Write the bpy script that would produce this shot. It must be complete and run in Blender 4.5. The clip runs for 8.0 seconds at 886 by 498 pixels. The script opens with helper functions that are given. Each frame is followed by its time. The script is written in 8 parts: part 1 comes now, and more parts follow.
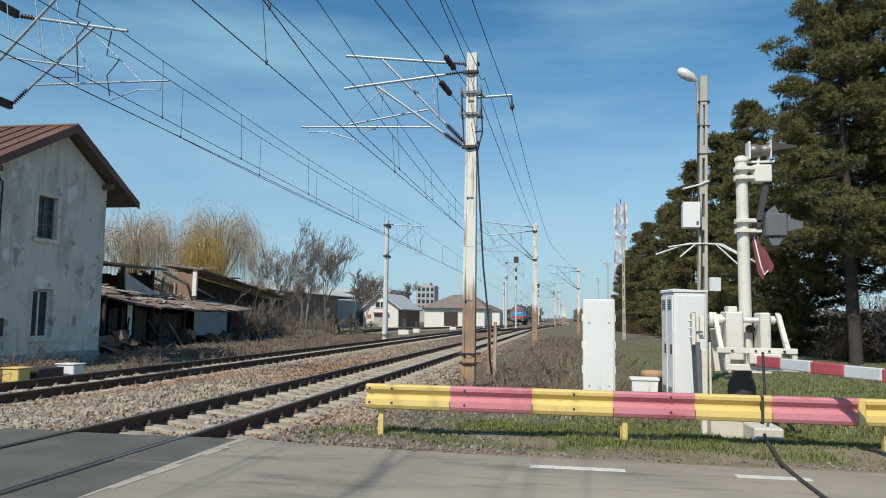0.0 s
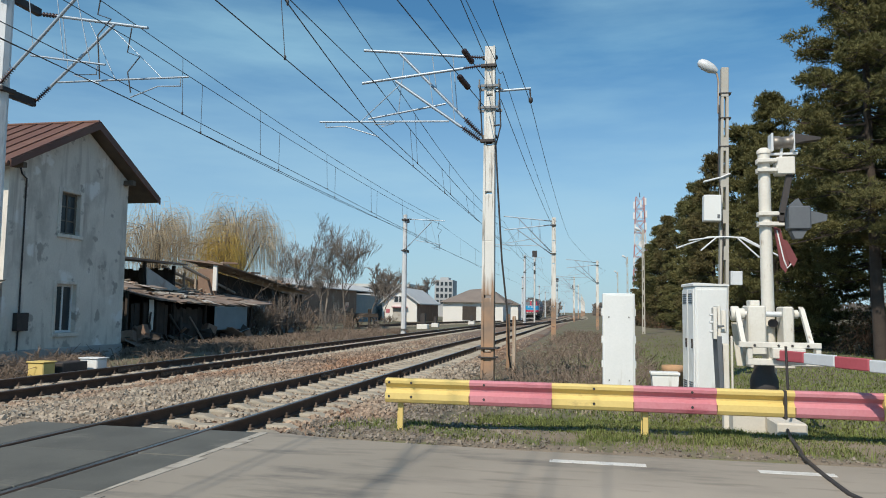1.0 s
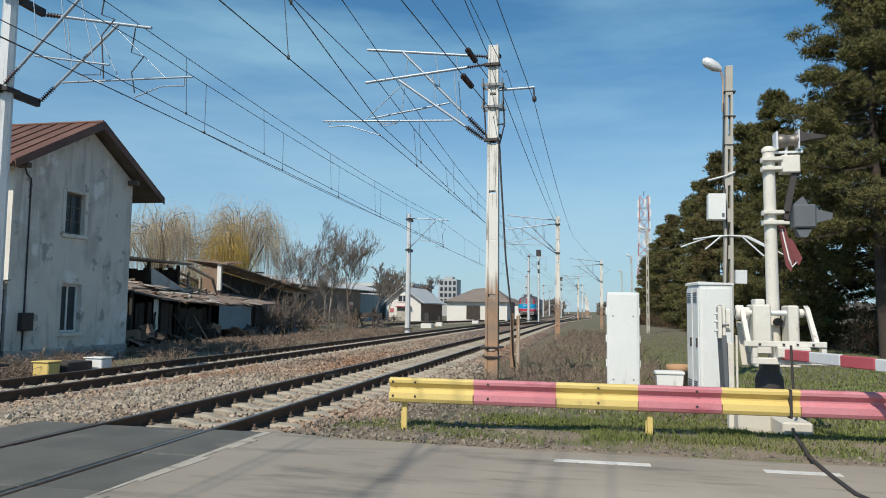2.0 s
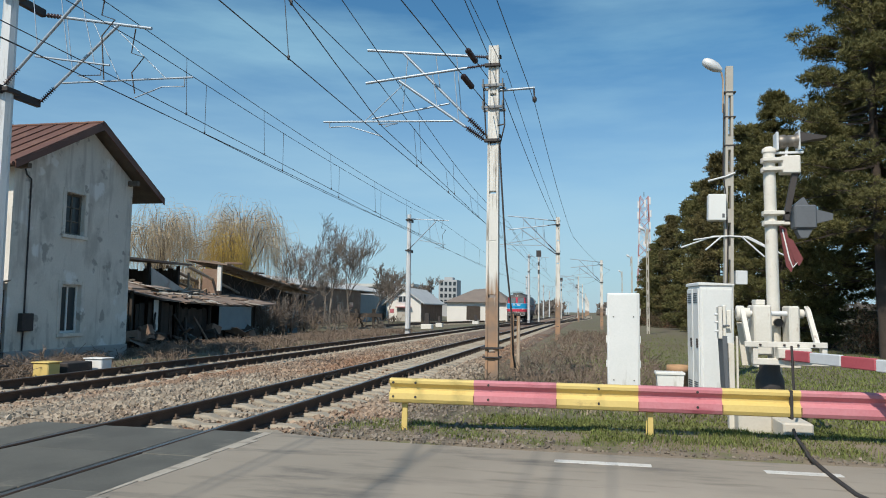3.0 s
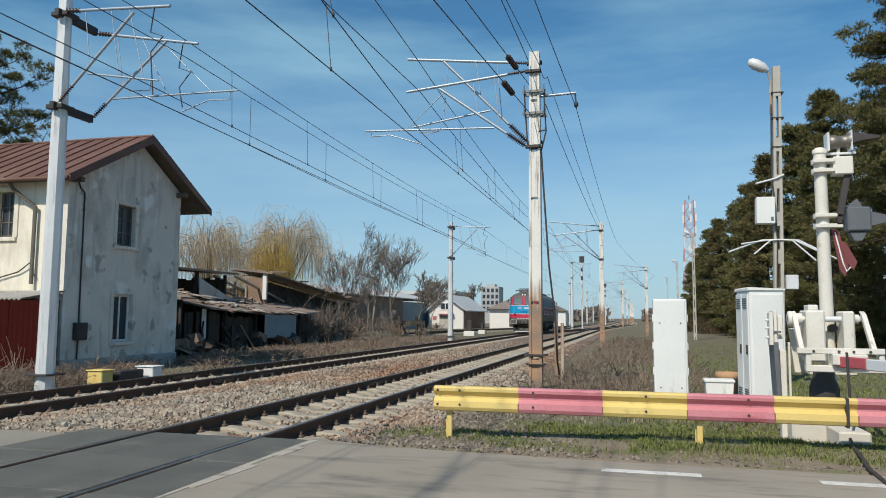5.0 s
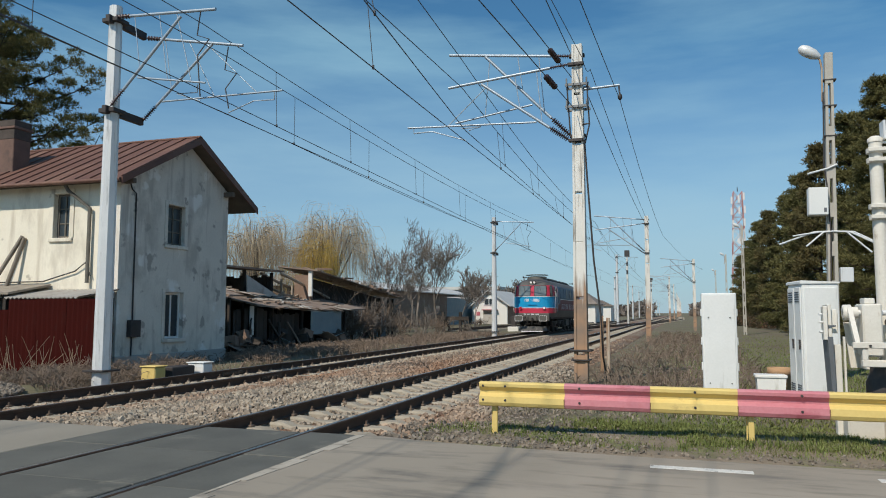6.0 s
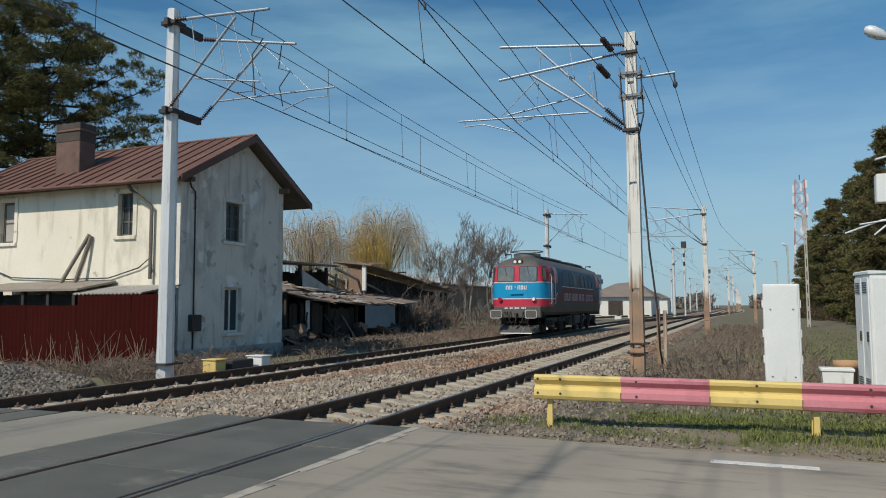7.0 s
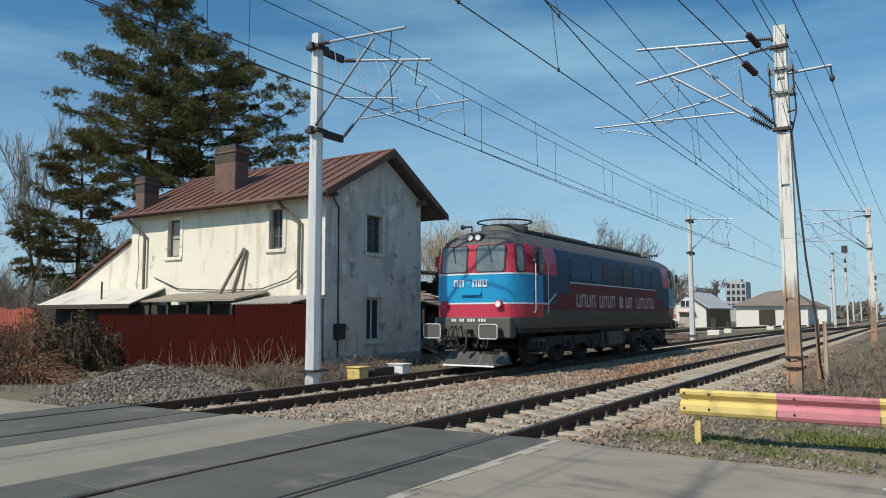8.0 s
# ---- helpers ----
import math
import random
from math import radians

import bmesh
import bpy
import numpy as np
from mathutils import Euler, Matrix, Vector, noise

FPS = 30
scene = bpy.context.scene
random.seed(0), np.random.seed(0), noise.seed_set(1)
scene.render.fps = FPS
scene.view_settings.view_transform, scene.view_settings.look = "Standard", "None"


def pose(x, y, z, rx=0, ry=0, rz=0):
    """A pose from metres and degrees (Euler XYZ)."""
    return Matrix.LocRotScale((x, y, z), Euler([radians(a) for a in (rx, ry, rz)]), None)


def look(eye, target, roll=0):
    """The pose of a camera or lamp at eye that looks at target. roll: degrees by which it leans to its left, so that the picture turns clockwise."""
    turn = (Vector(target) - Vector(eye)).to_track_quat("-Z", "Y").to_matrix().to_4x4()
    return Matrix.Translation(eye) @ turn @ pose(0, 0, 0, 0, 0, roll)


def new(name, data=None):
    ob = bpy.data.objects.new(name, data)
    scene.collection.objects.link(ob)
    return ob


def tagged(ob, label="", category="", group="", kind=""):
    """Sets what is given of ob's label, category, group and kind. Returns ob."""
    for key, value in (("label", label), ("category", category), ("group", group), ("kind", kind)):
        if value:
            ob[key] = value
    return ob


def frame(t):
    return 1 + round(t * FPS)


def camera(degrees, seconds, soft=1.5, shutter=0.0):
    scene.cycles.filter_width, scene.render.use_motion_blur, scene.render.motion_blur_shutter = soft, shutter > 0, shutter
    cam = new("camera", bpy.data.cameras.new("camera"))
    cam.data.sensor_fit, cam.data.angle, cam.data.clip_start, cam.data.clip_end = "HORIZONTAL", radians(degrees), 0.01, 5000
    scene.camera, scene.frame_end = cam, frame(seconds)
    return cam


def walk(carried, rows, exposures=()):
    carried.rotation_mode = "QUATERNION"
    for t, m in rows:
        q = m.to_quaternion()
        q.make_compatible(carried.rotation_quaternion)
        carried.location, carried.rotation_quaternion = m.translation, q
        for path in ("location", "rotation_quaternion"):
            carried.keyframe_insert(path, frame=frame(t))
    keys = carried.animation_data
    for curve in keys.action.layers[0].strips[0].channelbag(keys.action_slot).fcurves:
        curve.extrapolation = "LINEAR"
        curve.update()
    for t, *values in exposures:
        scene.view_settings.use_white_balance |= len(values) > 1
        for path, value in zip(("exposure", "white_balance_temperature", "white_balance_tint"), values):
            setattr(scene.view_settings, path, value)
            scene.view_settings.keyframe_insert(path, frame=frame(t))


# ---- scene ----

cam = camera(62.33, 8.0, soft=1.0)
walk(cam, [(t, pose(x, y, z, rx, ry, rz)) for t, x, y, z, rx, ry, rz in [
    (0.0, 0.023, -0.011, 1.446, 95.264, -0.86, 9.587),
    (0.5, 0.017, -0.011, 1.448, 95.119, -0.726, 10.534),
    (1.0, 0.012, -0.001, 1.446, 94.807, -0.801, 11.018),
    (1.5, 0.013, 0.007, 1.447, 94.73, -0.726, 11.328),
    (3.0, 0.008, 0.016, 1.446, 94.793, -0.73, 11.338),
    (3.5, 0.005, 0.015, 1.449, 94.764, -0.692, 11.668),
    (4.0, -0.002, 0.02, 1.445, 95.068, -0.698, 12.49),
    (4.5, -0.003, 0.016, 1.448, 95.343, -0.552, 13.426),
    (6.0, -0.01, -0.004, 1.454, 94.957, -0.082, 18.047),
    (6.5, -0.017, -0.007, 1.45, 94.849, 0.135, 20.125),
    (7.0, -0.018, -0.007, 1.448, 94.466, 0.223, 22.167),
    (7.5, -0.033, 0.006, 1.456, 94.851, 0.11, 24.7),
    (7.6, -0.033, -0.002, 1.46, 95.122, 0.108, 25.575),
    (7.7, -0.033, -0.011, 1.464, 95.592, 0.106, 26.707),
    (7.8, -0.033, -0.019, 1.468, 95.61, 0.103, 28.389),
    (7.9, -0.033, -0.028, 1.472, 95.281, 0.101, 30.351),
    (8.0, -0.033, -0.036, 1.476, 95.174, 0.099, 32.728),
]], exposures=[(0.0, 0.0), (4.5, -0.02), (6.0, -0.18), (6.5, -0.27), (7.0, -0.28), (7.5, -0.18), (8.0, -0.04)])

# ---- light ----
SUN_FROM = Vector((-0.30, -0.95, 0.0)).normalized()
SUN_UP = radians(46)
sun_dir = Vector((SUN_FROM.x * math.cos(SUN_UP), SUN_FROM.y * math.cos(SUN_UP), math.sin(SUN_UP)))
sun_data = bpy.data.lights.new("sun", "SUN")
sun_data.energy, sun_data.angle, sun_data.color = 4.2, radians(0.8), (1.0, 0.90, 0.76)
sun = new("sun", sun_data)
sun.matrix_world = look(sun_dir * 50, (0, 0, 0))

world = bpy.data.worlds.new("sky")
scene.world = world
world.use_nodes = True
wn, wl = world.node_tree.nodes, world.node_tree.links
sky = wn.new("ShaderNodeTexSky")
sky.sky_type, sky.sun_disc = "NISHITA", False
sky.sun_elevation, sky.sun_rotation = SUN_UP, math.atan2(SUN_FROM.x, SUN_FROM.y)
sky.air_density, sky.dust_density, sky.ozone_density, sky.altitude = 1.0, 0.35, 2.0, 80
w_co = wn.new("ShaderNodeTexCoord")
w_map = wn.new("ShaderNodeMapping")
w_map.inputs["Scale"].default_value = (1.0, 1.0, 5.5)
w_map.inputs["Rotation"].default_value = (0.12, 0.2, 0.3)
w_noise = wn.new("ShaderNodeTexNoise")
w_noise.inputs["Scale"].default_value, w_noise.inputs["Detail"].default_value = 1.7, 7
w_noise.inputs["Roughness"].default_value = 0.55
w_ramp = wn.new("ShaderNodeMapRange")
w_ramp.inputs["From Min"].default_value, w_ramp.inputs["From Max"].default_value = 0.45, 0.80
w_ramp.inputs["To Max"].default_value = 0.55
w_mix = wn.new("ShaderNodeMix")
w_mix.data_type = "RGBA"
w_mix.inputs["B"].default_value = (8.6, 7.7, 7.7, 1)
wl.new(w_co.outputs["Generated"], w_map.inputs["Vector"])
wl.new(w_map.outputs["Vector"], w_noise.inputs["Vector"])
wl.new(w_noise.outputs["Fac"], w_ramp.inputs["Value"])
wl.new(w_ramp.outputs["Result"], w_mix.inputs["Factor"])
wl.new(sky.outputs["Color"], w_mix.inputs["A"])
w_tint = wn.new("ShaderNodeMix")
w_tint.data_type, w_tint.blend_type = "RGBA", "MULTIPLY"
w_tint.inputs["Factor"].default_value = 1.0
w_tint.inputs["B"].default_value = (0.53, 0.98, 1.12, 1)
w_sep = wn.new("ShaderNodeSeparateXYZ")
w_low = wn.new("ShaderNodeMapRange")
w_low.inputs["From Min"].default_value, w_low.inputs["From Max"].default_value = -0.02, 0.34
w_low.inputs["To Min"].default_value, w_low.inputs["To Max"].default_value = 0.85, 0.0
w_haze = wn.new("ShaderNodeMix")
w_haze.data_type = "RGBA"
w_haze.inputs["B"].default_value = (7.9, 5.55, 5.95, 1)
wl.new(w_co.outputs["Generated"], w_sep.inputs["Vector"])
wl.new(w_sep.outputs["Z"], w_low.inputs["Value"])
wl.new(w_low.outputs["Result"], w_haze.inputs["Factor"])
wl.new(w_mix.outputs["Result"], w_haze.inputs["A"])
wl.new(w_haze.outputs["Result"], w_tint.inputs["A"])
wl.new(w_tint.outputs["Result"], wn["Background"].inputs["Color"])
wn["Background"].inputs["Strength"].default_value = 0.103
scene.view_settings.exposure = 0.0


# ---- materials ----
def mat(name, c1, c2=None, rough=0.8, metal=0.0, s1=2.0, s2=30.0, bump=0.3, dist=0.01, stain=None, rnd=0.0,
        voronoi=0.0, stretch=(1, 1, 1), spec=0.5, glass=0.0, coat=0.0, two_sided=0.0):
    """A surface with colour between c1 and c2 at two scales, fine relief, and an optional stain (colour, scale, from, to, stretch)."""
    m = bpy.data.materials.new(name)
    m.use_nodes = True
    n, l = m.node_tree.nodes, m.node_tree.links
    b = n["Principled BSDF"]
    b.inputs["Roughness"].default_value, b.inputs["Metallic"].default_value = rough, metal
    b.inputs["Specular IOR Level"].default_value = spec
    b.inputs["Transmission Weight"].default_value = glass
    b.inputs["Coat Weight"].default_value = coat
    c2 = c2 or tuple(min(1, c * 0.8) for c in c1)
    co = n.new("ShaderNodeTexCoord")
    mp = n.new("ShaderNodeMapping")
    mp.inputs["Scale"].default_value = stretch
    l.new(co.outputs["Object"], mp.inputs["Vector"])
    big, fine = n.new("ShaderNodeTexNoise"), n.new("ShaderNodeTexNoise")
    for t, sc, d in ((big, s1, 5), (fine, s2, 6)):
        t.inputs["Scale"].default_value, t.inputs["Detail"].default_value = sc, d
        l.new(mp.outputs["Vector"], t.inputs["Vector"])
    add = n.new("ShaderNodeMath")
    add.operation = "MULTIPLY_ADD"
    l.new(fine.outputs["Fac"], add.inputs[0])
    add.inputs[1].default_value = 0.6
    l.new(big.outputs["Fac"], add.inputs[2])
    rng = n.new("ShaderNodeMapRange")
    rng.inputs["From Min"].default_value, rng.inputs["From Max"].default_value = 0.5, 1.1
    l.new(add.outputs[0], rng.inputs["Value"])
    mix = n.new("ShaderNodeMix")
    mix.data_type = "RGBA"
    mix.inputs["A"].default_value, mix.inputs["B"].default_value = (*c1, 1), (*c2, 1)
    l.new(rng.outputs["Result"], mix.inputs["Factor"])
    out = mix.outputs["Result"]
    height = fine.outputs["Fac"]
    if voronoi:
        vo = n.new("ShaderNodeTexVoronoi")
        vo.inputs["Scale"].default_value = voronoi
        l.new(mp.outputs["Vector"], vo.inputs["Vector"])
        vm = n.new("ShaderNodeMix")
        vm.data_type, vm.blend_type = "RGBA", "MULTIPLY"
        vm.inputs["Factor"].default_value = 0.55
        hs = n.new("ShaderNodeHueSaturation")
        hs.inputs["Saturation"].default_value, hs.inputs["Value"].default_value = 0.25, 1.3
        l.new(vo.outputs["Color"], hs.inputs["Color"])
        l.new(out, vm.inputs["A"])
        l.new(hs.outputs["Color"], vm.inputs["B"])
        out = vm.outputs["Result"]
        inv = n.new("ShaderNodeMath")
        inv.operation, inv.inputs[0].default_value = "SUBTRACT", 1.0
        l.new(vo.outputs["Distance"], inv.inputs[1])
        height = inv.outputs[0]
    if stain:
        colour, sc, lo, hi, st = stain
        mp2 = n.new("ShaderNodeMapping")
        mp2.inputs["Scale"].default_value = st
        l.new(co.outputs["Object"], mp2.inputs["Vector"])
        sn = n.new("ShaderNodeTexNoise")
        sn.inputs["Scale"].default_value, sn.inputs["Detail"].default_value = sc, 8
        sn.inputs["Roughness"].default_value = 0.65
        l.new(mp2.outputs["Vector"], sn.inputs["Vector"])
        sr = n.new("ShaderNodeMapRange")
        sr.inputs["From Min"].default_value, sr.inputs["From Max"].default_value = lo, hi
        l.new(sn.outputs["Fac"], sr.inputs["Value"])
        sm = n.new("ShaderNodeMix")
        sm.data_type = "RGBA"
        sm.inputs["B"].default_value = (*colour, 1)
        l.new(sr.outputs["Result"], sm.inputs["Factor"])
        l.new(out, sm.inputs["A"])
        out = sm.outputs["Result"]
    if rnd:
        oi = n.new("ShaderNodeObjectInfo")
        isl = n.new("ShaderNodeNewGeometry")
        pick = n.new("ShaderNodeMath")
        pick.operation = "ADD"
        l.new(oi.outputs["Random"], pick.inputs[0])
        l.new(isl.outputs["Random Per Island"], pick.inputs[1])
        fr = n.new("ShaderNodeMath")
        fr.operation = "FRACT"
        l.new(pick.outputs[0], fr.inputs[0])
        rr = n.new("ShaderNodeMapRange")
        rr.inputs["To Min"].default_value, rr.inputs["To Max"].default_value = 1 - rnd, 1 + rnd
        l.new(fr.outputs[0], rr.inputs["Value"])
        hv = n.new("ShaderNodeHueSaturation")
        l.new(rr.outputs["Result"], hv.inputs["Value"])
        l.new(out, hv.inputs["Color"])
        out = hv.outputs["Color"]
    l.new(out, b.inputs["Base Color"])
    if bump:
        bp = n.new("ShaderNodeBump")
        bp.inputs["Strength"].default_value, bp.inputs["Distance"].default_value = bump, dist
        l.new(height, bp.inputs["Height"])
        l.new(bp.outputs["Normal"], b.inputs["Normal"])
    return m


def mix_by(m, colour, sc, lo, hi, st=(1, 1, 1), rough=None):
    """Lays a further patchy colour over a material made by mat()."""
    n, l = m.node_tree.nodes, m.node_tree.links
    b = n["Principled BSDF"]
    prev = b.inputs["Base Color"].links[0].from_socket
    co, mp, sn = n.new("ShaderNodeTexCoord"), n.new("ShaderNodeMapping"), n.new("ShaderNodeTexNoise")
    mp.inputs["Scale"].default_value = st
    mp.inputs["Location"].default_value = (3.7, 1.3, 9.1)
    sn.inputs["Scale"].default_value, sn.inputs["Detail"].default_value = sc, 7
    sr, sm = n.new("ShaderNodeMapRange"), n.new("ShaderNodeMix")
    sr.inputs["From Min"].default_value, sr.inputs["From Max"].default_value = lo, hi
    sm.data_type = "RGBA"
    sm.inputs["B"].default_value = (*colour, 1)
    l.new(co.outputs["Object"], mp.inputs["Vector"])
    l.new(mp.outputs["Vector"], sn.inputs["Vector"])
    l.new(sn.outputs["Fac"], sr.inputs["Value"])
    l.new(sr.outputs["Result"], sm.inputs["Factor"])
    l.new(prev, sm.inputs["A"])
    l.new(sm.outputs["Result"], b.inputs["Base Color"])
    return m


M_ASPHALT = mat("asphalt", (0.245, 0.215, 0.175), (0.325, 0.288, 0.235), 0.9, s1=0.5, s2=90, bump=0.25, dist=0.004,
                stain=((0.12, 0.112, 0.10), 0.9, 0.52, 0.72, (0.7, 2.4, 1)))
mix_by(M_ASPHALT, (0.38, 0.33, 0.27), 0.35, 0.52, 0.72)
mix_by(M_ASPHALT, (0.21, 0.186, 0.152), 2.2, 0.56, 0.74, (0.6, 2.6, 1))
M_CONCRETE_ROAD = mat("worn_concrete_road", (0.29, 0.265, 0.22), (0.22, 0.20, 0.165), 0.9, s1=0.7, s2=60, bump=0.2, dist=0.004,
                      stain=((0.17, 0.16, 0.14), 0.8, 0.56, 0.75, (0.6, 1.6, 1)))
M_RUBBER = mat("rubber_panel", (0.078, 0.079, 0.070), (0.128, 0.128, 0.112), 0.8, s1=1.6, s2=70, bump=0.2, dist=0.003, rnd=0.1,
               stain=((0.2, 0.19, 0.16), 1.4, 0.57, 0.72, (1, 1, 1)))
M_PAINT_WHITE = mat("road_paint", (0.75, 0.74, 0.70), (0.5, 0.48, 0.44), 0.7, s1=5, s2=60, bump=0.1,
                    stain=((0.22, 0.2, 0.18), 14, 0.58, 0.66, (1, 1, 1)))
M_GROUND = mat("dry_grass_ground", (0.175, 0.142, 0.100), (0.120, 0.128, 0.056), 0.95, s1=0.12, s2=5, bump=0.8, dist=0.05,
               stain=((0.13, 0.10, 0.075), 0.5, 0.48, 0.62, (1, 1, 1)))
M_EARTH = mat("trodden_earth", (0.25, 0.205, 0.15), (0.17, 0.135, 0.10), 0.95, s1=1.1, s2=22, bump=0.7, dist=0.03,
              stain=((0.14, 0.155, 0.06), 1.1, 0.50, 0.64, (1, 1, 1)))
M_BALLAST = mat("ballast_bed", (0.30, 0.245, 0.19), (0.20, 0.155, 0.12), 0.95, s1=0.25, s2=14, bump=1.0, dist=0.05, voronoi=16,
                stain=((0.20, 0.105, 0.062), 0.12, 0.42, 0.62, (2.5, 0.6, 1)))
M_STONE = mat("ballast_stone", (0.40, 0.345, 0.27), (0.27, 0.215, 0.165), 0.9, s1=0.9, s2=25, bump=0.3, dist=0.005, rnd=0.35,
              stain=((0.27, 0.15, 0.09), 0.14, 0.46, 0.66, (2.5, 0.6, 1)))
M_STONE_GREY = mat("grey_gravel", (0.25, 0.21, 0.165), (0.15, 0.125, 0.10), 0.9, s1=2, s2=25, bump=0.3, dist=0.005, rnd=0.4)
M_SLEEPER = mat("concrete_sleeper", (0.40, 0.36, 0.29), (0.29, 0.25, 0.195), 0.9, s1=3, s2=40, bump=0.35, dist=0.006, rnd=0.12)
M_RAIL = mat("rusty_rail", (0.055, 0.032, 0.022), (0.095, 0.055, 0.036), 0.8, s1=4, s2=60, bump=0.3, dist=0.003)
M_RAIL_TOP = mat("worn_rail_head", (0.34, 0.33, 0.32), (0.22, 0.2, 0.18), 0.35, 0.9, s1=3, s2=60, bump=0.05)
M_CLIP = mat("rail_clip", (0.10, 0.065, 0.045), (0.16, 0.12, 0.09), 0.8, s1=8, s2=60, rnd=0.3)


# ---- mesh tools ----
class MB:
    """Collects vertices and faces of one part."""

    def __init__(self):
        self.v, self.f, self.smooth = [], [], []

    def add(self, verts, faces, smooth=False):
        k = len(self.v)
        self.v += [tuple(p) for p in verts]
        self.f += [tuple(i + k for i in q) for q in faces]
        self.smooth += [smooth] * len(faces)
        return self

    def box(self, x0, x1, y0, y1, z0, z1, bev=0.0, m=None):
        b = min(bev, (x1 - x0) * 0.45, (y1 - y0) * 0.45, (z1 - z0) * 0.45)
        if b <= 0:
            vs = [(x, y, z) for x in (x0, x1) for y in (y0, y1) for z in (z0, z1)]
            fs = [(0, 1, 3, 2), (4, 6, 7, 5), (0, 4, 5, 1), (2, 3, 7, 6), (0, 2, 6, 4), (1, 5, 7, 3)]
        else:
            vs, fs, idx = [], [], {}
            ext = ((x0, x1), (y0, y1), (z0, z1))
            for sx in (0, 1):
                for sy in (0, 1):
                    for sz in (0, 1):
                        s = (sx, sy, sz)
                        for ax in range(3):
                            p = [ext[a][s[a]] + (0 if a == ax else (b if s[a] == 0 else -b)) for a in range(3)]
                            idx[(s, ax)] = len(vs)
                            vs.append(p)
            for ax in range(3):
                u, w = (ax + 1) % 3, (ax + 2) % 3
                for side in (0, 1):
                    loop = []
                    for du, dw in ((0, 0), (1, 0), (1, 1), (0, 1)):
                        s = [0, 0, 0]
                        s[ax], s[u], s[w] = side, du, dw
                        loop.append(idx[(tuple(s), ax)])
                    fs.append(tuple(loop) if side else tuple(loop[::-1]))
                for du in (0, 1):
                    for dw in (0, 1):
                        a, c = [0, 0, 0], [0, 0, 0]
                        a[u], a[w], c[u], c[w] = du, dw, du, dw
                        c[ax] = 1
                        a, c = tuple(a), tuple(c)
                        q = (idx[(a, u)], idx[(c, u)], idx[(c, w)], idx[(a, w)])
                        fs.append(q if du != dw else q[::-1])
            for sx in (0, 1):
                for sy in (0, 1):
                    for sz in (0, 1):
                        s = (sx, sy, sz)
                        q = tuple(idx[(s, a)] for a in range(3))
                        fs.append(q if (sx + sy + sz) % 2 else q[::-1])
        if m is not None:
            vs = [m @ Vector(p) for p in vs]
        return self.add(vs, fs)

    def tube(self, pts, r, n=6, r2=None, caps=True, smooth=True):
        pts = [Vector(p) for p in pts]
        k = len(pts)
        vs, fs = [], []
        ref = None
        for i, p in enumerate(pts):
            d = (pts[min(i + 1, k - 1)] - pts[max(i - 1, 0)]).normalized()
            if ref is None:
                ref = d.orthogonal().normalized()
            ref = (ref - d * ref.dot(d)).normalized()
            o = d.cross(ref)
            rr = r if r2 is None else r + (r2 - r) * i / (k - 1)
            for j in range(n):
                a = 2 * math.pi * j / n
                vs.append(p + (ref * math.cos(a) + o * math.sin(a)) * rr)
        for i in range(k - 1):
            for j in range(n):
                fs.append((i * n + j, i * n + (j + 1) % n, (i + 1) * n + (j + 1) % n, (i + 1) * n + j))
        self.add(vs, fs, smooth)
        if caps:
            self.add(vs[:n], [tuple(range(n))[::-1]])
            self.add(vs[-n:], [tuple(range(n))])
        return self

    def cyl(self, a, b, r, r2=None, n=10, smooth=True):
        return self.tube([a, b], r, n, r2, True, smooth)

    def prism(self, poly, axis, lo, hi, m=None):
        """A flat outline swept along an axis ('x': outline in y, z; 'y': in x, z; 'z': in x, y)."""
        def put(p, h):
            return {"x": (h, p[0], p[1]), "y": (p[0], h, p[1]), "z": (p[0], p[1], h)}[axis]
        n = len(poly)
        vs = [put(p, lo) for p in poly] + [put(p, hi) for p in poly]
        if m is not None:
            vs = [m @ Vector(p) for p in vs]
        fs = [(i, (i + 1) % n, n + (i + 1) % n, n + i) for i in range(n)] + [tuple(range(n))[::-1], tuple(range(n, 2 * n))]
        return self.add(vs, fs)

    def lathe(self, prof, centre, axis=(0, 0, 1), n=12):
        """Rings of (distance along axis, radius)."""
        ax = Vector(axis).normalized()
        u = ax.orthogonal().normalized()
        w = ax.cross(u)
        c = Vector(centre)
        vs, fs = [], []
        for h, r in prof:
            for j in range(n):
                a = 2 * math.pi * j / n
                vs.append(c + ax * h + (u * math.cos(a) + w * math.sin(a)) * r)
        for i in range(len(prof) - 1):
            for j in range(n):
                fs.append((i * n + j, i * n + (j + 1) % n, (i + 1) * n + (j + 1) % n, (i + 1) * n + j))
        self.add(vs, fs, True)
        self.add(vs[:n], [tuple(range(n))[::-1]])
        return self.add(vs[-n:], [tuple(range(n))])

    def mesh(self, name, weld=False):
        me = bpy.data.meshes.new(name)
        me.from_pydata(self.v, [], self.f)
        me.polygons.foreach_set("use_smooth", self.smooth)
        bm = bmesh.new()
        bm.from_mesh(me)
        if weld:
            bmesh.ops.remove_doubles(bm, verts=bm.verts, dist=0.0005)
        bmesh.ops.recalc_face_normals(bm, faces=bm.faces)
        bm.to_mesh(me)
        bm.free()
        return me


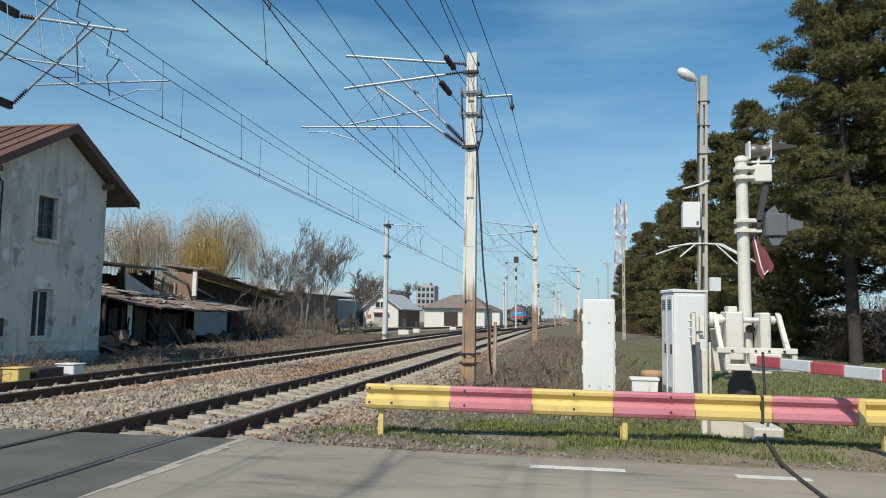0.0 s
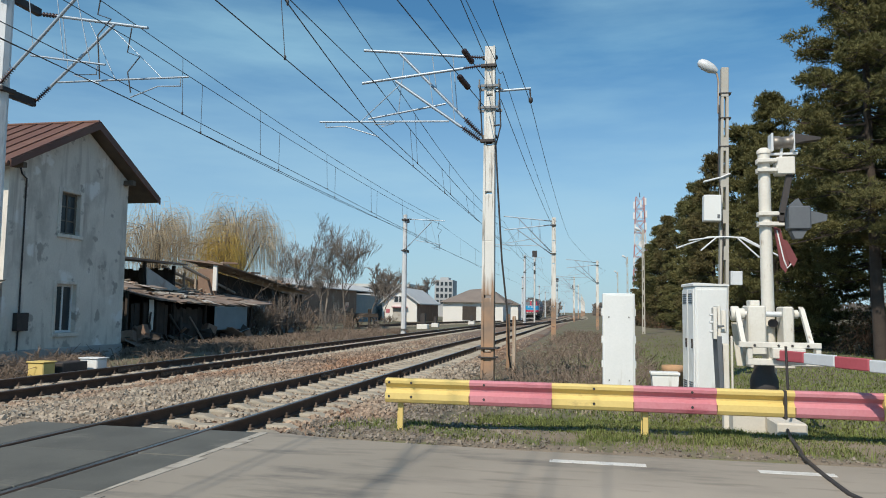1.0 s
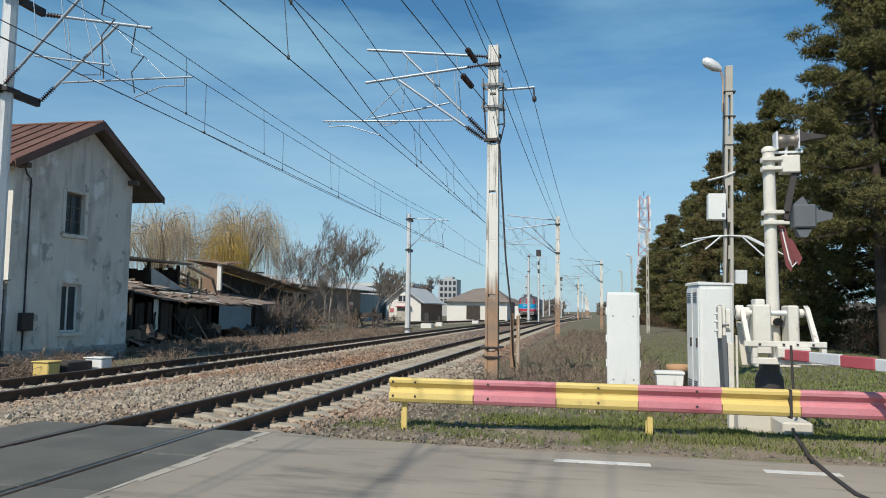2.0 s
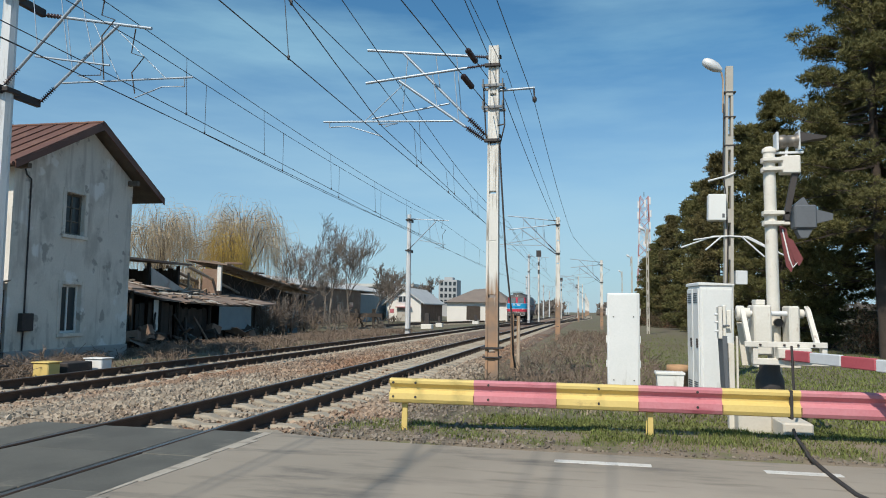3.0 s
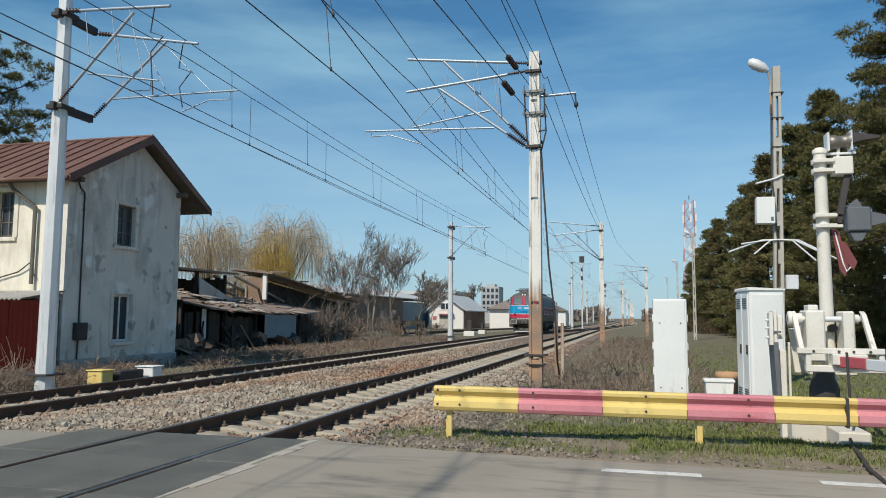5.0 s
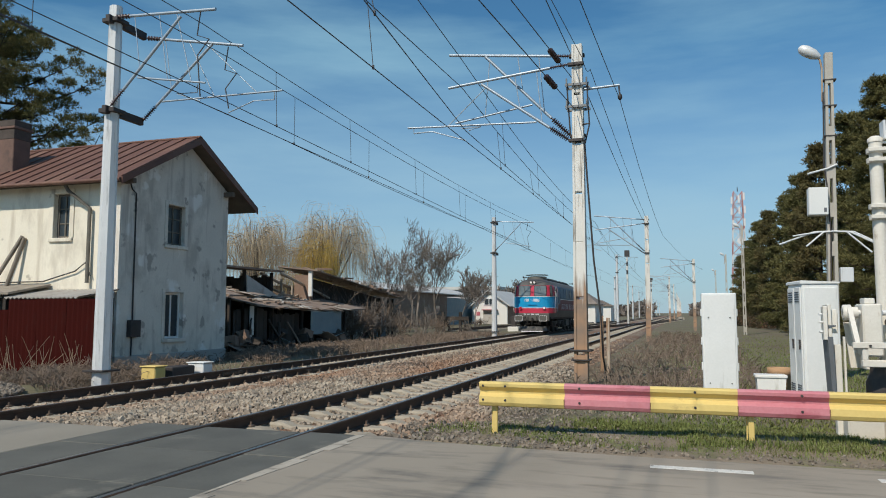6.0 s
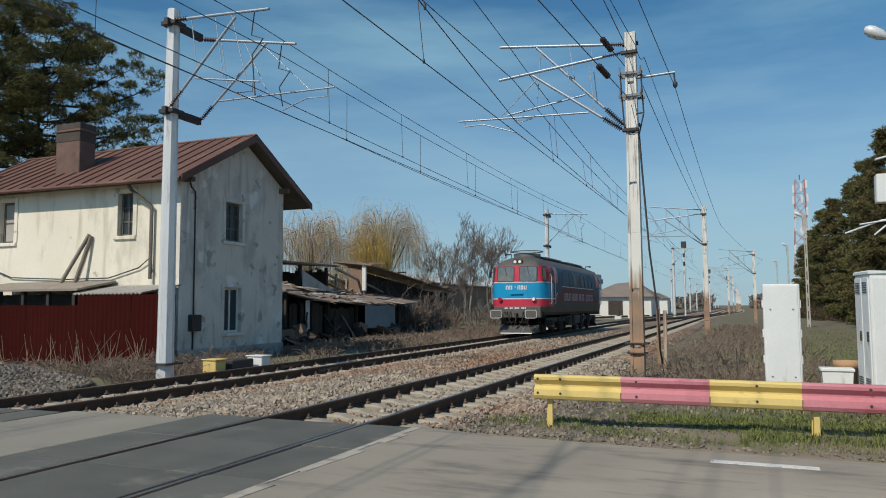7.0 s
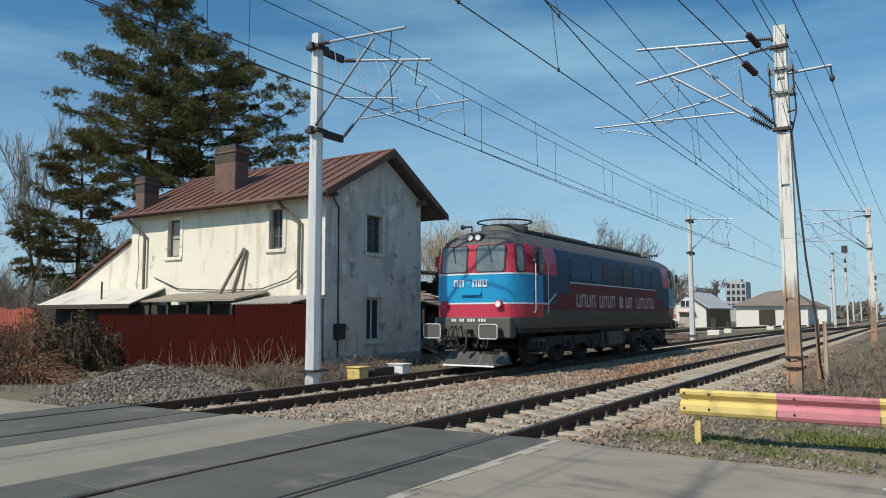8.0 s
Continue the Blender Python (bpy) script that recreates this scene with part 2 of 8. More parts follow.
def tri_mesh(name, verts, tris, smooth=False):
    """A mesh from arrays of vertices and triangles."""
    me = bpy.data.meshes.new(name)
    verts, tris = np.asarray(verts, dtype=np.float32), np.asarray(tris, dtype=np.int32)
    me.vertices.add(len(verts))
    me.vertices.foreach_set("co", verts.ravel())
    me.loops.add(tris.size)
    me.loops.foreach_set("vertex_index", tris.ravel())
    me.polygons.add(len(tris))
    me.polygons.foreach_set("loop_start", np.arange(0, tris.size, 3, dtype=np.int32))
    me.polygons.foreach_set("loop_total", np.full(len(tris), 3, dtype=np.int32))
    me.polygons.foreach_set("use_smooth", np.full(len(tris), smooth))
    me.update(calc_edges=True)
    return me


def part(name, shape, material, parent=None, label=""):
    """Links a part (an MB or a mesh) as one mesh object under a thing."""
    me = shape.mesh(name) if isinstance(shape, MB) else shape
    if material is not None and not me.materials:
        me.materials.append(material)
    ob = new(name, me)
    ob.parent = parent
    return tagged(ob, label)


def thing(name, label, category, m=None, group="", kind=""):
    ob = new(name)
    ob.empty_display_size = 0.2
    if m is not None:
        ob.matrix_basis = m
    return tagged(ob, label, category, group, kind)


def solo(name, shape, material, label, category, m=None, group="", kind=""):
    ob = part(name, shape, material, None)
    if m is not None:
        ob.matrix_basis = m
    return tagged(ob, label, category, group, kind)


RNG = np.random.default_rng(7)


def rotations(n, rng):
    q = rng.normal(size=(n, 4))
    q /= np.linalg.norm(q, axis=1, keepdims=True)
    w, x, y, z = q.T
    return np.stack([np.stack([1 - 2 * (y * y + z * z), 2 * (x * y - z * w), 2 * (x * z + y * w)], -1),
                     np.stack([2 * (x * y + z * w), 1 - 2 * (x * x + z * z), 2 * (y * z - x * w)], -1),
                     np.stack([2 * (x * z - y * w), 2 * (y * z + x * w), 1 - 2 * (x * x + y * y)], -1)], 1)


CUBE_V = np.array([(x, y, z) for x in (-1, 1) for y in (-1, 1) for z in (-1, 1)], dtype=float)
CUBE_T = np.array([(0, 1, 3), (0, 3, 2), (4, 6, 7), (4, 7, 5), (0, 4, 5), (0, 5, 1), (2, 3, 7), (2, 7, 6), (0, 2, 6), (0, 6, 4), (1, 5, 7), (1, 7, 3)])


def stones(name, pos, size, rng):
    """Many irregular stones as one mesh."""
    n = len(pos)
    v = CUBE_V[None] * rng.uniform(0.55, 1.0, (n, 8, 1)) * rng.uniform(0.6, 1.1, (n, 1, 3)) * np.asarray(size).reshape(-1, 1, 1) * 0.5
    v = np.einsum("nij,nkj->nki", rotations(n, rng), v) + pos[:, None]
    t = (CUBE_T[None] + 8 * np.arange(n)[:, None, None]).reshape(-1, 3)
    return tri_mesh(name, v.reshape(-1, 3), t)


def blades(name, pos, height, width, lean, rng):
    """Many grass blades, each a bent strip of three triangles."""
    n = len(pos)
    a = rng.uniform(0, 2 * np.pi, n)
    d = np.stack([np.cos(a), np.sin(a), np.zeros(n)], -1)
    s = np.stack([-np.sin(a), np.cos(a), np.zeros(n)], -1) * (np.asarray(width) * 0.5)[:, None]
    h = np.asarray(height)[:, None]
    ln = (rng.uniform(0.1, 1, n) * lean)[:, None]
    up = np.array([0, 0, 1.0])
    mid = pos + up * h * 0.6 + d * h * ln * 0.35
    top = pos + up * h + d * h * ln
    v = np.stack([pos - s, pos + s, mid - s * 0.7, mid + s * 0.7, top], 1)
    t = np.array([(0, 1, 3), (0, 3, 2), (2, 3, 4)])[None] + 5 * np.arange(n)[:, None, None]
    return tri_mesh(name, v.reshape(-1, 3), t.reshape(-1, 3))


def smooth(a, b, x):
    t = np.clip((x - a) / (b - a), 0, 1)
    return t * t * (3 - 2 * t)


# ---- ground, road and tracks ----
NEAR, FAR, GAUGE = -5.17, -10.3, 0.7525
ROAD_Y0, ROAD_Y1 = -3.0, 8.0


def ground_z(x, y):
    x, y = np.asarray(x, dtype=float), np.asarray(y, dtype=float)
    z = -0.12 - 0.08 * smooth(11, 22, y)
    z = z + 0.07 * smooth(-3.2, -1.0, x) * (1 - smooth(14, 26, y))
    trench = smooth(-13.6, -12.4, x) * (1 - smooth(-3.4, -2.4, x)) * smooth(7.0, 7.6, y)
    z = z - 0.22 * trench
    z = z - 0.12 * smooth(-13, -17, x) * smooth(8, 12, y)
    z = z + 0.02 * np.sin(1.7 * x + 0.6 * y) * np.sin(0.9 * y) * smooth(8.6, 10, y)
    return np.where((y < 7.9) & (x > -40), np.minimum(z, -0.14), z)


def grid(name, xs, ys, fz, material, label, category, kind="structure"):
    X, Y = np.meshgrid(xs, ys)
    Z = fz(X, Y)
    nx, ny = len(xs), len(ys)
    i = (np.arange(ny - 1)[:, None] * nx + np.arange(nx - 1)[None]).ravel()
    t = np.concatenate([np.stack([i, i + 1, i + nx + 1], -1), np.stack([i, i + nx + 1, i + nx], -1)])
    me = tri_mesh(name, np.stack([X.ravel(), Y.ravel(), Z.ravel()], -1), t, True)
    return solo(name, me, material, label, category, kind=kind)


xs = np.unique(np.concatenate([-np.geomspace(60, 3000, 14), np.linspace(-60, -14, 47), np.linspace(-14, 6, 81), np.linspace(6, 60, 40), np.geomspace(60, 3000, 14)]))
ys = np.unique(np.concatenate([-np.geomspace(20, 3000, 12), np.linspace(-20, 6, 14), np.linspace(6, 24, 73), np.linspace(24, 120, 80), np.geomspace(120, 4000, 18)]))
grid("ground", xs, ys, ground_z, M_GROUND, "patchy dry and green grass ground beside the railway", "ground")


def road_edge(x):
    return np.interp(x, [-3.74, -2.7, -0.6, 3.0, 12, 60], [8.22, 7.97, 7.82, 7.84, 7.8, 7.8])


def verge_z(x, y):
    e = np.minimum(smooth(0.0, 0.2, y - road_edge(x)), 1 - smooth(9.4, 9.9, y)) * smooth(-3.6, -3.05, x) * (1 - smooth(11, 12, x))
    return ground_z(x, y) * (1 - e) + (-0.02 + 0.05 * smooth(8.5, 9.2, y) * smooth(-1.5, 0.5, x) + 0.012 * np.sin(5 * x) * np.sin(9 * y)) * e - 0.03 * (1 - e)


grid("verge", np.linspace(-4, 12, 120), np.linspace(7.1, 10.1, 40), verge_z, M_EARTH, "trodden earth verge with sparse grass along the road", "verge")


def bed_z(x, y):
    z = -0.20 + 0.06 * np.exp(-((x - (NEAR + FAR) / 2) / 0.9) ** 2) - 0.05 * np.exp(-((x - NEAR) / 1.15) ** 4) - 0.02 * np.exp(-((x - FAR) / 1.15) ** 4)
    z = z - 0.35 * (1 - smooth(-13.0, -12.0, x)) - 0.3 * smooth(-3.35, -2.4, x) - 0.25 * (1 - smooth(7.7, 8.3, y))
    return z + 0.012 * np.sin(7 * x + 3 * y) * np.sin(5 * y - 2 * x)


grid("ballast_bed", np.linspace(-13.1, -2.3, 72), np.concatenate([np.linspace(7.6, 40, 120), np.linspace(40.5, 420, 80)]), bed_z, M_BALLAST,
     "brown crushed stone ballast under the railway tracks", "ballast")

road = solo("road", MB().prism([(-3.74, ROAD_Y0), (60, ROAD_Y0), (60, 7.8), (12, 7.8), (3.0, 7.84), (-0.6, 7.82), (-2.7, 7.97), (-3.74, 8.22)], "z", -0.2, 0.0), M_ASPHALT, "worn grey asphalt road with tyre marks", "road", kind="structure")
solo("road", MB().box(-8.82, -6.80, ROAD_Y0, 7.75, -0.2, -0.004, 0.01), M_CONCRETE_ROAD, "pale worn road strip between the two tracks", "road", kind="structure")
solo("road", MB().box(-60, -11.78, ROAD_Y0, 6.9, -0.2, -0.004, 0.01), M_ASPHALT, "worn grey asphalt road beyond the tracks", "road", kind="structure")
for x0, x1 in ((-0.34, 0.57), (1.58, 2.24), (3.3, 4.2), (5.2, 6.1)):
    part("lane_mark", MB().box(x0, x1, 7.30, 7.43, 0.0, 0.005, 0.002), M_PAINT_WHITE, road, "worn white dash")

M_BORDER = mat("pale_cement_border", (0.46, 0.42, 0.36), (0.32, 0.29, 0.24), 0.9, s1=3, s2=40, bump=0.3, dist=0.005, stain=((0.22, 0.20, 0.17), 3.0, 0.52, 0.62, (1, 1, 1)))
for i in range(22):
    y0 = 8.12 - 0.5 * i
    w = 0.10 + 0.05 * math.sin(2.3 * i) + 0.02 * math.sin(7.1 * i)
    part("border_piece", MB().prism([(-3.725, y0 - 0.497), (-3.725 + w * 0.9, y0 - 0.497), (-3.725 + w, y0 - 0.25), (-3.725 + w * 1.1, y0), (-3.725, y0)], "z", -0.05, 0.005), M_BORDER, road)
crossing = thing("level_crossing", "dark rubber panels laid flush with the rails of a level crossing", "level crossing", kind="structure")
panel_y = [8.15 - 1.45 * i for i in range(9)]
for cx, end in ((NEAR, 0.0), (FAR, -0.55)):
    for lo, hi in ((-1.62, -0.80), (-0.67, -0.005), (0.005, 0.67), (0.80, 1.44)):
        if (lo, hi) == (0.005, 0.67):
            continue
        a, b = (lo, hi) if lo != -0.67 else (-0.67, 0.67)
        if cx == FAR and lo < -1:
            a = -1.46
        for i in range(len(panel_y) - 1):
            dz = 0.003 * ((i * 7 + int(a * 10)) % 3)
            part("panel", MB().box(cx + a, cx + b, panel_y[i + 1] + 0.008, panel_y[i] + end * (i == 0), -0.14, -0.008 + dz, 0.008), M_RUBBER, crossing)

RAIL_PROFILE = [(-0.075, -0.172), (0.075, -0.172), (0.075, -0.160), (0.012, -0.146), (0.009, -0.045), (0.035, -0.036), (0.036, -0.008), (0.028, 0.0),
                (-0.028, 0.0), (-0.036, -0.008), (-0.035, -0.036), (-0.009, -0.045), (-0.012, -0.146), (-0.075, -0.160)]
RUN_PROFILE = [(-0.026, 0.0005), (0.026, 0.0005), (0.024, 0.003), (-0.024, 0.003)]


def sweep(profile, line):
    """A profile swept along a level line of (x, y) points."""
    mb, n = MB(), len(profile)
    for i, (x, y) in enumerate(line):
        a, b = line[max(i - 1, 0)], line[min(i + 1, len(line) - 1)]
        d = Vector((b[0] - a[0], b[1] - a[1])).normalized()
        mb.v += [(x + d.y * p, y - d.x * p, q) for p, q in profile]
    k = len(line)
    fs = [(i * n + j, i * n + (j + 1) % n, (i + 1) * n + (j + 1) % n, (i + 1) * n + j) for i in range(k - 1) for j in range(n)]
    fs += [tuple(range(n))[::-1], tuple(range((k - 1) * n, k * n))]
    mb.f, mb.smooth = fs, [False] * len(fs)
    return mb


def sleeper_mesh():
    poly = [(-0.13, -0.30), (0.13, -0.30), (0.125, -0.19), (0.10, -0.158), (-0.10, -0.158), (-0.125, -0.19)]
    low = [(-0.13, -0.32), (0.13, -0.32), (0.12, -0.23), (0.09, -0.205), (-0.09, -0.205), (-0.12, -0.23)]
    mb = MB()
    rings = [(-1.25, low), (-1.12, poly), (-0.45, poly), (-0.30, low), (0.30, low), (0.45, poly), (1.12, poly), (1.25, low)]
    n = 6
    for x, p in rings:
        mb.v += [(x, a, b) for a, b in p]
    for i in range(len(rings) - 1):
        mb.f += [(i * n + j, i * n + (j + 1) % n, (i + 1) * n + (j + 1) % n, (i + 1) * n + j) for j in range(n)]
    mb.f += [tuple(range(n)), tuple(range(7 * n, 8 * n))]
    mb.smooth = [False] * len(mb.f)
    return mb.mesh("sleeper")


def clips(cx, ys):
    mb = MB()
    for y in ys:
        for s in (-1, 1):
            for e in (-1, 1):
                x = cx + s * GAUGE + e * 0.085
                mb.box(x - 0.035, x + 0.035, y - 0.05, y + 0.05, -0.165, -0.125, 0.012)
                mb.cyl((x, y, -0.13), (x, y, -0.085), 0.017, n=6)
    return mb


SLEEPER = sleeper_mesh()
SLEEPER.materials.append(M_SLEEPER)


def track(cx, label, y_far):
    tr = thing("railway_track", label, "railway track", group="railway tracks")
    for s in (-1, 1):
        r = part("rail", sweep(RAIL_PROFILE, [(cx + s * GAUGE, -30), (cx + s * GAUGE, y_far)]), M_RAIL, tr)
        part("running_surface", sweep(RUN_PROFILE, [(cx + s * GAUGE, -30), (cx + s * GAUGE, y_far)]), M_RAIL_TOP, r, "worn shiny rail head")
    near = [8.55 + 0.6 * i for i in range(110)]
    for y in near:
        ob = part("sleeper", SLEEPER, None, tr)
        ob.location = (cx, y, 0.004 * math.sin(9 * y))
        ob.rotation_euler = (0, 0, 0.01 * math.sin(23 * y))
    far = MB()
    for i in range(330):
        y = 8.55 + 0.6 * (110 + i)
        far.box(cx - 1.25, cx + 1.25, y - 0.12, y + 0.12, -0.3, -0.165)
    tagged(part("far_sleepers", far, M_SLEEPER, tr, "pale concrete sleepers far along the track"), kind="stuff")
    tagged(part("rail_fastening", clips(cx, near[:70]), M_CLIP, tr, "rusty rail fastenings"), kind="stuff")
    # joint bars with bolts, one pair a rail
    for s, y in ((-1, 16.4), (1, 15.8), (1, 17.9)):
        jb = MB()
        for e in (-1, 1):
            x = cx + s * GAUGE + e * 0.024
            jb.box(x - 0.013, x + 0.013, y - 0.45, y + 0.45, -0.14, -0.05, 0.006)
            for k in range(6):
                jb.cyl((x, y - 0.36 + k * 0.144, -0.095), (x + e * 0.04, y - 0.36 + k * 0.144, -0.095), 0.016, n=6)
        part("joint_bar", jb, M_CLIP, tr, "bolted rusty rail joint bar")
    return tr


track(NEAR, "straight railway track on concrete sleepers, nearer the road verge", 420)
track(FAR, "straight railway track on concrete sleepers that the locomotive runs on", 420)

# ---- materials of the things ----
M_STEEL = mat("galvanised_steel", (0.72, 0.74, 0.75), (0.60, 0.62, 0.63), 0.5, 0.1, s1=2, s2=40, bump=0.05, stain=((0.30, 0.31, 0.31), 3, 0.55, 0.75, (4, 4, 0.4)))
M_MAST = mat("painted_mast", (0.78, 0.77, 0.73), (0.64, 0.63, 0.59), 0.8, s1=1.2, s2=40, bump=0.2, dist=0.004,
             stain=((0.24, 0.22, 0.19), 2.2, 0.52, 0.66, (7, 7, 0.5)))
M_MAST_RUST = mat("rust_stained_mast", (0.36, 0.23, 0.14), (0.26, 0.15, 0.085), 0.85, s1=1.5, s2=40, bump=0.25, dist=0.004,
                  stain=((0.52, 0.46, 0.38), 1.6, 0.50, 0.66, (6, 6, 0.35)))
M_MAST_FOOT = mat("rust_run_mast", (0.78, 0.77, 0.73), (0.64, 0.63, 0.59), 0.8, s1=1.2, s2=40, bump=0.2, dist=0.004)


def rust_runs(m, colours, z0, z1):
    """Rust that has run down and soaked a post: streaky, complete below z0 and gone above z1."""
    n, l = m.node_tree.nodes, m.node_tree.links
    b = n["Principled BSDF"]
    prev = b.inputs["Base Color"].links[0].from_socket
    co, sep, mp = n.new("ShaderNodeTexCoord"), n.new("ShaderNodeSeparateXYZ"), n.new("ShaderNodeMapping")
    mp.inputs["Scale"].default_value = (9, 9, 0.7)
    l.new(co.outputs["Object"], sep.inputs["Vector"])
    l.new(co.outputs["Object"], mp.inputs["Vector"])
    streak, blot = n.new("ShaderNodeTexNoise"), n.new("ShaderNodeTexNoise")
    streak.inputs["Scale"].default_value, streak.inputs["Detail"].default_value = 1.6, 6
    blot.inputs["Scale"].default_value, blot.inputs["Detail"].default_value = 2.2, 8
    l.new(mp.outputs["Vector"], streak.inputs["Vector"])
    l.new(co.outputs["Object"], blot.inputs["Vector"])
    up = n.new("ShaderNodeMapRange")
    up.inputs["From Min"].default_value, up.inputs["From Max"].default_value = z0, z1
    up.inputs["To Min"].default_value, up.inputs["To Max"].default_value = 0.55, -0.45
    l.new(sep.outputs["Z"], up.inputs["Value"])
    add = n.new("ShaderNodeMath")
    l.new(up.outputs["Result"], add.inputs[0])
    l.new(streak.outputs["Fac"], add.inputs[1])
    cut = n.new("ShaderNodeMapRange")
    cut.inputs["From Min"].default_value, cut.inputs["From Max"].default_value = 0.40, 0.75
    l.new(add.outputs[0], cut.inputs["Value"])
    rust, over = n.new("ShaderNodeMix"), n.new("ShaderNodeMix")
    rust.data_type = over.data_type = "RGBA"
    rust.inputs["A"].default_value, rust.inputs["B"].default_value = (*colours[0], 1), (*colours[1], 1)
    spread = n.new("ShaderNodeMapRange")
    spread.inputs["From Min"].default_value, spread.inputs["From Max"].default_value = 0.4, 0.62
    l.new(blot.outputs["Fac"], spread.inputs["Value"])
    l.new(spread.outputs["Result"], rust.inputs["Factor"])
    l.new(cut.outputs["Result"], over.inputs["Factor"])
    l.new(prev, over.inputs["A"])
    l.new(rust.outputs["Result"], over.inputs["B"])
    l.new(over.outputs["Result"], b.inputs["Base Color"])


rust_runs(M_MAST_FOOT, ((0.40, 0.245, 0.15), (0.25, 0.185, 0.14)), 1.3, 2.9)
M_TUBE = mat("zinc_tube", (0.42, 0.50, 0.58), (0.34, 0.40, 0.46), 0.45, 0.4, s1=4, s2=40, bump=0.0)
M_DARK = mat("dark_iron", (0.045, 0.042, 0.045), (0.075, 0.065, 0.06), 0.65, 0.3, s1=6, s2=50, bump=0.2)
M_INSUL = mat("brown_insulator", (0.05, 0.032, 0.035), (0.08, 0.05, 0.05), 0.3, s1=6, s2=50, bump=0.0)
M_WIRE = mat("overhead_wire", (0.06, 0.065, 0.075), (0.09, 0.09, 0.095), 0.6, 0.3, bump=0.0)
M_WHITE = mat("white_enamel", (0.80, 0.81, 0.80), (0.70, 0.72, 0.71), 0.55, s1=1.5, s2=30, bump=0.06, dist=0.003,
              stain=((0.50, 0.50, 0.46), 2.0, 0.58, 0.78, (3, 3, 0.6)))
M_CREAM = mat("cream_painted_steel", (0.74, 0.72, 0.66), (0.62, 0.59, 0.52), 0.6, s1=2, s2=35, bump=0.12, dist=0.003,
              stain=((0.33, 0.24, 0.17), 3.0, 0.62, 0.74, (3, 3, 0.8)))
M_GREY_BOX = mat("grey_painted_box", (0.13, 0.145, 0.16), (0.10, 0.11, 0.125), 0.6, s1=2, s2=30, bump=0.08)
M_RED_DIRTY = mat("faded_red_paint", (0.52, 0.16, 0.20), (0.42, 0.11, 0.13), 0.6, s1=1.5, s2=30, bump=0.1, dist=0.003,
                  stain=((0.55, 0.30, 0.31), 1.8, 0.55, 0.75, (1, 1, 2)))
M_YELLOW = mat("yellow_paint", (0.74, 0.57, 0.21), (0.66, 0.49, 0.16), 0.6, s1=1.5, s2=30, bump=0.1, dist=0.003,
               stain=((0.38, 0.26, 0.10), 2.4, 0.60, 0.75, (1, 1, 2)))
M_PINK = mat("faded_red_guard_paint", (0.60, 0.255, 0.285), (0.52, 0.17, 0.20), 0.6, s1=1.2, s2=25, bump=0.1, dist=0.003,
             stain=((0.40, 0.09, 0.12), 2.0, 0.56, 0.72, (1, 1, 2)))
M_RED = mat("barrier_red", (0.46, 0.10, 0.125), (0.38, 0.07, 0.09), 0.55, s1=2, s2=30, bump=0.05)
M_BAR_WHITE = mat("barrier_white", (0.62, 0.66, 0.70), (0.52, 0.55, 0.58), 0.5, s1=2, s2=30, bump=0.05)
M_CONC = mat("cast_concrete", (0.50, 0.48, 0.43), (0.38, 0.36, 0.32), 0.9, s1=2, s2=40, bump=0.3, dist=0.005)
M_PLASTER = mat("cream_plaster", (0.86, 0.81, 0.685), (0.76, 0.71, 0.585), 0.9, s1=0.7, s2=18, bump=0.25, dist=0.01,
                stain=((0.55, 0.50, 0.41), 0.9, 0.55, 0.74, (1.2, 1.2, 0.45)))
mix_by(M_PLASTER, (0.56, 0.50, 0.40), 2.2, 0.60, 0.74, (1.2, 1.2, 0.12))
mix_by(M_PLASTER, (0.50, 0.46, 0.38), 1.5, 0.66, 0.70)
M_PLASTER_GREY = mat("grey_weathered_plaster", (0.78, 0.735, 0.66), (0.64, 0.60, 0.535), 0.9, s1=0.8, s2=16, bump=0.3, dist=0.012,
                     stain=((0.52, 0.485, 0.43), 0.9, 0.50, 0.64, (1, 1, 0.6)))
mix_by(M_PLASTER_GREY, (0.82, 0.80, 0.76), 0.9, 0.58, 0.62)
mix_by(M_PLASTER_GREY, (0.40, 0.37, 0.33), 1.9, 0.62, 0.67)
mix_by(M_PLASTER_GREY, (0.46, 0.42, 0.37), 2.5, 0.56, 0.72, (1, 1.5, 0.15))
M_PLINTH = mat("stained_plinth", (0.30, 0.30, 0.29), (0.42, 0.41, 0.39), 0.9, s1=1.4, s2=20, bump=0.4, dist=0.012)
M_ROOF = mat("rusty_brown_sheet_roof", (0.17, 0.085, 0.06), (0.125, 0.06, 0.045), 0.6, 0.1, s1=0.8, s2=20, bump=0.1, dist=0.005,
             stain=((0.24, 0.14, 0.10), 1.0, 0.55, 0.72, (1, 0.4, 0.4)))
M_SOFFIT = mat("dark_soffit_board", (0.16, 0.13, 0.10), (0.10, 0.08, 0.065), 0.85, s1=3, s2=30, bump=0.3)
M_BRICK_RED = mat("sooty_chimney_plaster", (0.20, 0.12, 0.095), (0.13, 0.085, 0.07), 0.9, s1=3, s2=25, bump=0.3, stain=((0.10, 0.07, 0.06), 1.6, 0.52, 0.7, (1, 1, 1)))
M_WINFRAME = mat("old_window_wood", (0.16, 0.15, 0.125), (0.10, 0.09, 0.075), 0.8, s1=5, s2=40, bump=0.2)
M_WINWHITE = mat("white_window_frame", (0.74, 0.76, 0.76), (0.66, 0.68, 0.68), 0.5, s1=5, s2=40, bump=0.0)
M_GLASS = mat("dark_window_glass", (0.05, 0.065, 0.075), (0.035, 0.045, 0.055), 0.12, s1=1, s2=3, bump=0.02, spec=0.35)
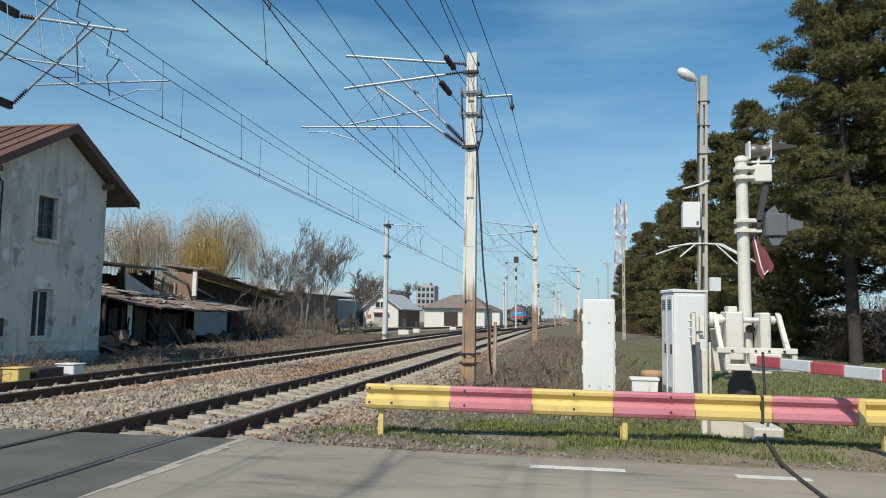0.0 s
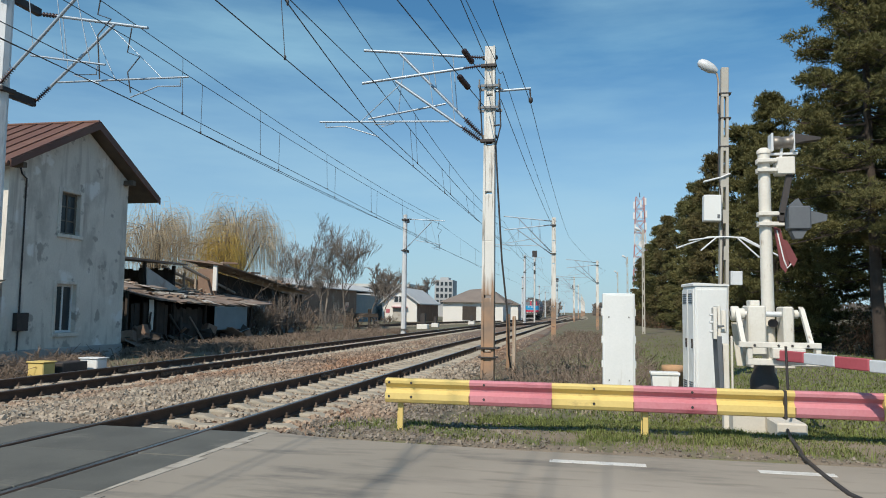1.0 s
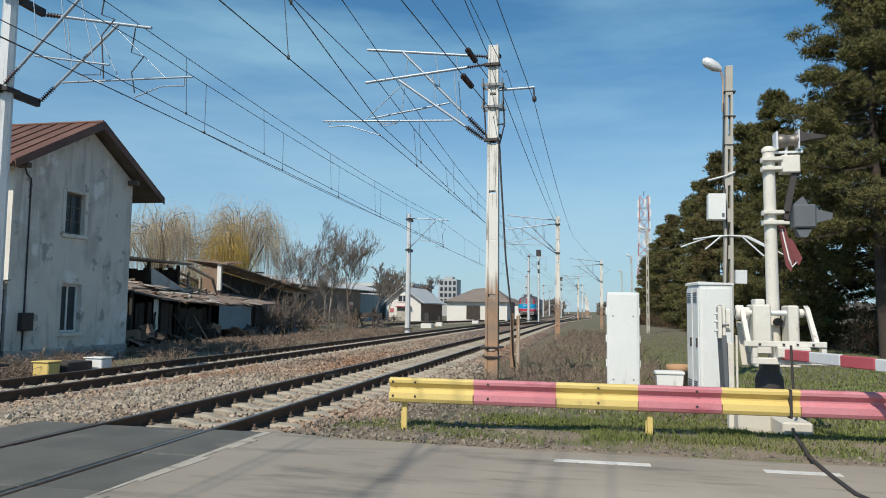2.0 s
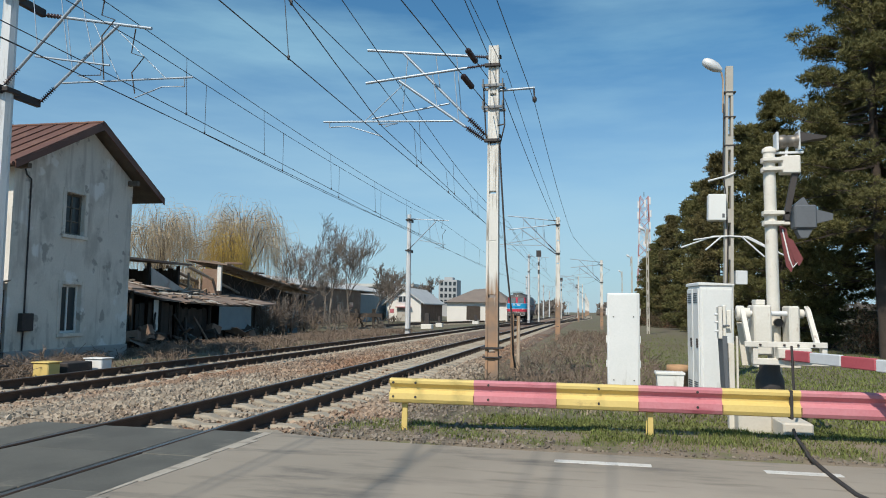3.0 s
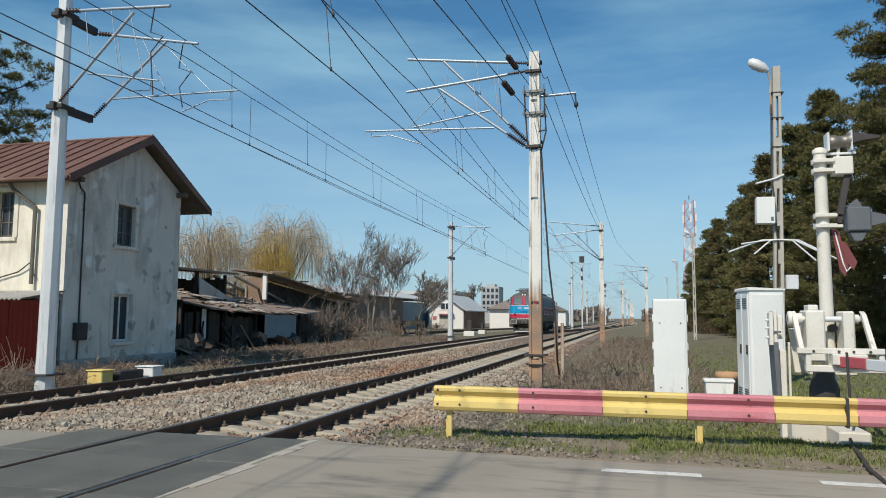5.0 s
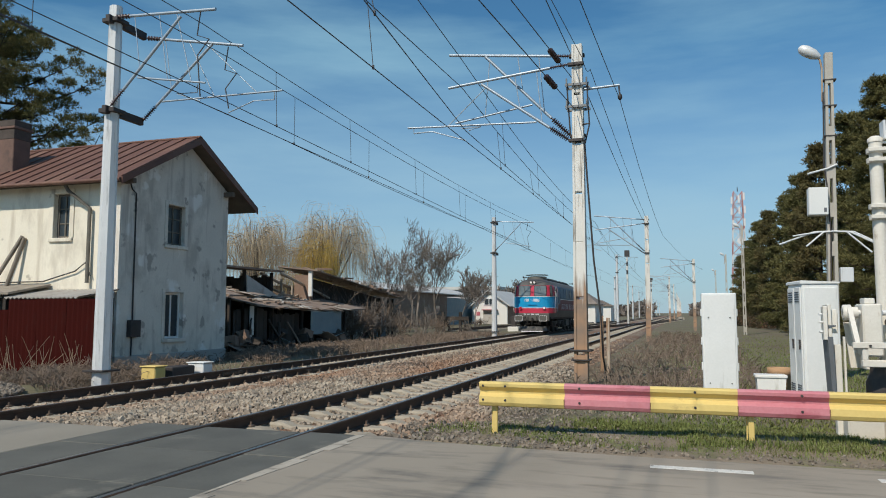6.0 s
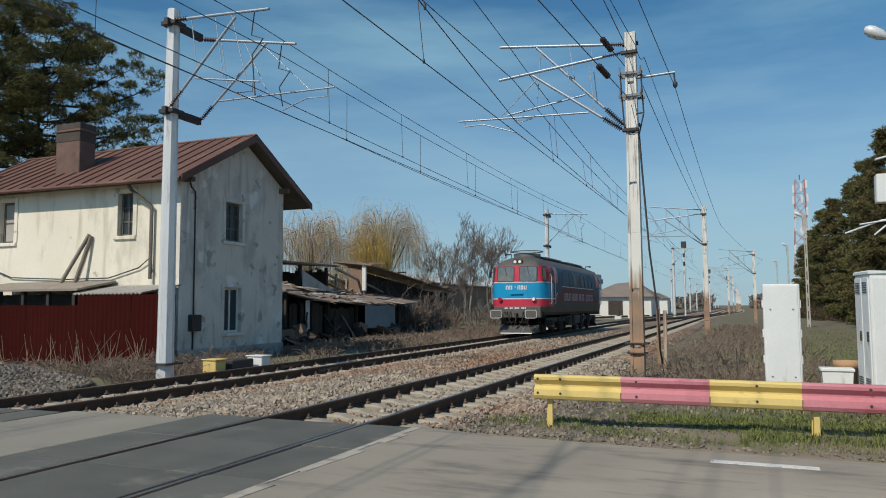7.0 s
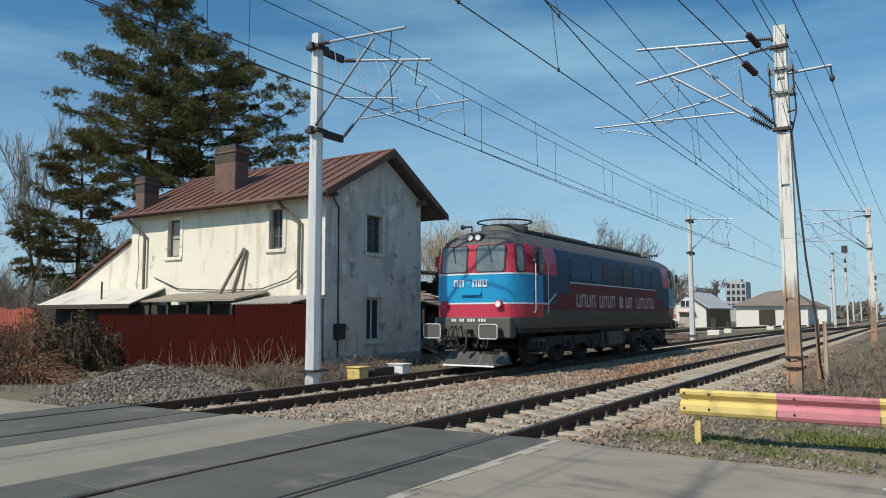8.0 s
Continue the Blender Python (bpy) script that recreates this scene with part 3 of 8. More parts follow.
M_FENCE = mat("dark_red_sheet_fence", (0.050, 0.0065, 0.0045), (0.034, 0.0048, 0.0036), 0.8, s1=0.8, s2=20, bump=0.1, rnd=0.06, spec=0.08,
              stain=((0.034, 0.013, 0.011), 1.2, 0.55, 0.75, (1, 1, 0.5)))
M_FENCE_RED = mat("orange_red_board", (0.36, 0.09, 0.055), (0.28, 0.065, 0.04), 0.75, s1=1.5, s2=20, bump=0.2, rnd=0.15)
M_CORR = mat("grey_corrugated_sheet", (0.50, 0.48, 0.44), (0.36, 0.33, 0.29), 0.8, s1=1.2, s2=20, bump=0.2, stain=((0.26, 0.19, 0.14), 1.4, 0.55, 0.7, (1, 1, 1)))
M_WOOD_GREY = mat("weathered_board", (0.30, 0.265, 0.22), (0.20, 0.17, 0.135), 0.9, s1=3, s2=30, bump=0.4, rnd=0.25)
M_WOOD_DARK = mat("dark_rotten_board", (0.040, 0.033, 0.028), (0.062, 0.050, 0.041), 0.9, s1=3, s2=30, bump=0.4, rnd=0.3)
M_TAR = mat("tarred_roofing", (0.29, 0.225, 0.185), (0.19, 0.14, 0.11), 0.9, s1=1.2, s2=20, bump=0.4, stain=((0.40, 0.35, 0.29), 1.1, 0.56, 0.7, (1, 1, 1)))
M_BLUEGREY = mat("faded_blue_sheet", (0.24, 0.31, 0.34), (0.19, 0.245, 0.27), 0.8, s1=1.4, s2=20, bump=0.2, stain=((0.30, 0.30, 0.28), 1.5, 0.55, 0.7, (1, 1, 1)))
M_OLDBRICK = mat("old_brown_brickwork", (0.28, 0.19, 0.14), (0.20, 0.135, 0.10), 0.9, s1=1, s2=12, bump=0.4, stain=((0.38, 0.33, 0.28), 0.8, 0.55, 0.7, (1, 1, 1)))
M_WALL_WHITE = mat("white_rendered_wall", (0.78, 0.77, 0.73), (0.68, 0.67, 0.63), 0.9, s1=0.5, s2=10, bump=0.1)
M_ROOF_PALE = mat("pale_sheet_roof", (0.58, 0.58, 0.56), (0.46, 0.46, 0.45), 0.6, s1=0.4, s2=10, bump=0.1)
M_ROOF_TILE = mat("grey_brown_tile_roof", (0.24, 0.20, 0.17), (0.18, 0.15, 0.13), 0.9, s1=0.6, s2=10, bump=0.3)
M_FACTORY = mat("grey_factory_wall", (0.44, 0.45, 0.46), (0.36, 0.37, 0.38), 0.9, s1=0.3, s2=6, bump=0.1)


M_CLAMP = mat("grey_clamp_steel", (0.26, 0.27, 0.28), (0.16, 0.165, 0.17), 0.55, 0.3, s1=6, s2=40, bump=0.1)


# ---- catenary masts ----
def insulator(a, b, r=0.055, discs=9):
    """A ribbed rod from a to b."""
    a, b = Vector(a), Vector(b)
    d = (b - a)
    prof, n = [(0, 0.018)], d.length
    for i in range(discs):
        h = n * (0.12 + 0.76 * i / max(discs - 1, 1))
        prof += [(h - 0.2 * n / discs, 0.02), (h, r), (h + 0.12 * n / discs, 0.02)]
    prof += [(n, 0.018)]
    return MB().lathe(prof, a, d, 8)


def concrete_mast(x, y, top, full=True, lean=0.0):
    """A slotted concrete mast with its cantilevers towards the track, which lies at smaller x."""
    m = thing("catenary_mast", "pale slotted concrete catenary mast with rust-stained foot" if full else "pale concrete catenary mast beside the tracks",
              "catenary mast", pose(x, y, 0, 0, lean, 0), group="catenary masts")
    def shaft(z0, z1, w0, w1, material, label):
        mb = MB()
        for s in (-1, 1):
            v = [(s * w0 * 0.42 + e * w0 * 0.10, f * w0 * 0.5, z0) for e, f in ((-1, -1), (1, -1), (1, 1), (-1, 1))]
            v += [(s * w1 * 0.42 + e * w1 * 0.10, f * w1 * 0.5, z1) for e, f in ((-1, -1), (1, -1), (1, 1), (-1, 1))]
            mb.add(v, [(0, 1, 5, 4), (1, 2, 6, 5), (2, 3, 7, 6), (3, 0, 4, 7), (0, 3, 2, 1), (4, 5, 6, 7)])
        n = max(1, int((z1 - z0) / 1.05))
        for i in range(n):
            a = z0 + (z1 - z0) * i / n
            b = z0 + (z1 - z0) * (i + 0.95) / n
            w = w0 + (w1 - w0) * (i / n)
            mb.box(-w * 0.33, w * 0.33, -w * 0.42, w * 0.42, a, b, 0.01)
        mb.box(-w1 * 0.33, w1 * 0.33, -w1 * 0.42, w1 * 0.42, z1 - 0.12, z1, 0.01)
        return part("shaft", mb, material, m, label)
    shaft(3.0, top, 0.255, 0.215, M_MAST, "pale slotted concrete shaft")
    shaft(-0.6, 3.0, 0.28, 0.255, M_MAST_FOOT, "rust-stained lower shaft")
    if full:
        part("band", MB().box(-0.24, 0.24, -0.19, 0.19, 0.62, 0.66, 0.005).box(-0.2, 0.2, -0.18, 0.18, 0.42, 0.45, 0.005), M_DARK, m, "rusty iron clamp")
    k = top - 7.46
    for dy, ztop, zt_tip, zd0, zd1, xd1, zr0, zr1, xr0, xr1, tip in ((0.12, 7.27 + k, 7.60 + k, 5.42 + k, 7.47 + k, -2.16, 6.22 + k, 5.93 + k, -1.05, -2.90, -3.05),
                                                                   (-0.12, 7.0 + k, 6.72 + k, 5.27 + k, 6.74 + k, -2.20, 5.74 + k, 5.84 + k, -0.92, -4.02, -3.0)):
        part("insulator", insulator((-0.18, dy, ztop), (-0.62, dy, ztop + (zt_tip - ztop) * 0.15)), M_INSUL, m, "ribbed brown insulator")
        part("top_tube", MB().cyl((-0.6, dy, ztop + (zt_tip - ztop) * 0.15), (tip, dy, zt_tip), 0.034, n=8), M_TUBE, m)
        s = Vector((xd1, dy, zd1)) - Vector((-0.18, dy, zd0))
        a, b = Vector((-0.18, dy, zd0)), Vector((-0.18, dy, zd0)) + s * 0.22
        part("insulator", insulator(a, b, 0.07, 10), M_INSUL, m, "ribbed brown insulator")
        part("diagonal_tube", MB().cyl(b, (xd1, dy, zd1), 0.034, n=8), M_TUBE, m)
        part("registration_tube", MB().cyl((xr0, dy, zr0), (xr1, dy, zr1), 0.022, n=6), M_TUBE, m)
        for f in (0.3, 0.55):
            p = Vector((-0.18, dy, zd0)) + s * f
            q = Vector((p.x - 0.12, dy, ztop + (zt_tip - ztop) * (-p.x / -tip)))
            part("hanger_rod", MB().cyl(p, q, 0.012, n=5), M_TUBE, m)
        part("hanger_rod", MB().cyl((xr1 * 0.75, dy, zr0 + (zr1 - zr0) * 0.7), (xd1 + 0.1, dy, zd1 - 0.1), 0.012, n=5), M_TUBE, m)
        part("steady_arm", MB().tube([(xr1 + 0.15, dy, zr1 - 0.04), (xr1 + 0.15, dy, zr1 - 0.14), (xr1 + 0.62, dy, zr1 - 0.13), (-2.58, dy, zr1 - 0.40 if tip == -3.0 else zr1 - 0.2)], 0.015, 5), M_TUBE, m)
        for zz in (ztop, zd0):
            part("bracket", MB().box(-0.20, 0.15, dy - 0.06, dy + 0.06, zz - 0.045, zz + 0.025, 0.008), M_DARK, m, "dark mounting bracket")
    if full:
        for z in (6.55 + k, 6.05 + k):
            cl = MB().box(-0.26, 0.26, -0.17, -0.13, z - 0.06, z, 0.006).box(-0.26, 0.26, 0.13, 0.17, z - 0.06, z, 0.006)
            for sx in (-0.22, 0.22):
                cl.cyl((sx, -0.2, z - 0.03), (sx, 0.2, z - 0.03), 0.014, n=6).cyl((sx, -0.2, z - 0.1), (sx, -0.2, z + 0.1), 0.02, n=6)
            part("clamp", cl, M_CLAMP, m, "bolted grey clamp round the mast")
        part("feeder_arm", MB().cyl((0.1, 0, 6.43 + k), (0.92, 0, 6.46 + k), 0.03, n=8), M_TUBE, m)
        part("feeder_hanger", MB().cyl((0.9, 0, 6.45 + k), (0.92, 0, 6.18 + k), 0.02, n=6).lathe([(0, 0.02), (0.04, 0.05), (0.1, 0.05), (0.14, 0.02)], (0.92, 0, 6.12 + k)), M_DARK, m)
        part("strut", MB().cyl((-0.22, -0.15, 6.5 + k), (-0.16, -0.12, 5.4 + k), 0.018, n=5).cyl((0.22, -0.15, 6.5 + k), (0.26, -0.12, 5.6 + k), 0.018, n=5)
             .cyl((0.26, -0.12, 5.6 + k), (0.14, -0.12, 5.1 + k), 0.018, n=5).cyl((0.1, -0.12, 5.6 + k), (0.27, -0.12, 5.62 + k), 0.018, n=5), M_DARK, m, "dark iron struts")
        part("cable", MB().tube([(0.15, -0.13, 5.2 + k), (0.2, -0.12, 4.3 + k), (0.3, -0.05, 2.6), (0.42, 0.1, 1.35), (0.44, 0.2, 0.5), (0.42, 1.5, -0.3)], 0.022, 6), M_DARK, m, "black cable hanging down the mast")
    return m


def steel_mast(x, y, top, full=True):
    """An eight-sided steel mast with two cantilevers towards the track at larger x."""
    m = thing("catenary_mast", "white eight-sided steel catenary mast with twin cantilevers", "catenary mast", pose(x, y, 0), group="catenary masts")
    part("shaft", MB().cyl((0, 0, -0.6), (0, 0, top), 0.20, 0.145, 8, False), M_STEEL, m, "pale eight-sided steel shaft")
    part("base_collar", MB().box(-0.28, 0.28, -0.28, 0.28, 0.12, 0.16, 0.005), M_DARK, m)
    za, zb = top - 0.37, top - 2.52
    for z in (za, zb):
        part("cross_beam", MB().box(-0.05, 0.07, -0.28, 0.98, z - 0.09, z + 0.09, 0.01).box(-0.22, 0.22, -0.2, 0.2, z - 0.05, z + 0.05, 0.01), M_DARK, m, "dark steel cross beam")
    sets = ((-0.12, za + 0.06, za - 0.10, 2.84, zb + 0.1, 1.92, za - 0.15, 0.8, zb + 0.70, 2.62, zb + 0.40),
            (0.95, za - 0.05, za - 0.55, 2.85, zb + 0.02, 2.0, za - 0.42, 0.62, zb + 0.45, 3.92, zb + 0.42))
    for dy, z0, z1, tip, zd0, xd, zd, xr0, zr0, xr1, zr1 in sets:
        a = Vector((0.1, dy, z0))
        b = Vector((tip, dy, z1))
        part("insulator", insulator(a, a + (b - a) * 0.16, 0.06, 5), M_INSUL, m, "dark ribbed insulator")
        part("top_tube", MB().cyl(a + (b - a) * 0.15, b, 0.036, n=8), M_TUBE, m)
        c, d = Vector((0.06, dy, zd0)), Vector((xd, dy, zd))
        part("insulator", insulator(c, c + (d - c) * 0.2, 0.06, 8), M_INSUL, m, "grey ribbed insulator")
        part("diagonal_tube", MB().cyl(c + (d - c) * 0.18, d, 0.034, n=8), M_TUBE, m)
        part("registration_tube", MB().cyl((xr0, dy, zr0), (xr1, dy, zr1), 0.022, n=6), M_TUBE, m)
        for p, q in ((a + (b - a) * 0.2, c + (d - c) * 0.42), (a + (b - a) * 0.62, (xr0 + (xr1 - xr0) * 0.8, dy, zr0 + (zr1 - zr0) * 0.8)),
                     (a + (b - a) * 0.45, (xr0 + (xr1 - xr0) * 0.45, dy, zr0 + (zr1 - zr0) * 0.45))):
            part("hanger_rod", MB().cyl(p, q, 0.011, n=5), M_TUBE, m)
        part("steady_arm", MB().tube([(xr1 - 0.2, dy, zr1 - 0.02), (xr1 - 0.2, dy, zr1 - 0.2), (xr1 - 0.75, dy, zr1 - 0.18), (2.5, dy, zr1 - 0.40)], 0.015, 5), M_TUBE, m)
        part("jumper_cable", MB().tube([(2.45, dy, z1 + 0.02), (2.3, dy + 0.1, z1 - 0.5), (2.62, dy + 0.1, z1 - 0.62), (2.4, dy, z1 - 1.0), (2.5, dy, zr1 - 0.3)], 0.015, 5), M_DARK, m)
        if not full:
            break
    return m


concrete_mast(-2.12, 16.2, 7.46)
steel_mast(-12.52, 13.5, 8.62)
concrete_mast(-1.9, 44.5, 7.15, False)
steel_mast(-12.4, 49.5, 8.1, False)
for mx, my, mt in ((1.1, 74, 6.6), (-8.6, 105, 9.6), (-2.0, 128, 7.6), (-12.4, 146, 8.6), (-1.8, 175, 8.0), (-12.2, 196, 8.6), (-2.2, 215, 9.0)):
    if mx > -8:
        concrete_mast(mx, my, mt, False)
    else:
        steel_mast(mx, my, mt, False)
for i in range(9):
    concrete_mast(-1.6 + 0.1 * i, 245 + 28 * i, 7.6, False)
    if i % 2 == 0:
        steel_mast(-13 - 0.2 * i, 240 + 34 * i, 8.2, False)


# ---- overhead wires ----
def wire(label, pts, r=0.0095, sag=0.0, low=None, droppers=()):
    """A wire through pts with sag in each span; droppers hang from it to the wire low at the given shares of the last span."""
    t = thing("overhead_wire", label, "overhead wire", group="overhead wires")
    line = []
    for a, b in zip(pts[:-1], pts[1:]):
        for i in range(12):
            f = i / 12
            p = Vector(a).lerp(Vector(b), f)
            p.z -= sag * 4 * f * (1 - f)
            line.append(p)
    line.append(Vector(pts[-1]))
    part("strand", MB().tube(line, r, 5), M_WIRE, t)
    if low:
        for y in droppers:
            def at(path, s, yy):
                for a, b in zip(path[:-1], path[1:]):
                    if a[1] <= yy <= b[1]:
                        f = (yy - a[1]) / (b[1] - a[1])
                        p = Vector(a).lerp(Vector(b), f)
                        p.z -= s * 4 * f * (1 - f)
                        return p
                return None
            p, q = at(pts, sag, y), at(low, 0.0, y)
            if p and q and p.z > q.z + 0.05:
                part("dropper", MB().cyl(p, q, 0.007, n=4).box(q.x - 0.016, q.x + 0.012, q.y - 0.02, q.y + 0.02, q.z - 0.02, q.z + 0.05), M_WIRE, t)
    return t


cB = [(-4.68, -45, 5.42), (-4.70, 16.1, 5.42), (-4.55, 44.4, 5.35), (-4.9, 74, 5.3), (-4.9, 128, 5.4), (-4.9, 215, 5.4)]
mB = [(-4.95, -45, 6.75), (-4.80, 16.1, 6.71), (-4.7, 44.4, 6.45), (-4.9, 74, 6.2), (-4.9, 128, 6.4), (-4.9, 215, 6.4)]
cA = [(0.6, -40, 5.75), (-4.77, 16.3, 5.73), (-4.95, 44.6, 5.55)]
mA = [(-0.9, -45, 7.5), (-4.89, 16.3, 7.50), (-4.9, 44.6, 6.9), (-4.9, 74, 6.6)]
DROP_N = (-8, -2, 4, 7.6, 10.7, 19.5, 24, 29, 34, 39, 50, 56, 62, 68)
wire("near track contact wire hanging level over the rails", cB)
wire("near track messenger wire with thin droppers", mB, 0.0095, 0.5, cB, DROP_N)
wire("second contact wire crossing towards the near track", cA)
wire("second messenger wire with thin droppers", mA, 0.0095, 0.5, cA, (-6, 1, 6.2, 9.4, 20.5, 26, 32, 38))
wire("anchor wire ending at the slotted mast", [(-7.42, -45, 5.95), (-2.15, 16.0, 5.93)])
wire("upper anchor wire ending at the slotted mast", [(-7.56, -45, 6.68), (-2.22, 16.0, 6.66)])
for z0, z1, y0, x0 in ((5.935, 5.93, 13.9, -2.34), (6.665, 6.66, 14.5, -2.36)):
    solo("wire_insulator", insulator((x0 - 0.035, y0 - 0.4, z0), (x0 + 0.035, y0 + 0.4, z1), 0.065, 6), M_INSUL, "dark insulator strung in the anchor wire by the mast", "insulator", group="wire insulators")
wire("high wire fixed to the top of the slotted mast", [(-2.83, -45, 7.24), (-2.24, 16.0, 7.22)])
wire("high wire passing the top of the slotted mast", [(-4.34, -45, 7.1), (-1.98, 16.0, 7.08), (-1.86, 16.4, 6.95), (-1.75, 44.5, 6.6)], 0.0075, 0.15)
wire("wire running on from the slotted mast", [(-1.9, 16.4, 6.3), (-1.78, 44.5, 6.3)], 0.009, 0.2)
wire("feeder wire on the side arm of the masts", [(-2.53, -45, 6.1), (-1.2, 16.2, 6.12), (-0.98, 44.5, 5.95), (1.9, 74, 5.6), (-1.2, 128, 6.2), (-1.2, 215, 6.4)], 0.0075, 0.3)
fcA = [(-10.1, -45, 6.6), (-9.97, 13.4, 6.34), (-9.9, 36.4, 5.97), (-9.9, 49.4, 5.9)]
fmA = [(-10.1, -45, 8.3), (-10.02, 13.4, 7.86), (-9.95, 49.4, 7.75)]
fcB = [(-10.4, -45, 6.3), (-10.02, 14.45, 6.07), (-9.9, 49.5, 5.75), (-9.8, 105, 5.6), (-9.9, 196, 5.6)]
fmB = [(-10.4, -45, 7.8), (-10.02, 14.45, 7.43), (-9.9, 49.5, 7.4), (-9.9, 105, 7.0), (-9.9, 196, 7.0)]
wire("far track contact wire over the rails", fcB, 0.010)
wire("far track messenger wire with thin droppers", fmB, 0.0095, 0.24, fcB, (-20, -12, -4, 4, 9, 17.5, 22.5, 28, 34, 40, 45, 58, 66, 75, 84, 95))
wire("second far track contact wire over the rails", fcA, 0.010)
wire("second far track messenger wire with thin droppers", fmA, 0.0095, 0.32, fcA, (-22, -14, -6, 3, 8, 16.5, 21, 27, 33, 39))
wire("return wire that runs on to the next steel mast", [(-9.6, -45, 6.6), (-9.95, 16.58, 6.02), (-12.3, 49.3, 7.0), (-12.3, 105, 6.6)], 0.010, 0.12)


# ---- house ----
def holed(mb, u0, u1, z0, z1, holes, place):
    """Wall boxes in a plane round rectangular holes (u0, u1, z0, z1)."""
    us = sorted({u0, u1, *[h[0] for h in holes], *[h[1] for h in holes]})
    for a, b in zip(us[:-1], us[1:]):
        cuts = sorted((h[2], h[3]) for h in holes if h[0] < (a + b) / 2 < h[1])
        z = z0
        for lo, hi in cuts + [(z1, z1)]:
            if lo > z + 1e-4:
                mb.box(*place(a, b, z, lo))
            z = hi
    return mb


HX, HY0, HY1, HX0 = -15.5, 17.2, 22.5, -25.45
house = thing("house", "two-storey plastered house with rusty brown sheet roof", "house")
gh = [(19.28, 20.12, 3.6, 4.88), (19.28, 20.15, 0.62, 2.08)]
part("gable_wall", holed(MB(), HY0, HY1, -0.5, 5.4, gh, lambda a, b, z0, z1: (HX - 0.4, HX, a, b, z0, z1))
     .prism([(HY0, 5.4), (HY1, 5.4), (HY1, 5.72), (20.24, 7.0), (HY0, 5.4)], "x", HX - 0.4, HX).mesh("gable_wall", True), M_PLASTER_GREY, house, "grey weathered plaster with peeling patches")
lh = [(-17.95, -17.35, 3.66, 5.0), (-23.22, -22.54, 3.62, 5.0)]
part("long_wall", holed(MB(), HX0, HX - 0.4, -0.5, 5.42, lh, lambda a, b, z0, z1: (a, b, HY0, HY0 + 0.4, z0, z1)).mesh("long_wall", True), M_PLASTER, house, "sunlit cream plaster wall")
part("back_wall", MB().box(HX0, HX - 0.4, HY1 - 0.4, HY1, -0.5, 5.6), M_PLASTER, house)
part("end_wall", MB().box(HX0, HX0 + 0.4, HY0 + 0.4, HY1 - 0.4, -0.5, 5.4).prism([(HY0 + 0.4, 5.4), (HY1 - 0.4, 5.4), (20.24, 7.0)], "x", HX0, HX0 + 0.4), M_PLASTER, house)
part("plinth", MB().box(HX - 0.2, HX + 0.05, HY0 - 0.03, HY1 + 0.02, -0.5, 0.18, 0.02), M_PLINTH, house, "grey stained plinth with flaking render")
floor_ = part("floor_slab", MB().box(HX0 + 0.4, HX - 0.4, HY0 + 0.4, HY1 - 0.4, 2.5, 2.75), M_PLINTH, house)


def window(parent, u0, u1, z0, z1, facing, at, frame_mat, cols=2, rows=3, fill=None):
    """A recessed window: facing 'x' looks towards larger x at x=at, 'y' towards smaller y at y=at."""
    w = part("window", MB(), None, parent)
    w.data.name = "window"
    def bx(mb, a, b, c, d, front, back, bev=0.006):
        return mb.box(at - back, at - front, a, b, c, d, bev) if facing == "x" else mb.box(a, b, at + front, at + back, c, d, bev)
    f = MB()
    for a, b, c, d in ((u0, u0 + 0.07, z0, z1), (u1 - 0.07, u1, z0, z1), (u0 + 0.07, u1 - 0.07, z0, z0 + 0.07), (u0 + 0.07, u1 - 0.07, z1 - 0.07, z1)):
        bx(f, a, b, c, d, 0.13, 0.21)
    part("frame", f, frame_mat, w)
    g = MB()
    for i in range(1, cols):
        u = u0 + (u1 - u0) * i / cols
        bx(g, u - 0.03, u + 0.03, z0 + 0.07, z1 - 0.07, 0.135, 0.195)
    for i in range(1, rows):
        z = z0 + (z1 - z0) * i / rows
        bx(g, u0 + 0.07, u1 - 0.07, z - 0.02, z + 0.02, 0.14, 0.19)
    part("glazing_bar", g, frame_mat, w)
    for i in range(cols):
        a, b = u0 + (u1 - u0) * i / cols, u0 + (u1 - u0) * (i + 1) / cols
        for j in range(rows):
            c, d = z0 + (z1 - z0) * j / rows, z0 + (z1 - z0) * (j + 1) / rows
            part("pane", bx(MB(), a + 0.02, b - 0.02, c + 0.02, d - 0.02, 0.165, 0.175, 0), fill or M_GLASS, w)
    s = MB()
    (s.box(at - 0.1, at + 0.07, u0 - 0.14, u1 + 0.14, z0 - 0.12, z0, 0.015) if facing == "x" else s.box(u0 - 0.14, u1 + 0.14, at - 0.07, at + 0.1, z0 - 0.12, z0, 0.015))
    part("sill", s, M_PLASTER if facing == "y" else M_PLASTER_GREY, w)
    return w


window(house, *gh[0], "x", HX, M_WINFRAME, 2, 3)
window(house, *gh[1], "x", HX, M_WINWHITE, 2, 1)
window(house, *lh[0], "y", HY0, M_WINFRAME, 2, 3)
window(house, *lh[1], "y", HY0, M_WINFRAME, 1, 2, M_CORR)
for u0, u1, z0, z1 in lh:
    part("window_surround", MB().box(u0 - 0.17, u0 - 0.005, HY0 - 0.03, HY0, z0, z1 + 0.14, 0.01).box(u1 + 0.005, u1 + 0.17, HY0 - 0.03, HY0, z0, z1 + 0.14, 0.01)
         .box(u0 - 0.003, u1 + 0.003, HY0 - 0.03, HY0, z1, z1 + 0.14, 0.01), M_PLASTER, house, "raised plaster surround")
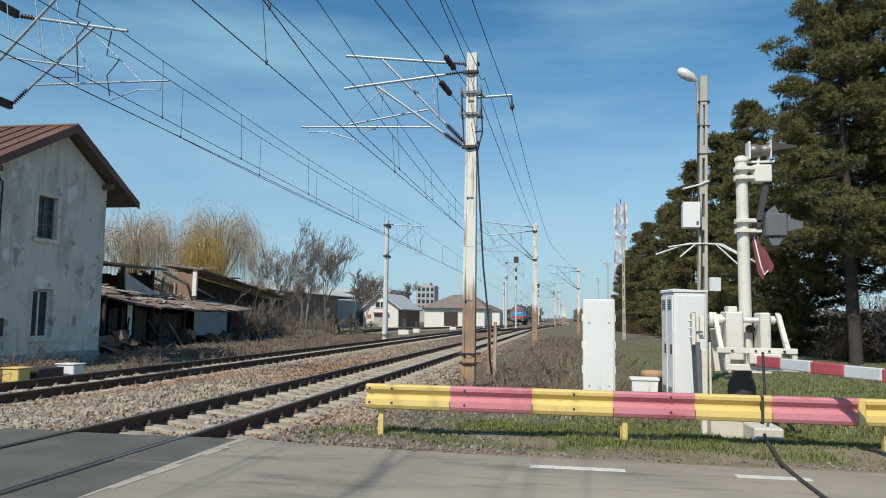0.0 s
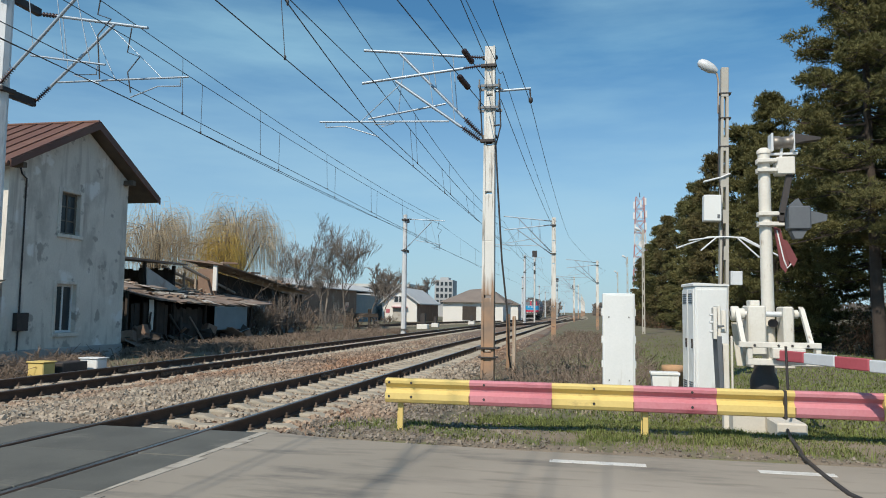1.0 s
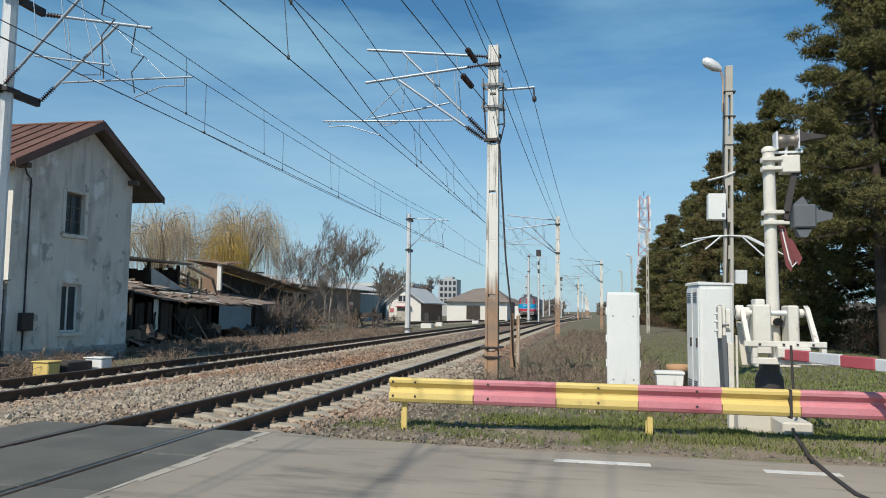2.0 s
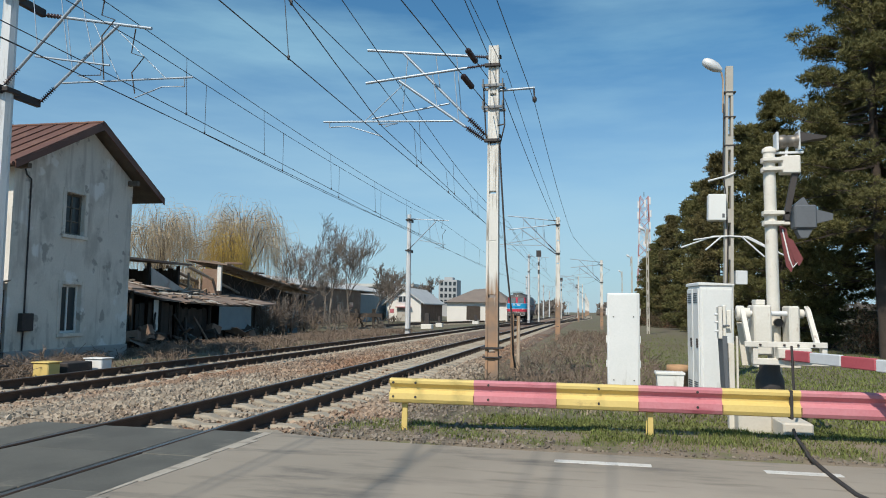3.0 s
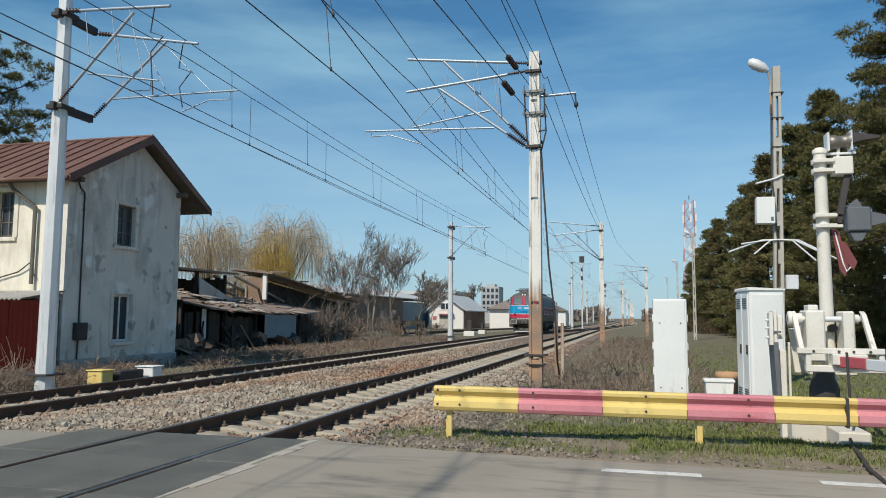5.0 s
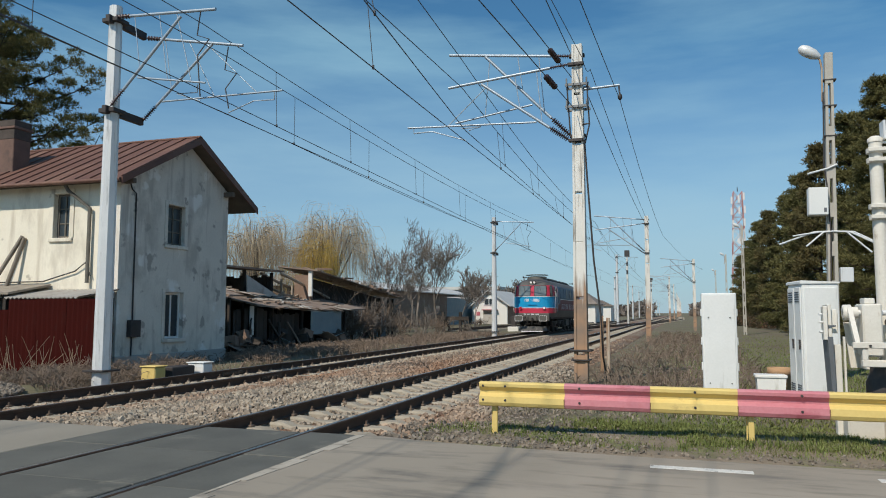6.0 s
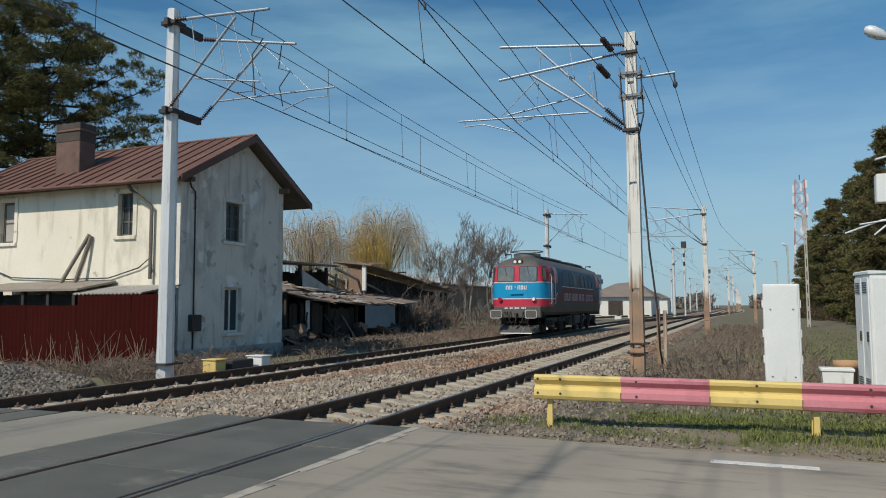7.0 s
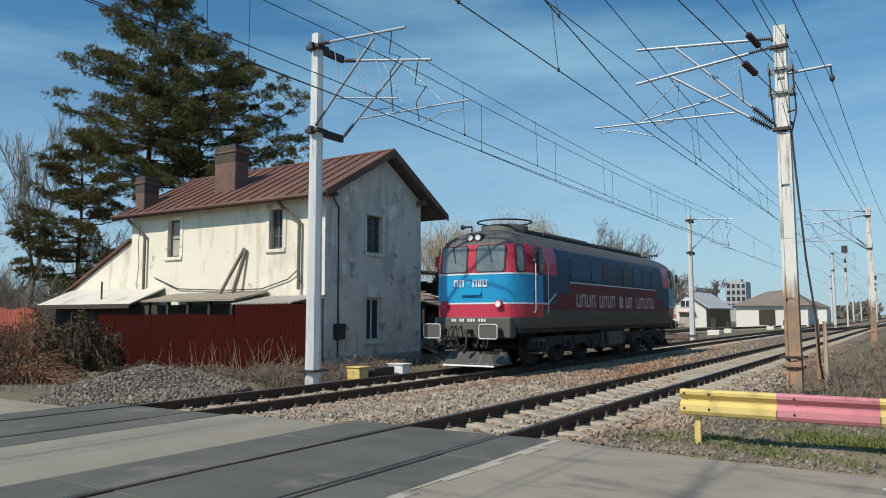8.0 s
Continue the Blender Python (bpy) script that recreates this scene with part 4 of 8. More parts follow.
for u0, u1, z0, z1 in gh:
    part("window_surround", MB().box(HX, HX + 0.025, u0 - 0.15, u0 - 0.005, z0, z1 + 0.12, 0.01).box(HX, HX + 0.025, u1 + 0.005, u1 + 0.15, z0, z1 + 0.12, 0.01)
         .box(HX, HX + 0.025, u0 - 0.003, u1 + 0.003, z1, z1 + 0.12, 0.01), M_PLASTER_GREY, house, "raised plaster surround")
RIDGE, EL, ER = (20.24, 7.24), (16.72, 5.30), (23.74, 5.31)
rx0, rx1 = -26.0, -15.08
for (ey, ez), nm in ((EL, "front_slope"), (ER, "back_slope")):
    sl = part("roof_slope", MB().prism([(ey, ez), RIDGE, (RIDGE[0], RIDGE[1] - 0.10), (ey, ez - 0.09)], "x", rx0, rx1), M_ROOF, house)
    d = Vector((0, RIDGE[0] - ey, RIDGE[1] - ez))
    for i in range(20):
        x = rx0 + 0.3 + i * 0.56
        m4 = Matrix.Translation((x, ey, ez)) @ Matrix.Rotation(math.atan2(d.z, abs(d.y)) * (1 if d.y > 0 else -1), 4, "X")
        part("seam", MB().box(-0.012, 0.012, 0.0 if d.y > 0 else -d.length, d.length if d.y > 0 else 0.0, 0.0, 0.035, m=m4), M_ROOF, sl)
    part("soffit_board", MB().prism([(ey + (0.05 if d.y > 0 else -0.05), ez - 0.10), (RIDGE[0], RIDGE[1] - 0.11), (RIDGE[0], RIDGE[1] - 0.16), (ey + (0.05 if d.y > 0 else -0.05), ez - 0.15)], "x", rx0 + 0.05, rx1 - 0.03), M_SOFFIT, house)
    part("barge_board", MB().prism([(ey, ez - 0.01), (RIDGE[0], RIDGE[1] - 0.01), (RIDGE[0], RIDGE[1] - 0.24), (ey, ez - 0.2)], "x", rx1 + 0.002, rx1 + 0.04), M_ROOF, house, "dark rusty verge board")
part("ridge_cap", MB().cyl((rx0, RIDGE[0], RIDGE[1] + 0.01), (rx1, RIDGE[0], RIDGE[1] + 0.01), 0.05, n=8), M_ROOF, house)
part("purlin_end", MB().box(HX, rx1 - 0.05, HY1 - 0.3, HY1 - 0.14, 5.55, 5.72, 0.01), M_SOFFIT, house, "protruding rafter end")
part("purlin_end", MB().box(HX, rx1 - 0.05, HY0 + 0.05, HY0 + 0.2, 5.22, 5.36, 0.01), M_SOFFIT, house, "protruding rafter end")
M_SOOT = mat("soot", (0.055, 0.046, 0.040), (0.10, 0.08, 0.07), 0.95, s1=4, s2=30, bump=0.3)
for cx, cw, cy, top in ((-21.1, 1.1, 17.95, 7.7), (-25.1, 0.55, 17.25, 6.85)):
    ch = part("chimney", MB().box(cx - cw / 2, cx + cw / 2, cy, cy + 0.65, 5.45, top, 0.02), M_BRICK_RED, house, "sooty red plastered chimney")
    part("chimney_head", MB().box(cx - cw / 2 - 0.012, cx + cw / 2 + 0.012, cy - 0.012, cy + 0.662, top - 0.62, top - 0.29, 0.01).box(cx - cw / 2 - 0.012, cx + cw / 2 + 0.012, cy - 0.012, cy + 0.662, top - 0.19, top + 0.012, 0.01), M_SOOT, ch, "soot-blackened chimney head")
    part("chimney_cap", MB().box(cx - cw / 2 - 0.05, cx + cw / 2 + 0.05, cy - 0.05, cy + 0.7, top - 0.28, top - 0.2, 0.01), M_BRICK_RED, ch)
for px in (-16.5, -24.45):
    part("downpipe", MB().tube([(px - 0.7, 16.82, 5.2), (px - 0.65, 16.9, 5.02), (px, 17.08, 4.5), (px, 17.08, 2.3)], 0.055, 8), M_WINFRAME, house, "old grey rain downpipe")
part("gutter", MB().tube([(rx0, 16.68, 5.27), (rx1, 16.68, 5.22)], 0.06, 8), M_ROOF, house)
part("cable_duct", MB().tube([(HX + 0.02, 17.55, 5.3), (HX + 0.03, 17.62, 5.1), (HX + 0.03, 17.8, 5.0), (HX + 0.03, 17.82, 1.0), (HX + 0.03, 17.8, -0.2)], 0.022, 6), M_DARK, house, "black cable down the gable wall")
part("meter_box", MB().box(HX + 0.003, HX + 0.16, 17.62, 18.05, 0.72, 1.22, 0.01), M_DARK, house, "dark brown electricity box")
part("wall_cable", MB().tube([(-23.9, 17.15, 2.9), (-22.5, 17.13, 2.45), (-20, 17.13, 2.35), (-18.2, 17.13, 2.36), (-17.0, 17.13, 2.65), (-16.6, 17.1, 2.9), (-16.4, 17.1, 2.5)], 0.02, 5), M_DARK, house, "loose cable along the wall")
part("crack", MB().tube([(-24.95, HY0, 5.0), (-25.0, HY0, 4.2), (-24.93, HY0, 3.5), (-25.02, HY0, 2.8), (-24.97, HY0, 1.2)], 0.018, 4), M_SOFFIT, house, "dark crack in the plaster")
part("lean_to", MB().prism([(-29.4, -0.5), (-29.4, 2.5), (HX0, 4.35), (HX0, -0.5)], "y", HY0 + 0.02, HY1 - 0.5), M_PLASTER, house, "low plastered lean-to")
part("lean_to_roof", MB().prism([(-29.7, 2.42), (-29.7, 2.5), (HX0, 4.46), (HX0, 4.38)], "y", HY0 - 0.12, HY1 - 0.4), M_ROOF, house)

# boards leaning on the wall, low outhouse and fence
bd = thing("leaning_boards", "two weathered boards leaning on the house wall", "boards")
for a, b in (((-19.9, 16.85, 2.22), (-19.05, 17.12, 3.75)), ((-19.35, 16.9, 2.22), (-18.98, 17.13, 3.7))):
    part("board", MB().tube([a, b], 0.06, 4), M_WOOD_GREY, bd)
M_PALE_SHEET = mat("pale_sheet", (0.66, 0.63, 0.57), (0.55, 0.52, 0.46), 0.8, s1=1.2, s2=20, bump=0.2, stain=((0.34, 0.29, 0.24), 1.2, 0.58, 0.72, (1, 1, 1)))
oh = thing("outhouse", "low outhouse with grey corrugated roof against the house", "outhouse")
part("wall", MB().box(-24.6, -15.55, 16.3, 17.15, -0.5, 1.85), M_WOOD_DARK, oh)


def corrugated(x0, x1, y0, z0, y1, z1, pitch=0.15, amp=0.025, t=0.01):
    mb, n = MB(), int((x1 - x0) / pitch * 4)
    for i in range(n + 1):
        x = x0 + (x1 - x0) * i / n
        o = amp * math.sin(i * math.pi / 2)
        mb.v += [(x, y0, z0 + o), (x, y1, z1 + o), (x, y1, z1 + o - t), (x, y0, z0 + o - t)]
    for i in range(n):
        a, b = 4 * i, 4 * i + 4
        mb.f += [(a, b, b + 1, a + 1), (a + 2, b + 2, b + 3, a + 3), (a, a + 3, b + 3, b), (a + 1, b + 1, b + 2, a + 2)]
    mb.smooth = [False] * len(mb.f)
    return mb


part("roof_sheet", corrugated(-17.95, -15.35, 15.6, 1.84, 17.15, 2.1), M_CORR, oh, "pale corrugated roof sheet")
part("roof_sheet", MB().prism([(15.7, 1.94), (17.15, 2.22), (17.15, 2.28), (15.7, 2.0)], "x", -22.6, -17.9), M_WOOD_GREY, oh, "weathered plank roof")
for i in range(5):
    part("post", MB().box(-22.4 + i * 1.05, -22.28 + i * 1.05, 15.8, 15.92, -0.5, 1.95, 0.01), M_WOOD_DARK, oh)
annex = thing("outhouse", "low annex with pale sheet roof beside the house", "outhouse")
part("wall", MB().box(-29.1, -24.7, 16.4, 17.15, -0.5, 1.9), M_WOOD_DARK, annex, "dark boarded wall")
part("roof_sheet", MB().prism([(15.75, 1.86), (17.18, 2.46), (17.18, 2.52), (15.75, 1.91)], "x", -29.3, -23.3), M_PALE_SHEET, annex, "pale sheet roof")
part("fascia", MB().box(-29.3, -23.3, 15.72, 15.748, 1.74, 1.90, 0.004), M_WOOD_DARK, annex)
part("flue", MB().cyl((-25.7, 16.2, 1.95), (-25.7, 16.2, 2.75), 0.035, n=8), M_DARK, annex)
fence = thing("fence", "dark red corrugated sheet fence below the house", "fence")
PANEL = MB()
for i in range(12):
    a, b = i / 12, (i + 1) / 12
    o0, o1 = 0.02 * (i % 2), 0.02 * ((i + 1) % 2)
    PANEL.add([(a, -o0, -1.3), (b, -o1, -1.3), (b, -o1, 1.0), (a, -o0, 1.0), (a, 0.012 - o0, -1.3), (b, 0.012 - o1, -1.3), (b, 0.012 - o1, 1.0), (a, 0.012 - o0, 1.0)],
              [(0, 1, 2, 3), (7, 6, 5, 4), (3, 2, 6, 7)])
PANEL_ME = PANEL.mesh("panel", True)
PANEL_ME.materials.append(M_FENCE)
for i in range(10):
    ob = part("panel", PANEL_ME, None, fence)
    ob.matrix_basis = pose(-24.9 + i * 1.02, 15.62, (0.52 if i < 7 else 0.80) + 0.012 * math.sin(5 * i), 0, 0.4 * math.sin(3 * i), 0) @ Matrix.Diagonal((1.01, 1, 1, 1))
part("rail", MB().box(-24.9, -14.8, 15.64, 15.68, 1.3, 1.36).box(-24.9, -14.8, 15.64, 15.68, 0.3, 0.36), M_WOOD_DARK, fence)
of = thing("board_fence", "orange-red board fence beside the brush", "fence")
for i in range(42):
    part("board", MB().box(-35.6 + i * 0.2, -35.42 + i * 0.2, 14.6, 14.63, -0.5, 1.76 + 0.05 * math.sin(7 * i), 0.005), M_FENCE_RED, of)
part("rail", MB().box(-35.7, -27.2, 14.64, 14.68, 1.2, 1.27).box(-35.7, -27.2, 14.64, 14.68, 0.3, 0.37), M_WOOD_DARK, of)

# ---- small boxes by the far track ----
for x, y, w, material, lab in ((-12.75, 15.05, 0.42, M_YELLOW, "yellow painted concrete trackside box"), (-12.6, 16.65, 0.5, M_WHITE, "white painted trackside cable box")):
    b = thing("trackside_box", lab, "trackside box", pose(x, y, 0), group="trackside boxes")
    part("body", MB().box(0, w, 0, 0.4, -0.5, 0.10, 0.02), material, b)
    part("lid", MB().box(-0.03, w + 0.03, -0.03, 0.43, 0.10, 0.13, 0.01), material, b)
solo("trackside_box", MB().box(-12.72, -12.25, 15.6, 16.5, -0.5, 0.07, 0.02), M_DARK, "dark rusty trackside box between the painted ones", "trackside box", group="trackside boxes")

# ---- guard rail ----
M_RUST_STREAK = mat("rust_streak", (0.30, 0.17, 0.09), (0.20, 0.11, 0.06), 0.9, s1=6, s2=40)
gr = thing("guard_rail", "yellow and faded red steel guard rail along the verge", "guard rail")
W_PROFILE = [(0.0, 0.605), (-0.055, 0.60), (-0.078, 0.58), (-0.075, 0.545), (-0.02, 0.495), (-0.02, 0.465), (-0.075, 0.425), (-0.08, 0.355), (-0.06, 0.315), (0.0, 0.30)]
W_BACK = [(p + 0.006, q) for p, q in W_PROFILE[::-1]]
gx = [-2.43, -1.38, -0.39, 0.55, 1.47, 2.30, 3.22, 4.14, 5.06, 5.98, 6.9, 7.82]


def rail_y(x):
    return 8.95 + 0.001 * x


for i, (a, b) in enumerate(zip(gx[:-1], gx[1:])):
    poly = W_PROFILE + W_BACK
    mb, n = MB(), len(poly)
    for x in (a, b):
        mb.v += [(x, rail_y(x) + p, q) for p, q in poly]
    mb.f = [(j, (j + 1) % n, n + (j + 1) % n, n + j) for j in range(n)] + [tuple(range(n)), tuple(range(n, 2 * n))]
    mb.smooth = [False] * len(mb.f)
    part("beam_section", mb, M_YELLOW if i % 2 == 0 else M_PINK, gr, "yellow painted beam" if i % 2 == 0 else "faded red painted beam")
for x in (-2.25, 0.69, 3.55, 6.4):
    p = part("post", MB().box(x - 0.032, x + 0.03, rail_y(x) + 0.01, rail_y(x) + 0.05, -0.4, 0.57, 0.006).box(x - 0.05, x - 0.038, rail_y(x) + 0.05, rail_y(x) + 0.13, -0.4, 0.57), M_YELLOW, gr)
bo = MB()
for x in (-2.38, -2.1, -1.2, 0.1, 1.2, 3.6):
    for z in (0.555, 0.385):
        bo.cyl((x, rail_y(x) - 0.085, z), (x, rail_y(x) - 0.06, z), 0.016, n=6)
tagged(part("bolts", bo, M_DARK, gr, "rusty bolt heads"), kind="stuff")
part("end_flange", MB().box(3.20, 3.27, rail_y(3.2) - 0.10, rail_y(3.2) + 0.02, 0.31, 0.60, 0.01), M_YELLOW, gr)
# Thin dark box added for a dark mark on the beam; no fitting sits here.
part("dark_band", MB().box(2.18, 2.21, rail_y(2.2) - 0.095, rail_y(2.2) + 0.02, 0.29, 0.61, 0.006), M_DARK, gr, "thin dark mark across the beam")
for x in gx[1:-1]:
    part("lap_joint", MB().box(x - 0.006, x + 0.006, rail_y(x) - 0.083, rail_y(x) - 0.07, 0.34, 0.42), M_RUST_STREAK, gr, "rusty lap joint")

# ---- relay box, cabinet, planter ----
rb = thing("relay_box", "white sheet-steel relay box behind the guard rail", "relay box", pose(0.28, 12.45, 0))
part("body", MB().box(0, 0.52, 0, 0.4, 0.05, 1.77, 0.012), M_WHITE, rb)
part("cover_plate", MB().box(0.03, 0.49, -0.012, 0.0, 0.1, 1.74, 0.004), M_WHITE, rb)
part("base", MB().box(-0.02, 0.54, -0.02, 0.42, -0.4, 0.05, 0.01), M_CONC, rb)
for z in (0.55, 0.95, 1.4):
    part("hinge", MB().box(-0.02, 0.01, 0.02, 0.08, z, z + 0.12, 0.004), M_WHITE, rb)
    part("hinge", MB().box(0.515, 0.535, 0.02, 0.08, z, z + 0.12, 0.004), M_WHITE, rb)
sc_ = MB()
for x in (0.1, 0.42):
    for z in (0.35, 1.38):
        sc_.cyl((x, -0.022, z), (x, 0, z), 0.012, n=6)
tagged(part("screws", sc_, M_DARK, rb, "dark cover screws"), kind="stuff")

cb = thing("signal_cabinet", "white double-door signal cabinet with sloping lid", "cabinet", pose(1.72, 12.3, 0, 0, 0, 7))
part("body", MB().box(0, 0.52, 0, 0.75, 0.05, 1.9, 0.012), M_WHITE, cb)
part("lid", MB().prism([(-0.025, 1.9), (0.535, 1.9), (0.535, 1.925), (0.0, 1.95), (-0.025, 1.935)], "y", -0.02, 0.77), M_WHITE, cb)
part("front_plate", MB().box(0.035, 0.485, -0.015, 0, 0.12, 1.84, 0.005), M_WHITE, cb)
part("base", MB().box(-0.02, 0.54, -0.02, 0.77, -0.4, 0.05, 0.01), M_CONC, cb)
for y0 in (0.04, 0.40):
    dr = part("door", MB().box(-0.018, 0, y0, y0 + 0.33, 0.1, 1.85, 0.006), M_WHITE, cb)
    part("handle", MB().box(-0.045, -0.018, y0 + 0.04, y0 + 0.06, 0.9, 1.05, 0.004), M_DARK, dr)
    vt = MB()
    for k in range(5):
        vt.box(-0.026, -0.018, y0 + 0.06, y0 + 0.27, 1.62 + 0.035 * k, 1.64 + 0.035 * k)
        vt.box(-0.026, -0.018, y0 + 0.06, y0 + 0.27, 0.2 + 0.035 * k, 0.22 + 0.035 * k)
    part("vent", vt, M_GREY_BOX, dr)

pl = thing("planter", "white rectangular planter on the grass", "planter", pose(1.12, 12.95, 0))
part("box", MB().prism([(0.03, -0.3), (0.37, -0.3), (0.42, 0.43), (-0.02, 0.43)], "y", 0, 0.3), M_WHITE, pl)
part("rim", MB().box(-0.04, 0.44, -0.02, 0.32, 0.41, 0.46, 0.01), M_WHITE, pl)
M_TERRA = mat("terracotta", (0.48, 0.30, 0.17), (0.40, 0.24, 0.13), 0.8, s1=4, s2=30)
solo("flower_pot", MB().lathe([(-0.4, 0.13), (0.41, 0.17), (0.43, 0.2), (0.54, 0.2), (0.54, 0.17), (0.48, 0.15)], (0, 0, 0), n=16), M_TERRA, "brown round flower pot behind the planter", "flower pot", pose(1.52, 13.6, 0))

# ---- barrier machine and signal mast ----
M_CONC_PALE = mat("pale_cast_concrete", (0.66, 0.63, 0.56), (0.54, 0.51, 0.45), 0.9, s1=2, s2=40, bump=0.3, dist=0.005)
bm_ = thing("level_crossing_barrier", "cream painted barrier machine on a concrete base, boom lowered", "barrier", pose(2.36, 10.25, 0))
part("concrete_base", MB().box(-0.52, -0.12, -0.28, 0.35, -0.4, 0.21, 0.02).box(-0.118, 0.22, -0.8, 0.35, -0.4, 0.17, 0.02), M_CONC_PALE, bm_, "cast concrete foundation")
part("pedestal", MB().lathe([(0.12, 0.16), (0.3, 0.16), (0.34, 0.18), (0.6, 0.18), (0.66, 0.16), (0.72, 0.13), (0.86, 0.13)], (-0.08, 0, 0), n=10), M_DARK, bm_, "black pedestal under the machine")
mach = part("machine", MB().box(-0.24, 0.3, -0.02, 0.3, 0.62, 0.70, 0.01), M_CREAM, bm_, "cream drive machine")
mach.location = (0, 0, 0.14)
part("housing", MB().box(-0.26, -0.04, -0.02, 0.4, 0.78, 1.43, 0.02).box(-0.22, -0.1, 0.05, 0.3, 1.43, 1.5, 0.01), M_CREAM, mach, "cream gearbox housing")
part("housing", MB().box(0.17, 0.30, -0.02, 0.36, 0.78, 1.42, 0.02), M_CREAM, mach, "cream bearing housing")
part("shaft", MB().cyl((-0.46, 0.1, 1.32), (0.46, 0.1, 1.32), 0.035, n=8), M_STEEL, mach)
part("shaft_collar", MB().cyl((-0.36, 0.1, 1.32), (-0.29, 0.1, 1.32), 0.075, n=12), M_CREAM, mach)
part("shaft_collar", MB().cyl((0.32, 0.1, 1.32), (0.37, 0.1, 1.32), 0.06, n=12), M_CREAM, mach)
for s, x in ((-1, -0.42), (1, 0.38)):
    part("swing_arm", MB().prism([(0.0, 1.38), (0.1, 1.42), (-0.32, 0.9), (-0.42, 0.9)], "x", x, x + 0.055), M_CREAM, mach, "angled cream swing arm")
part("cross_bar", MB().box(-0.46, 0.5, -0.44, -0.38, 0.9, 0.97, 0.006), M_CREAM, mach)
part("counterweight_beam", MB().box(-0.36, 0.52, -0.42, -0.30, 0.68, 0.76, 0.008).box(-0.36, -0.3, -0.42, -0.3, 0.76, 0.9, 0.005).box(0.44, 0.5, -0.42, -0.3, 0.76, 0.9, 0.005), M_CREAM, mach)
part("boom_holder", MB().box(-0.08, 0.3, -0.5, -0.3, 0.77, 0.9, 0.01), M_CREAM, mach, "rust-streaked boom clamp")
sb = part("side_box", MB().box(-0.64, -0.60, 0.0, 0.34, 0.97, 1.42, 0.006).box(-0.60, -0.52, 0.06, 0.30, 1.06, 1.36, 0.01), M_CREAM, mach, "cream switch plate on a post")
part("hatch", MB().box(-0.70, -0.652, -0.04, 0.12, 0.98, 1.40, 0.006), M_CREAM, sb)
# Blue-grey colour here paints the shadow lying on this panel.
part("shaded_panel", MB().prism([(-0.66, 1.02), (-0.60, 1.02), (-0.585, 0.22), (-0.63, 0.30)], "y", -0.05, 0.32), M_GREY_BOX, sb, "switch panel with its shade painted blue-grey")
part("column", MB().box(-0.58, -0.50, 0.02, 0.16, -0.5, 0.92, 0.008).box(-0.47, -0.445, 0.05, 0.1, -0.5, 1.02, 0.004), M_CREAM, sb)
for z in (1.08, 1.2, 1.3):
    part("bolt", MB().cyl((-0.74, 0.02, z), (-0.62, 0.02, z), 0.016, n=6), M_STEEL, sb)
part("lever", MB().box(-0.66, -0.56, -0.02, 0.02, 1.14, 1.165, 0.004), M_GREY_BOX, mach)
part("gear_cover", MB().lathe([(0, 0.10), (0.05, 0.10), (0.06, 0.07)], (-0.40, 0.1, 1.32), (-1, 0, 0), 14), M_CREAM, mach)
part("drive_plate", MB().prism([(-0.34, 0.62), (-0.2, 0.62), (-0.2, 1.1), (-0.26, 1.2), (-0.4, 1.2)], "y", 0.36, 0.4), M_CREAM, mach)
part("motor", MB().cyl((0.10, 0.20, 1.20), (0.10, 0.36, 1.20), 0.055, n=14), M_DARK, mach, "dark round motor end")
for x in (-0.28, 0.0, 0.16, 0.34):
    part("bolt", MB().cyl((x, -0.46, 0.93), (x, -0.44, 0.93), 0.016, n=6), M_DARK, mach)
boom = part("boom", MB(), None, bm_)
b0, b1 = Vector((-0.01, -0.42, 0.95)), Vector((1.82, -4.35, 0.88))
for i in range(9):
    f0, f1 = i / 9, (i + 1) / 9
    a, b = b0.lerp(b1, f0), b0.lerp(b1, f1 - 0.001)
    ang = math.atan2(b1.y - b0.y, b1.x - b0.x)
    m4 = Matrix.Translation(a) @ Matrix.Rotation(ang, 4, "Z")
    part("stripe", MB().box(0, (b - a).length, -0.03, 0.03, -0.065, 0.065, 0.01, m4), M_RED if i % 2 == 0 else M_BAR_WHITE, boom, "red stripe" if i % 2 == 0 else "white stripe")
part("boom_prop", MB().cyl((-0.02, -0.86, 1.08), (-0.01, -0.88, 0.42), 0.015, n=6), M_DARK, bm_, "black hanging rod")

M_BELL = mat("dull_steel_bell", (0.26, 0.24, 0.21), (0.15, 0.135, 0.12), 0.45, 0.5, s1=6, s2=40, bump=0.1)
sm = thing("signal_mast", "cream tubular crossing signal mast with lamps and crossbuck", "signal mast", pose(2.44, 10.62, 0))
part("pole", MB().cyl((0, 0, -0.4), (-0.02, 0, 3.68), 0.088, 0.078, 14), M_CREAM, sm)
part("pole_cap", MB().lathe([(0, 0.09), (0.05, 0.09), (0.08, 0.05)], (-0.02, 0, 3.66), n=12), M_CREAM, sm)
for z in (3.55, 3.42, 2.82, 2.68):
    part("clamp", MB().lathe([(-0.03, 0.115), (0.03, 0.115)], (-0.015, 0, z), n=12).box(0.05, 0.22, -0.05, 0.05, z - 0.02, z + 0.02, 0.005).box(-0.13, 0.13, -0.13, -0.1, z - 0.025, z + 0.025, 0.005), M_CREAM, sm, "bolted band clamp")
part("junction_box", MB().box(0.12, 0.36, -0.1, 0.1, 3.36, 3.60, 0.012), M_CREAM, sm)
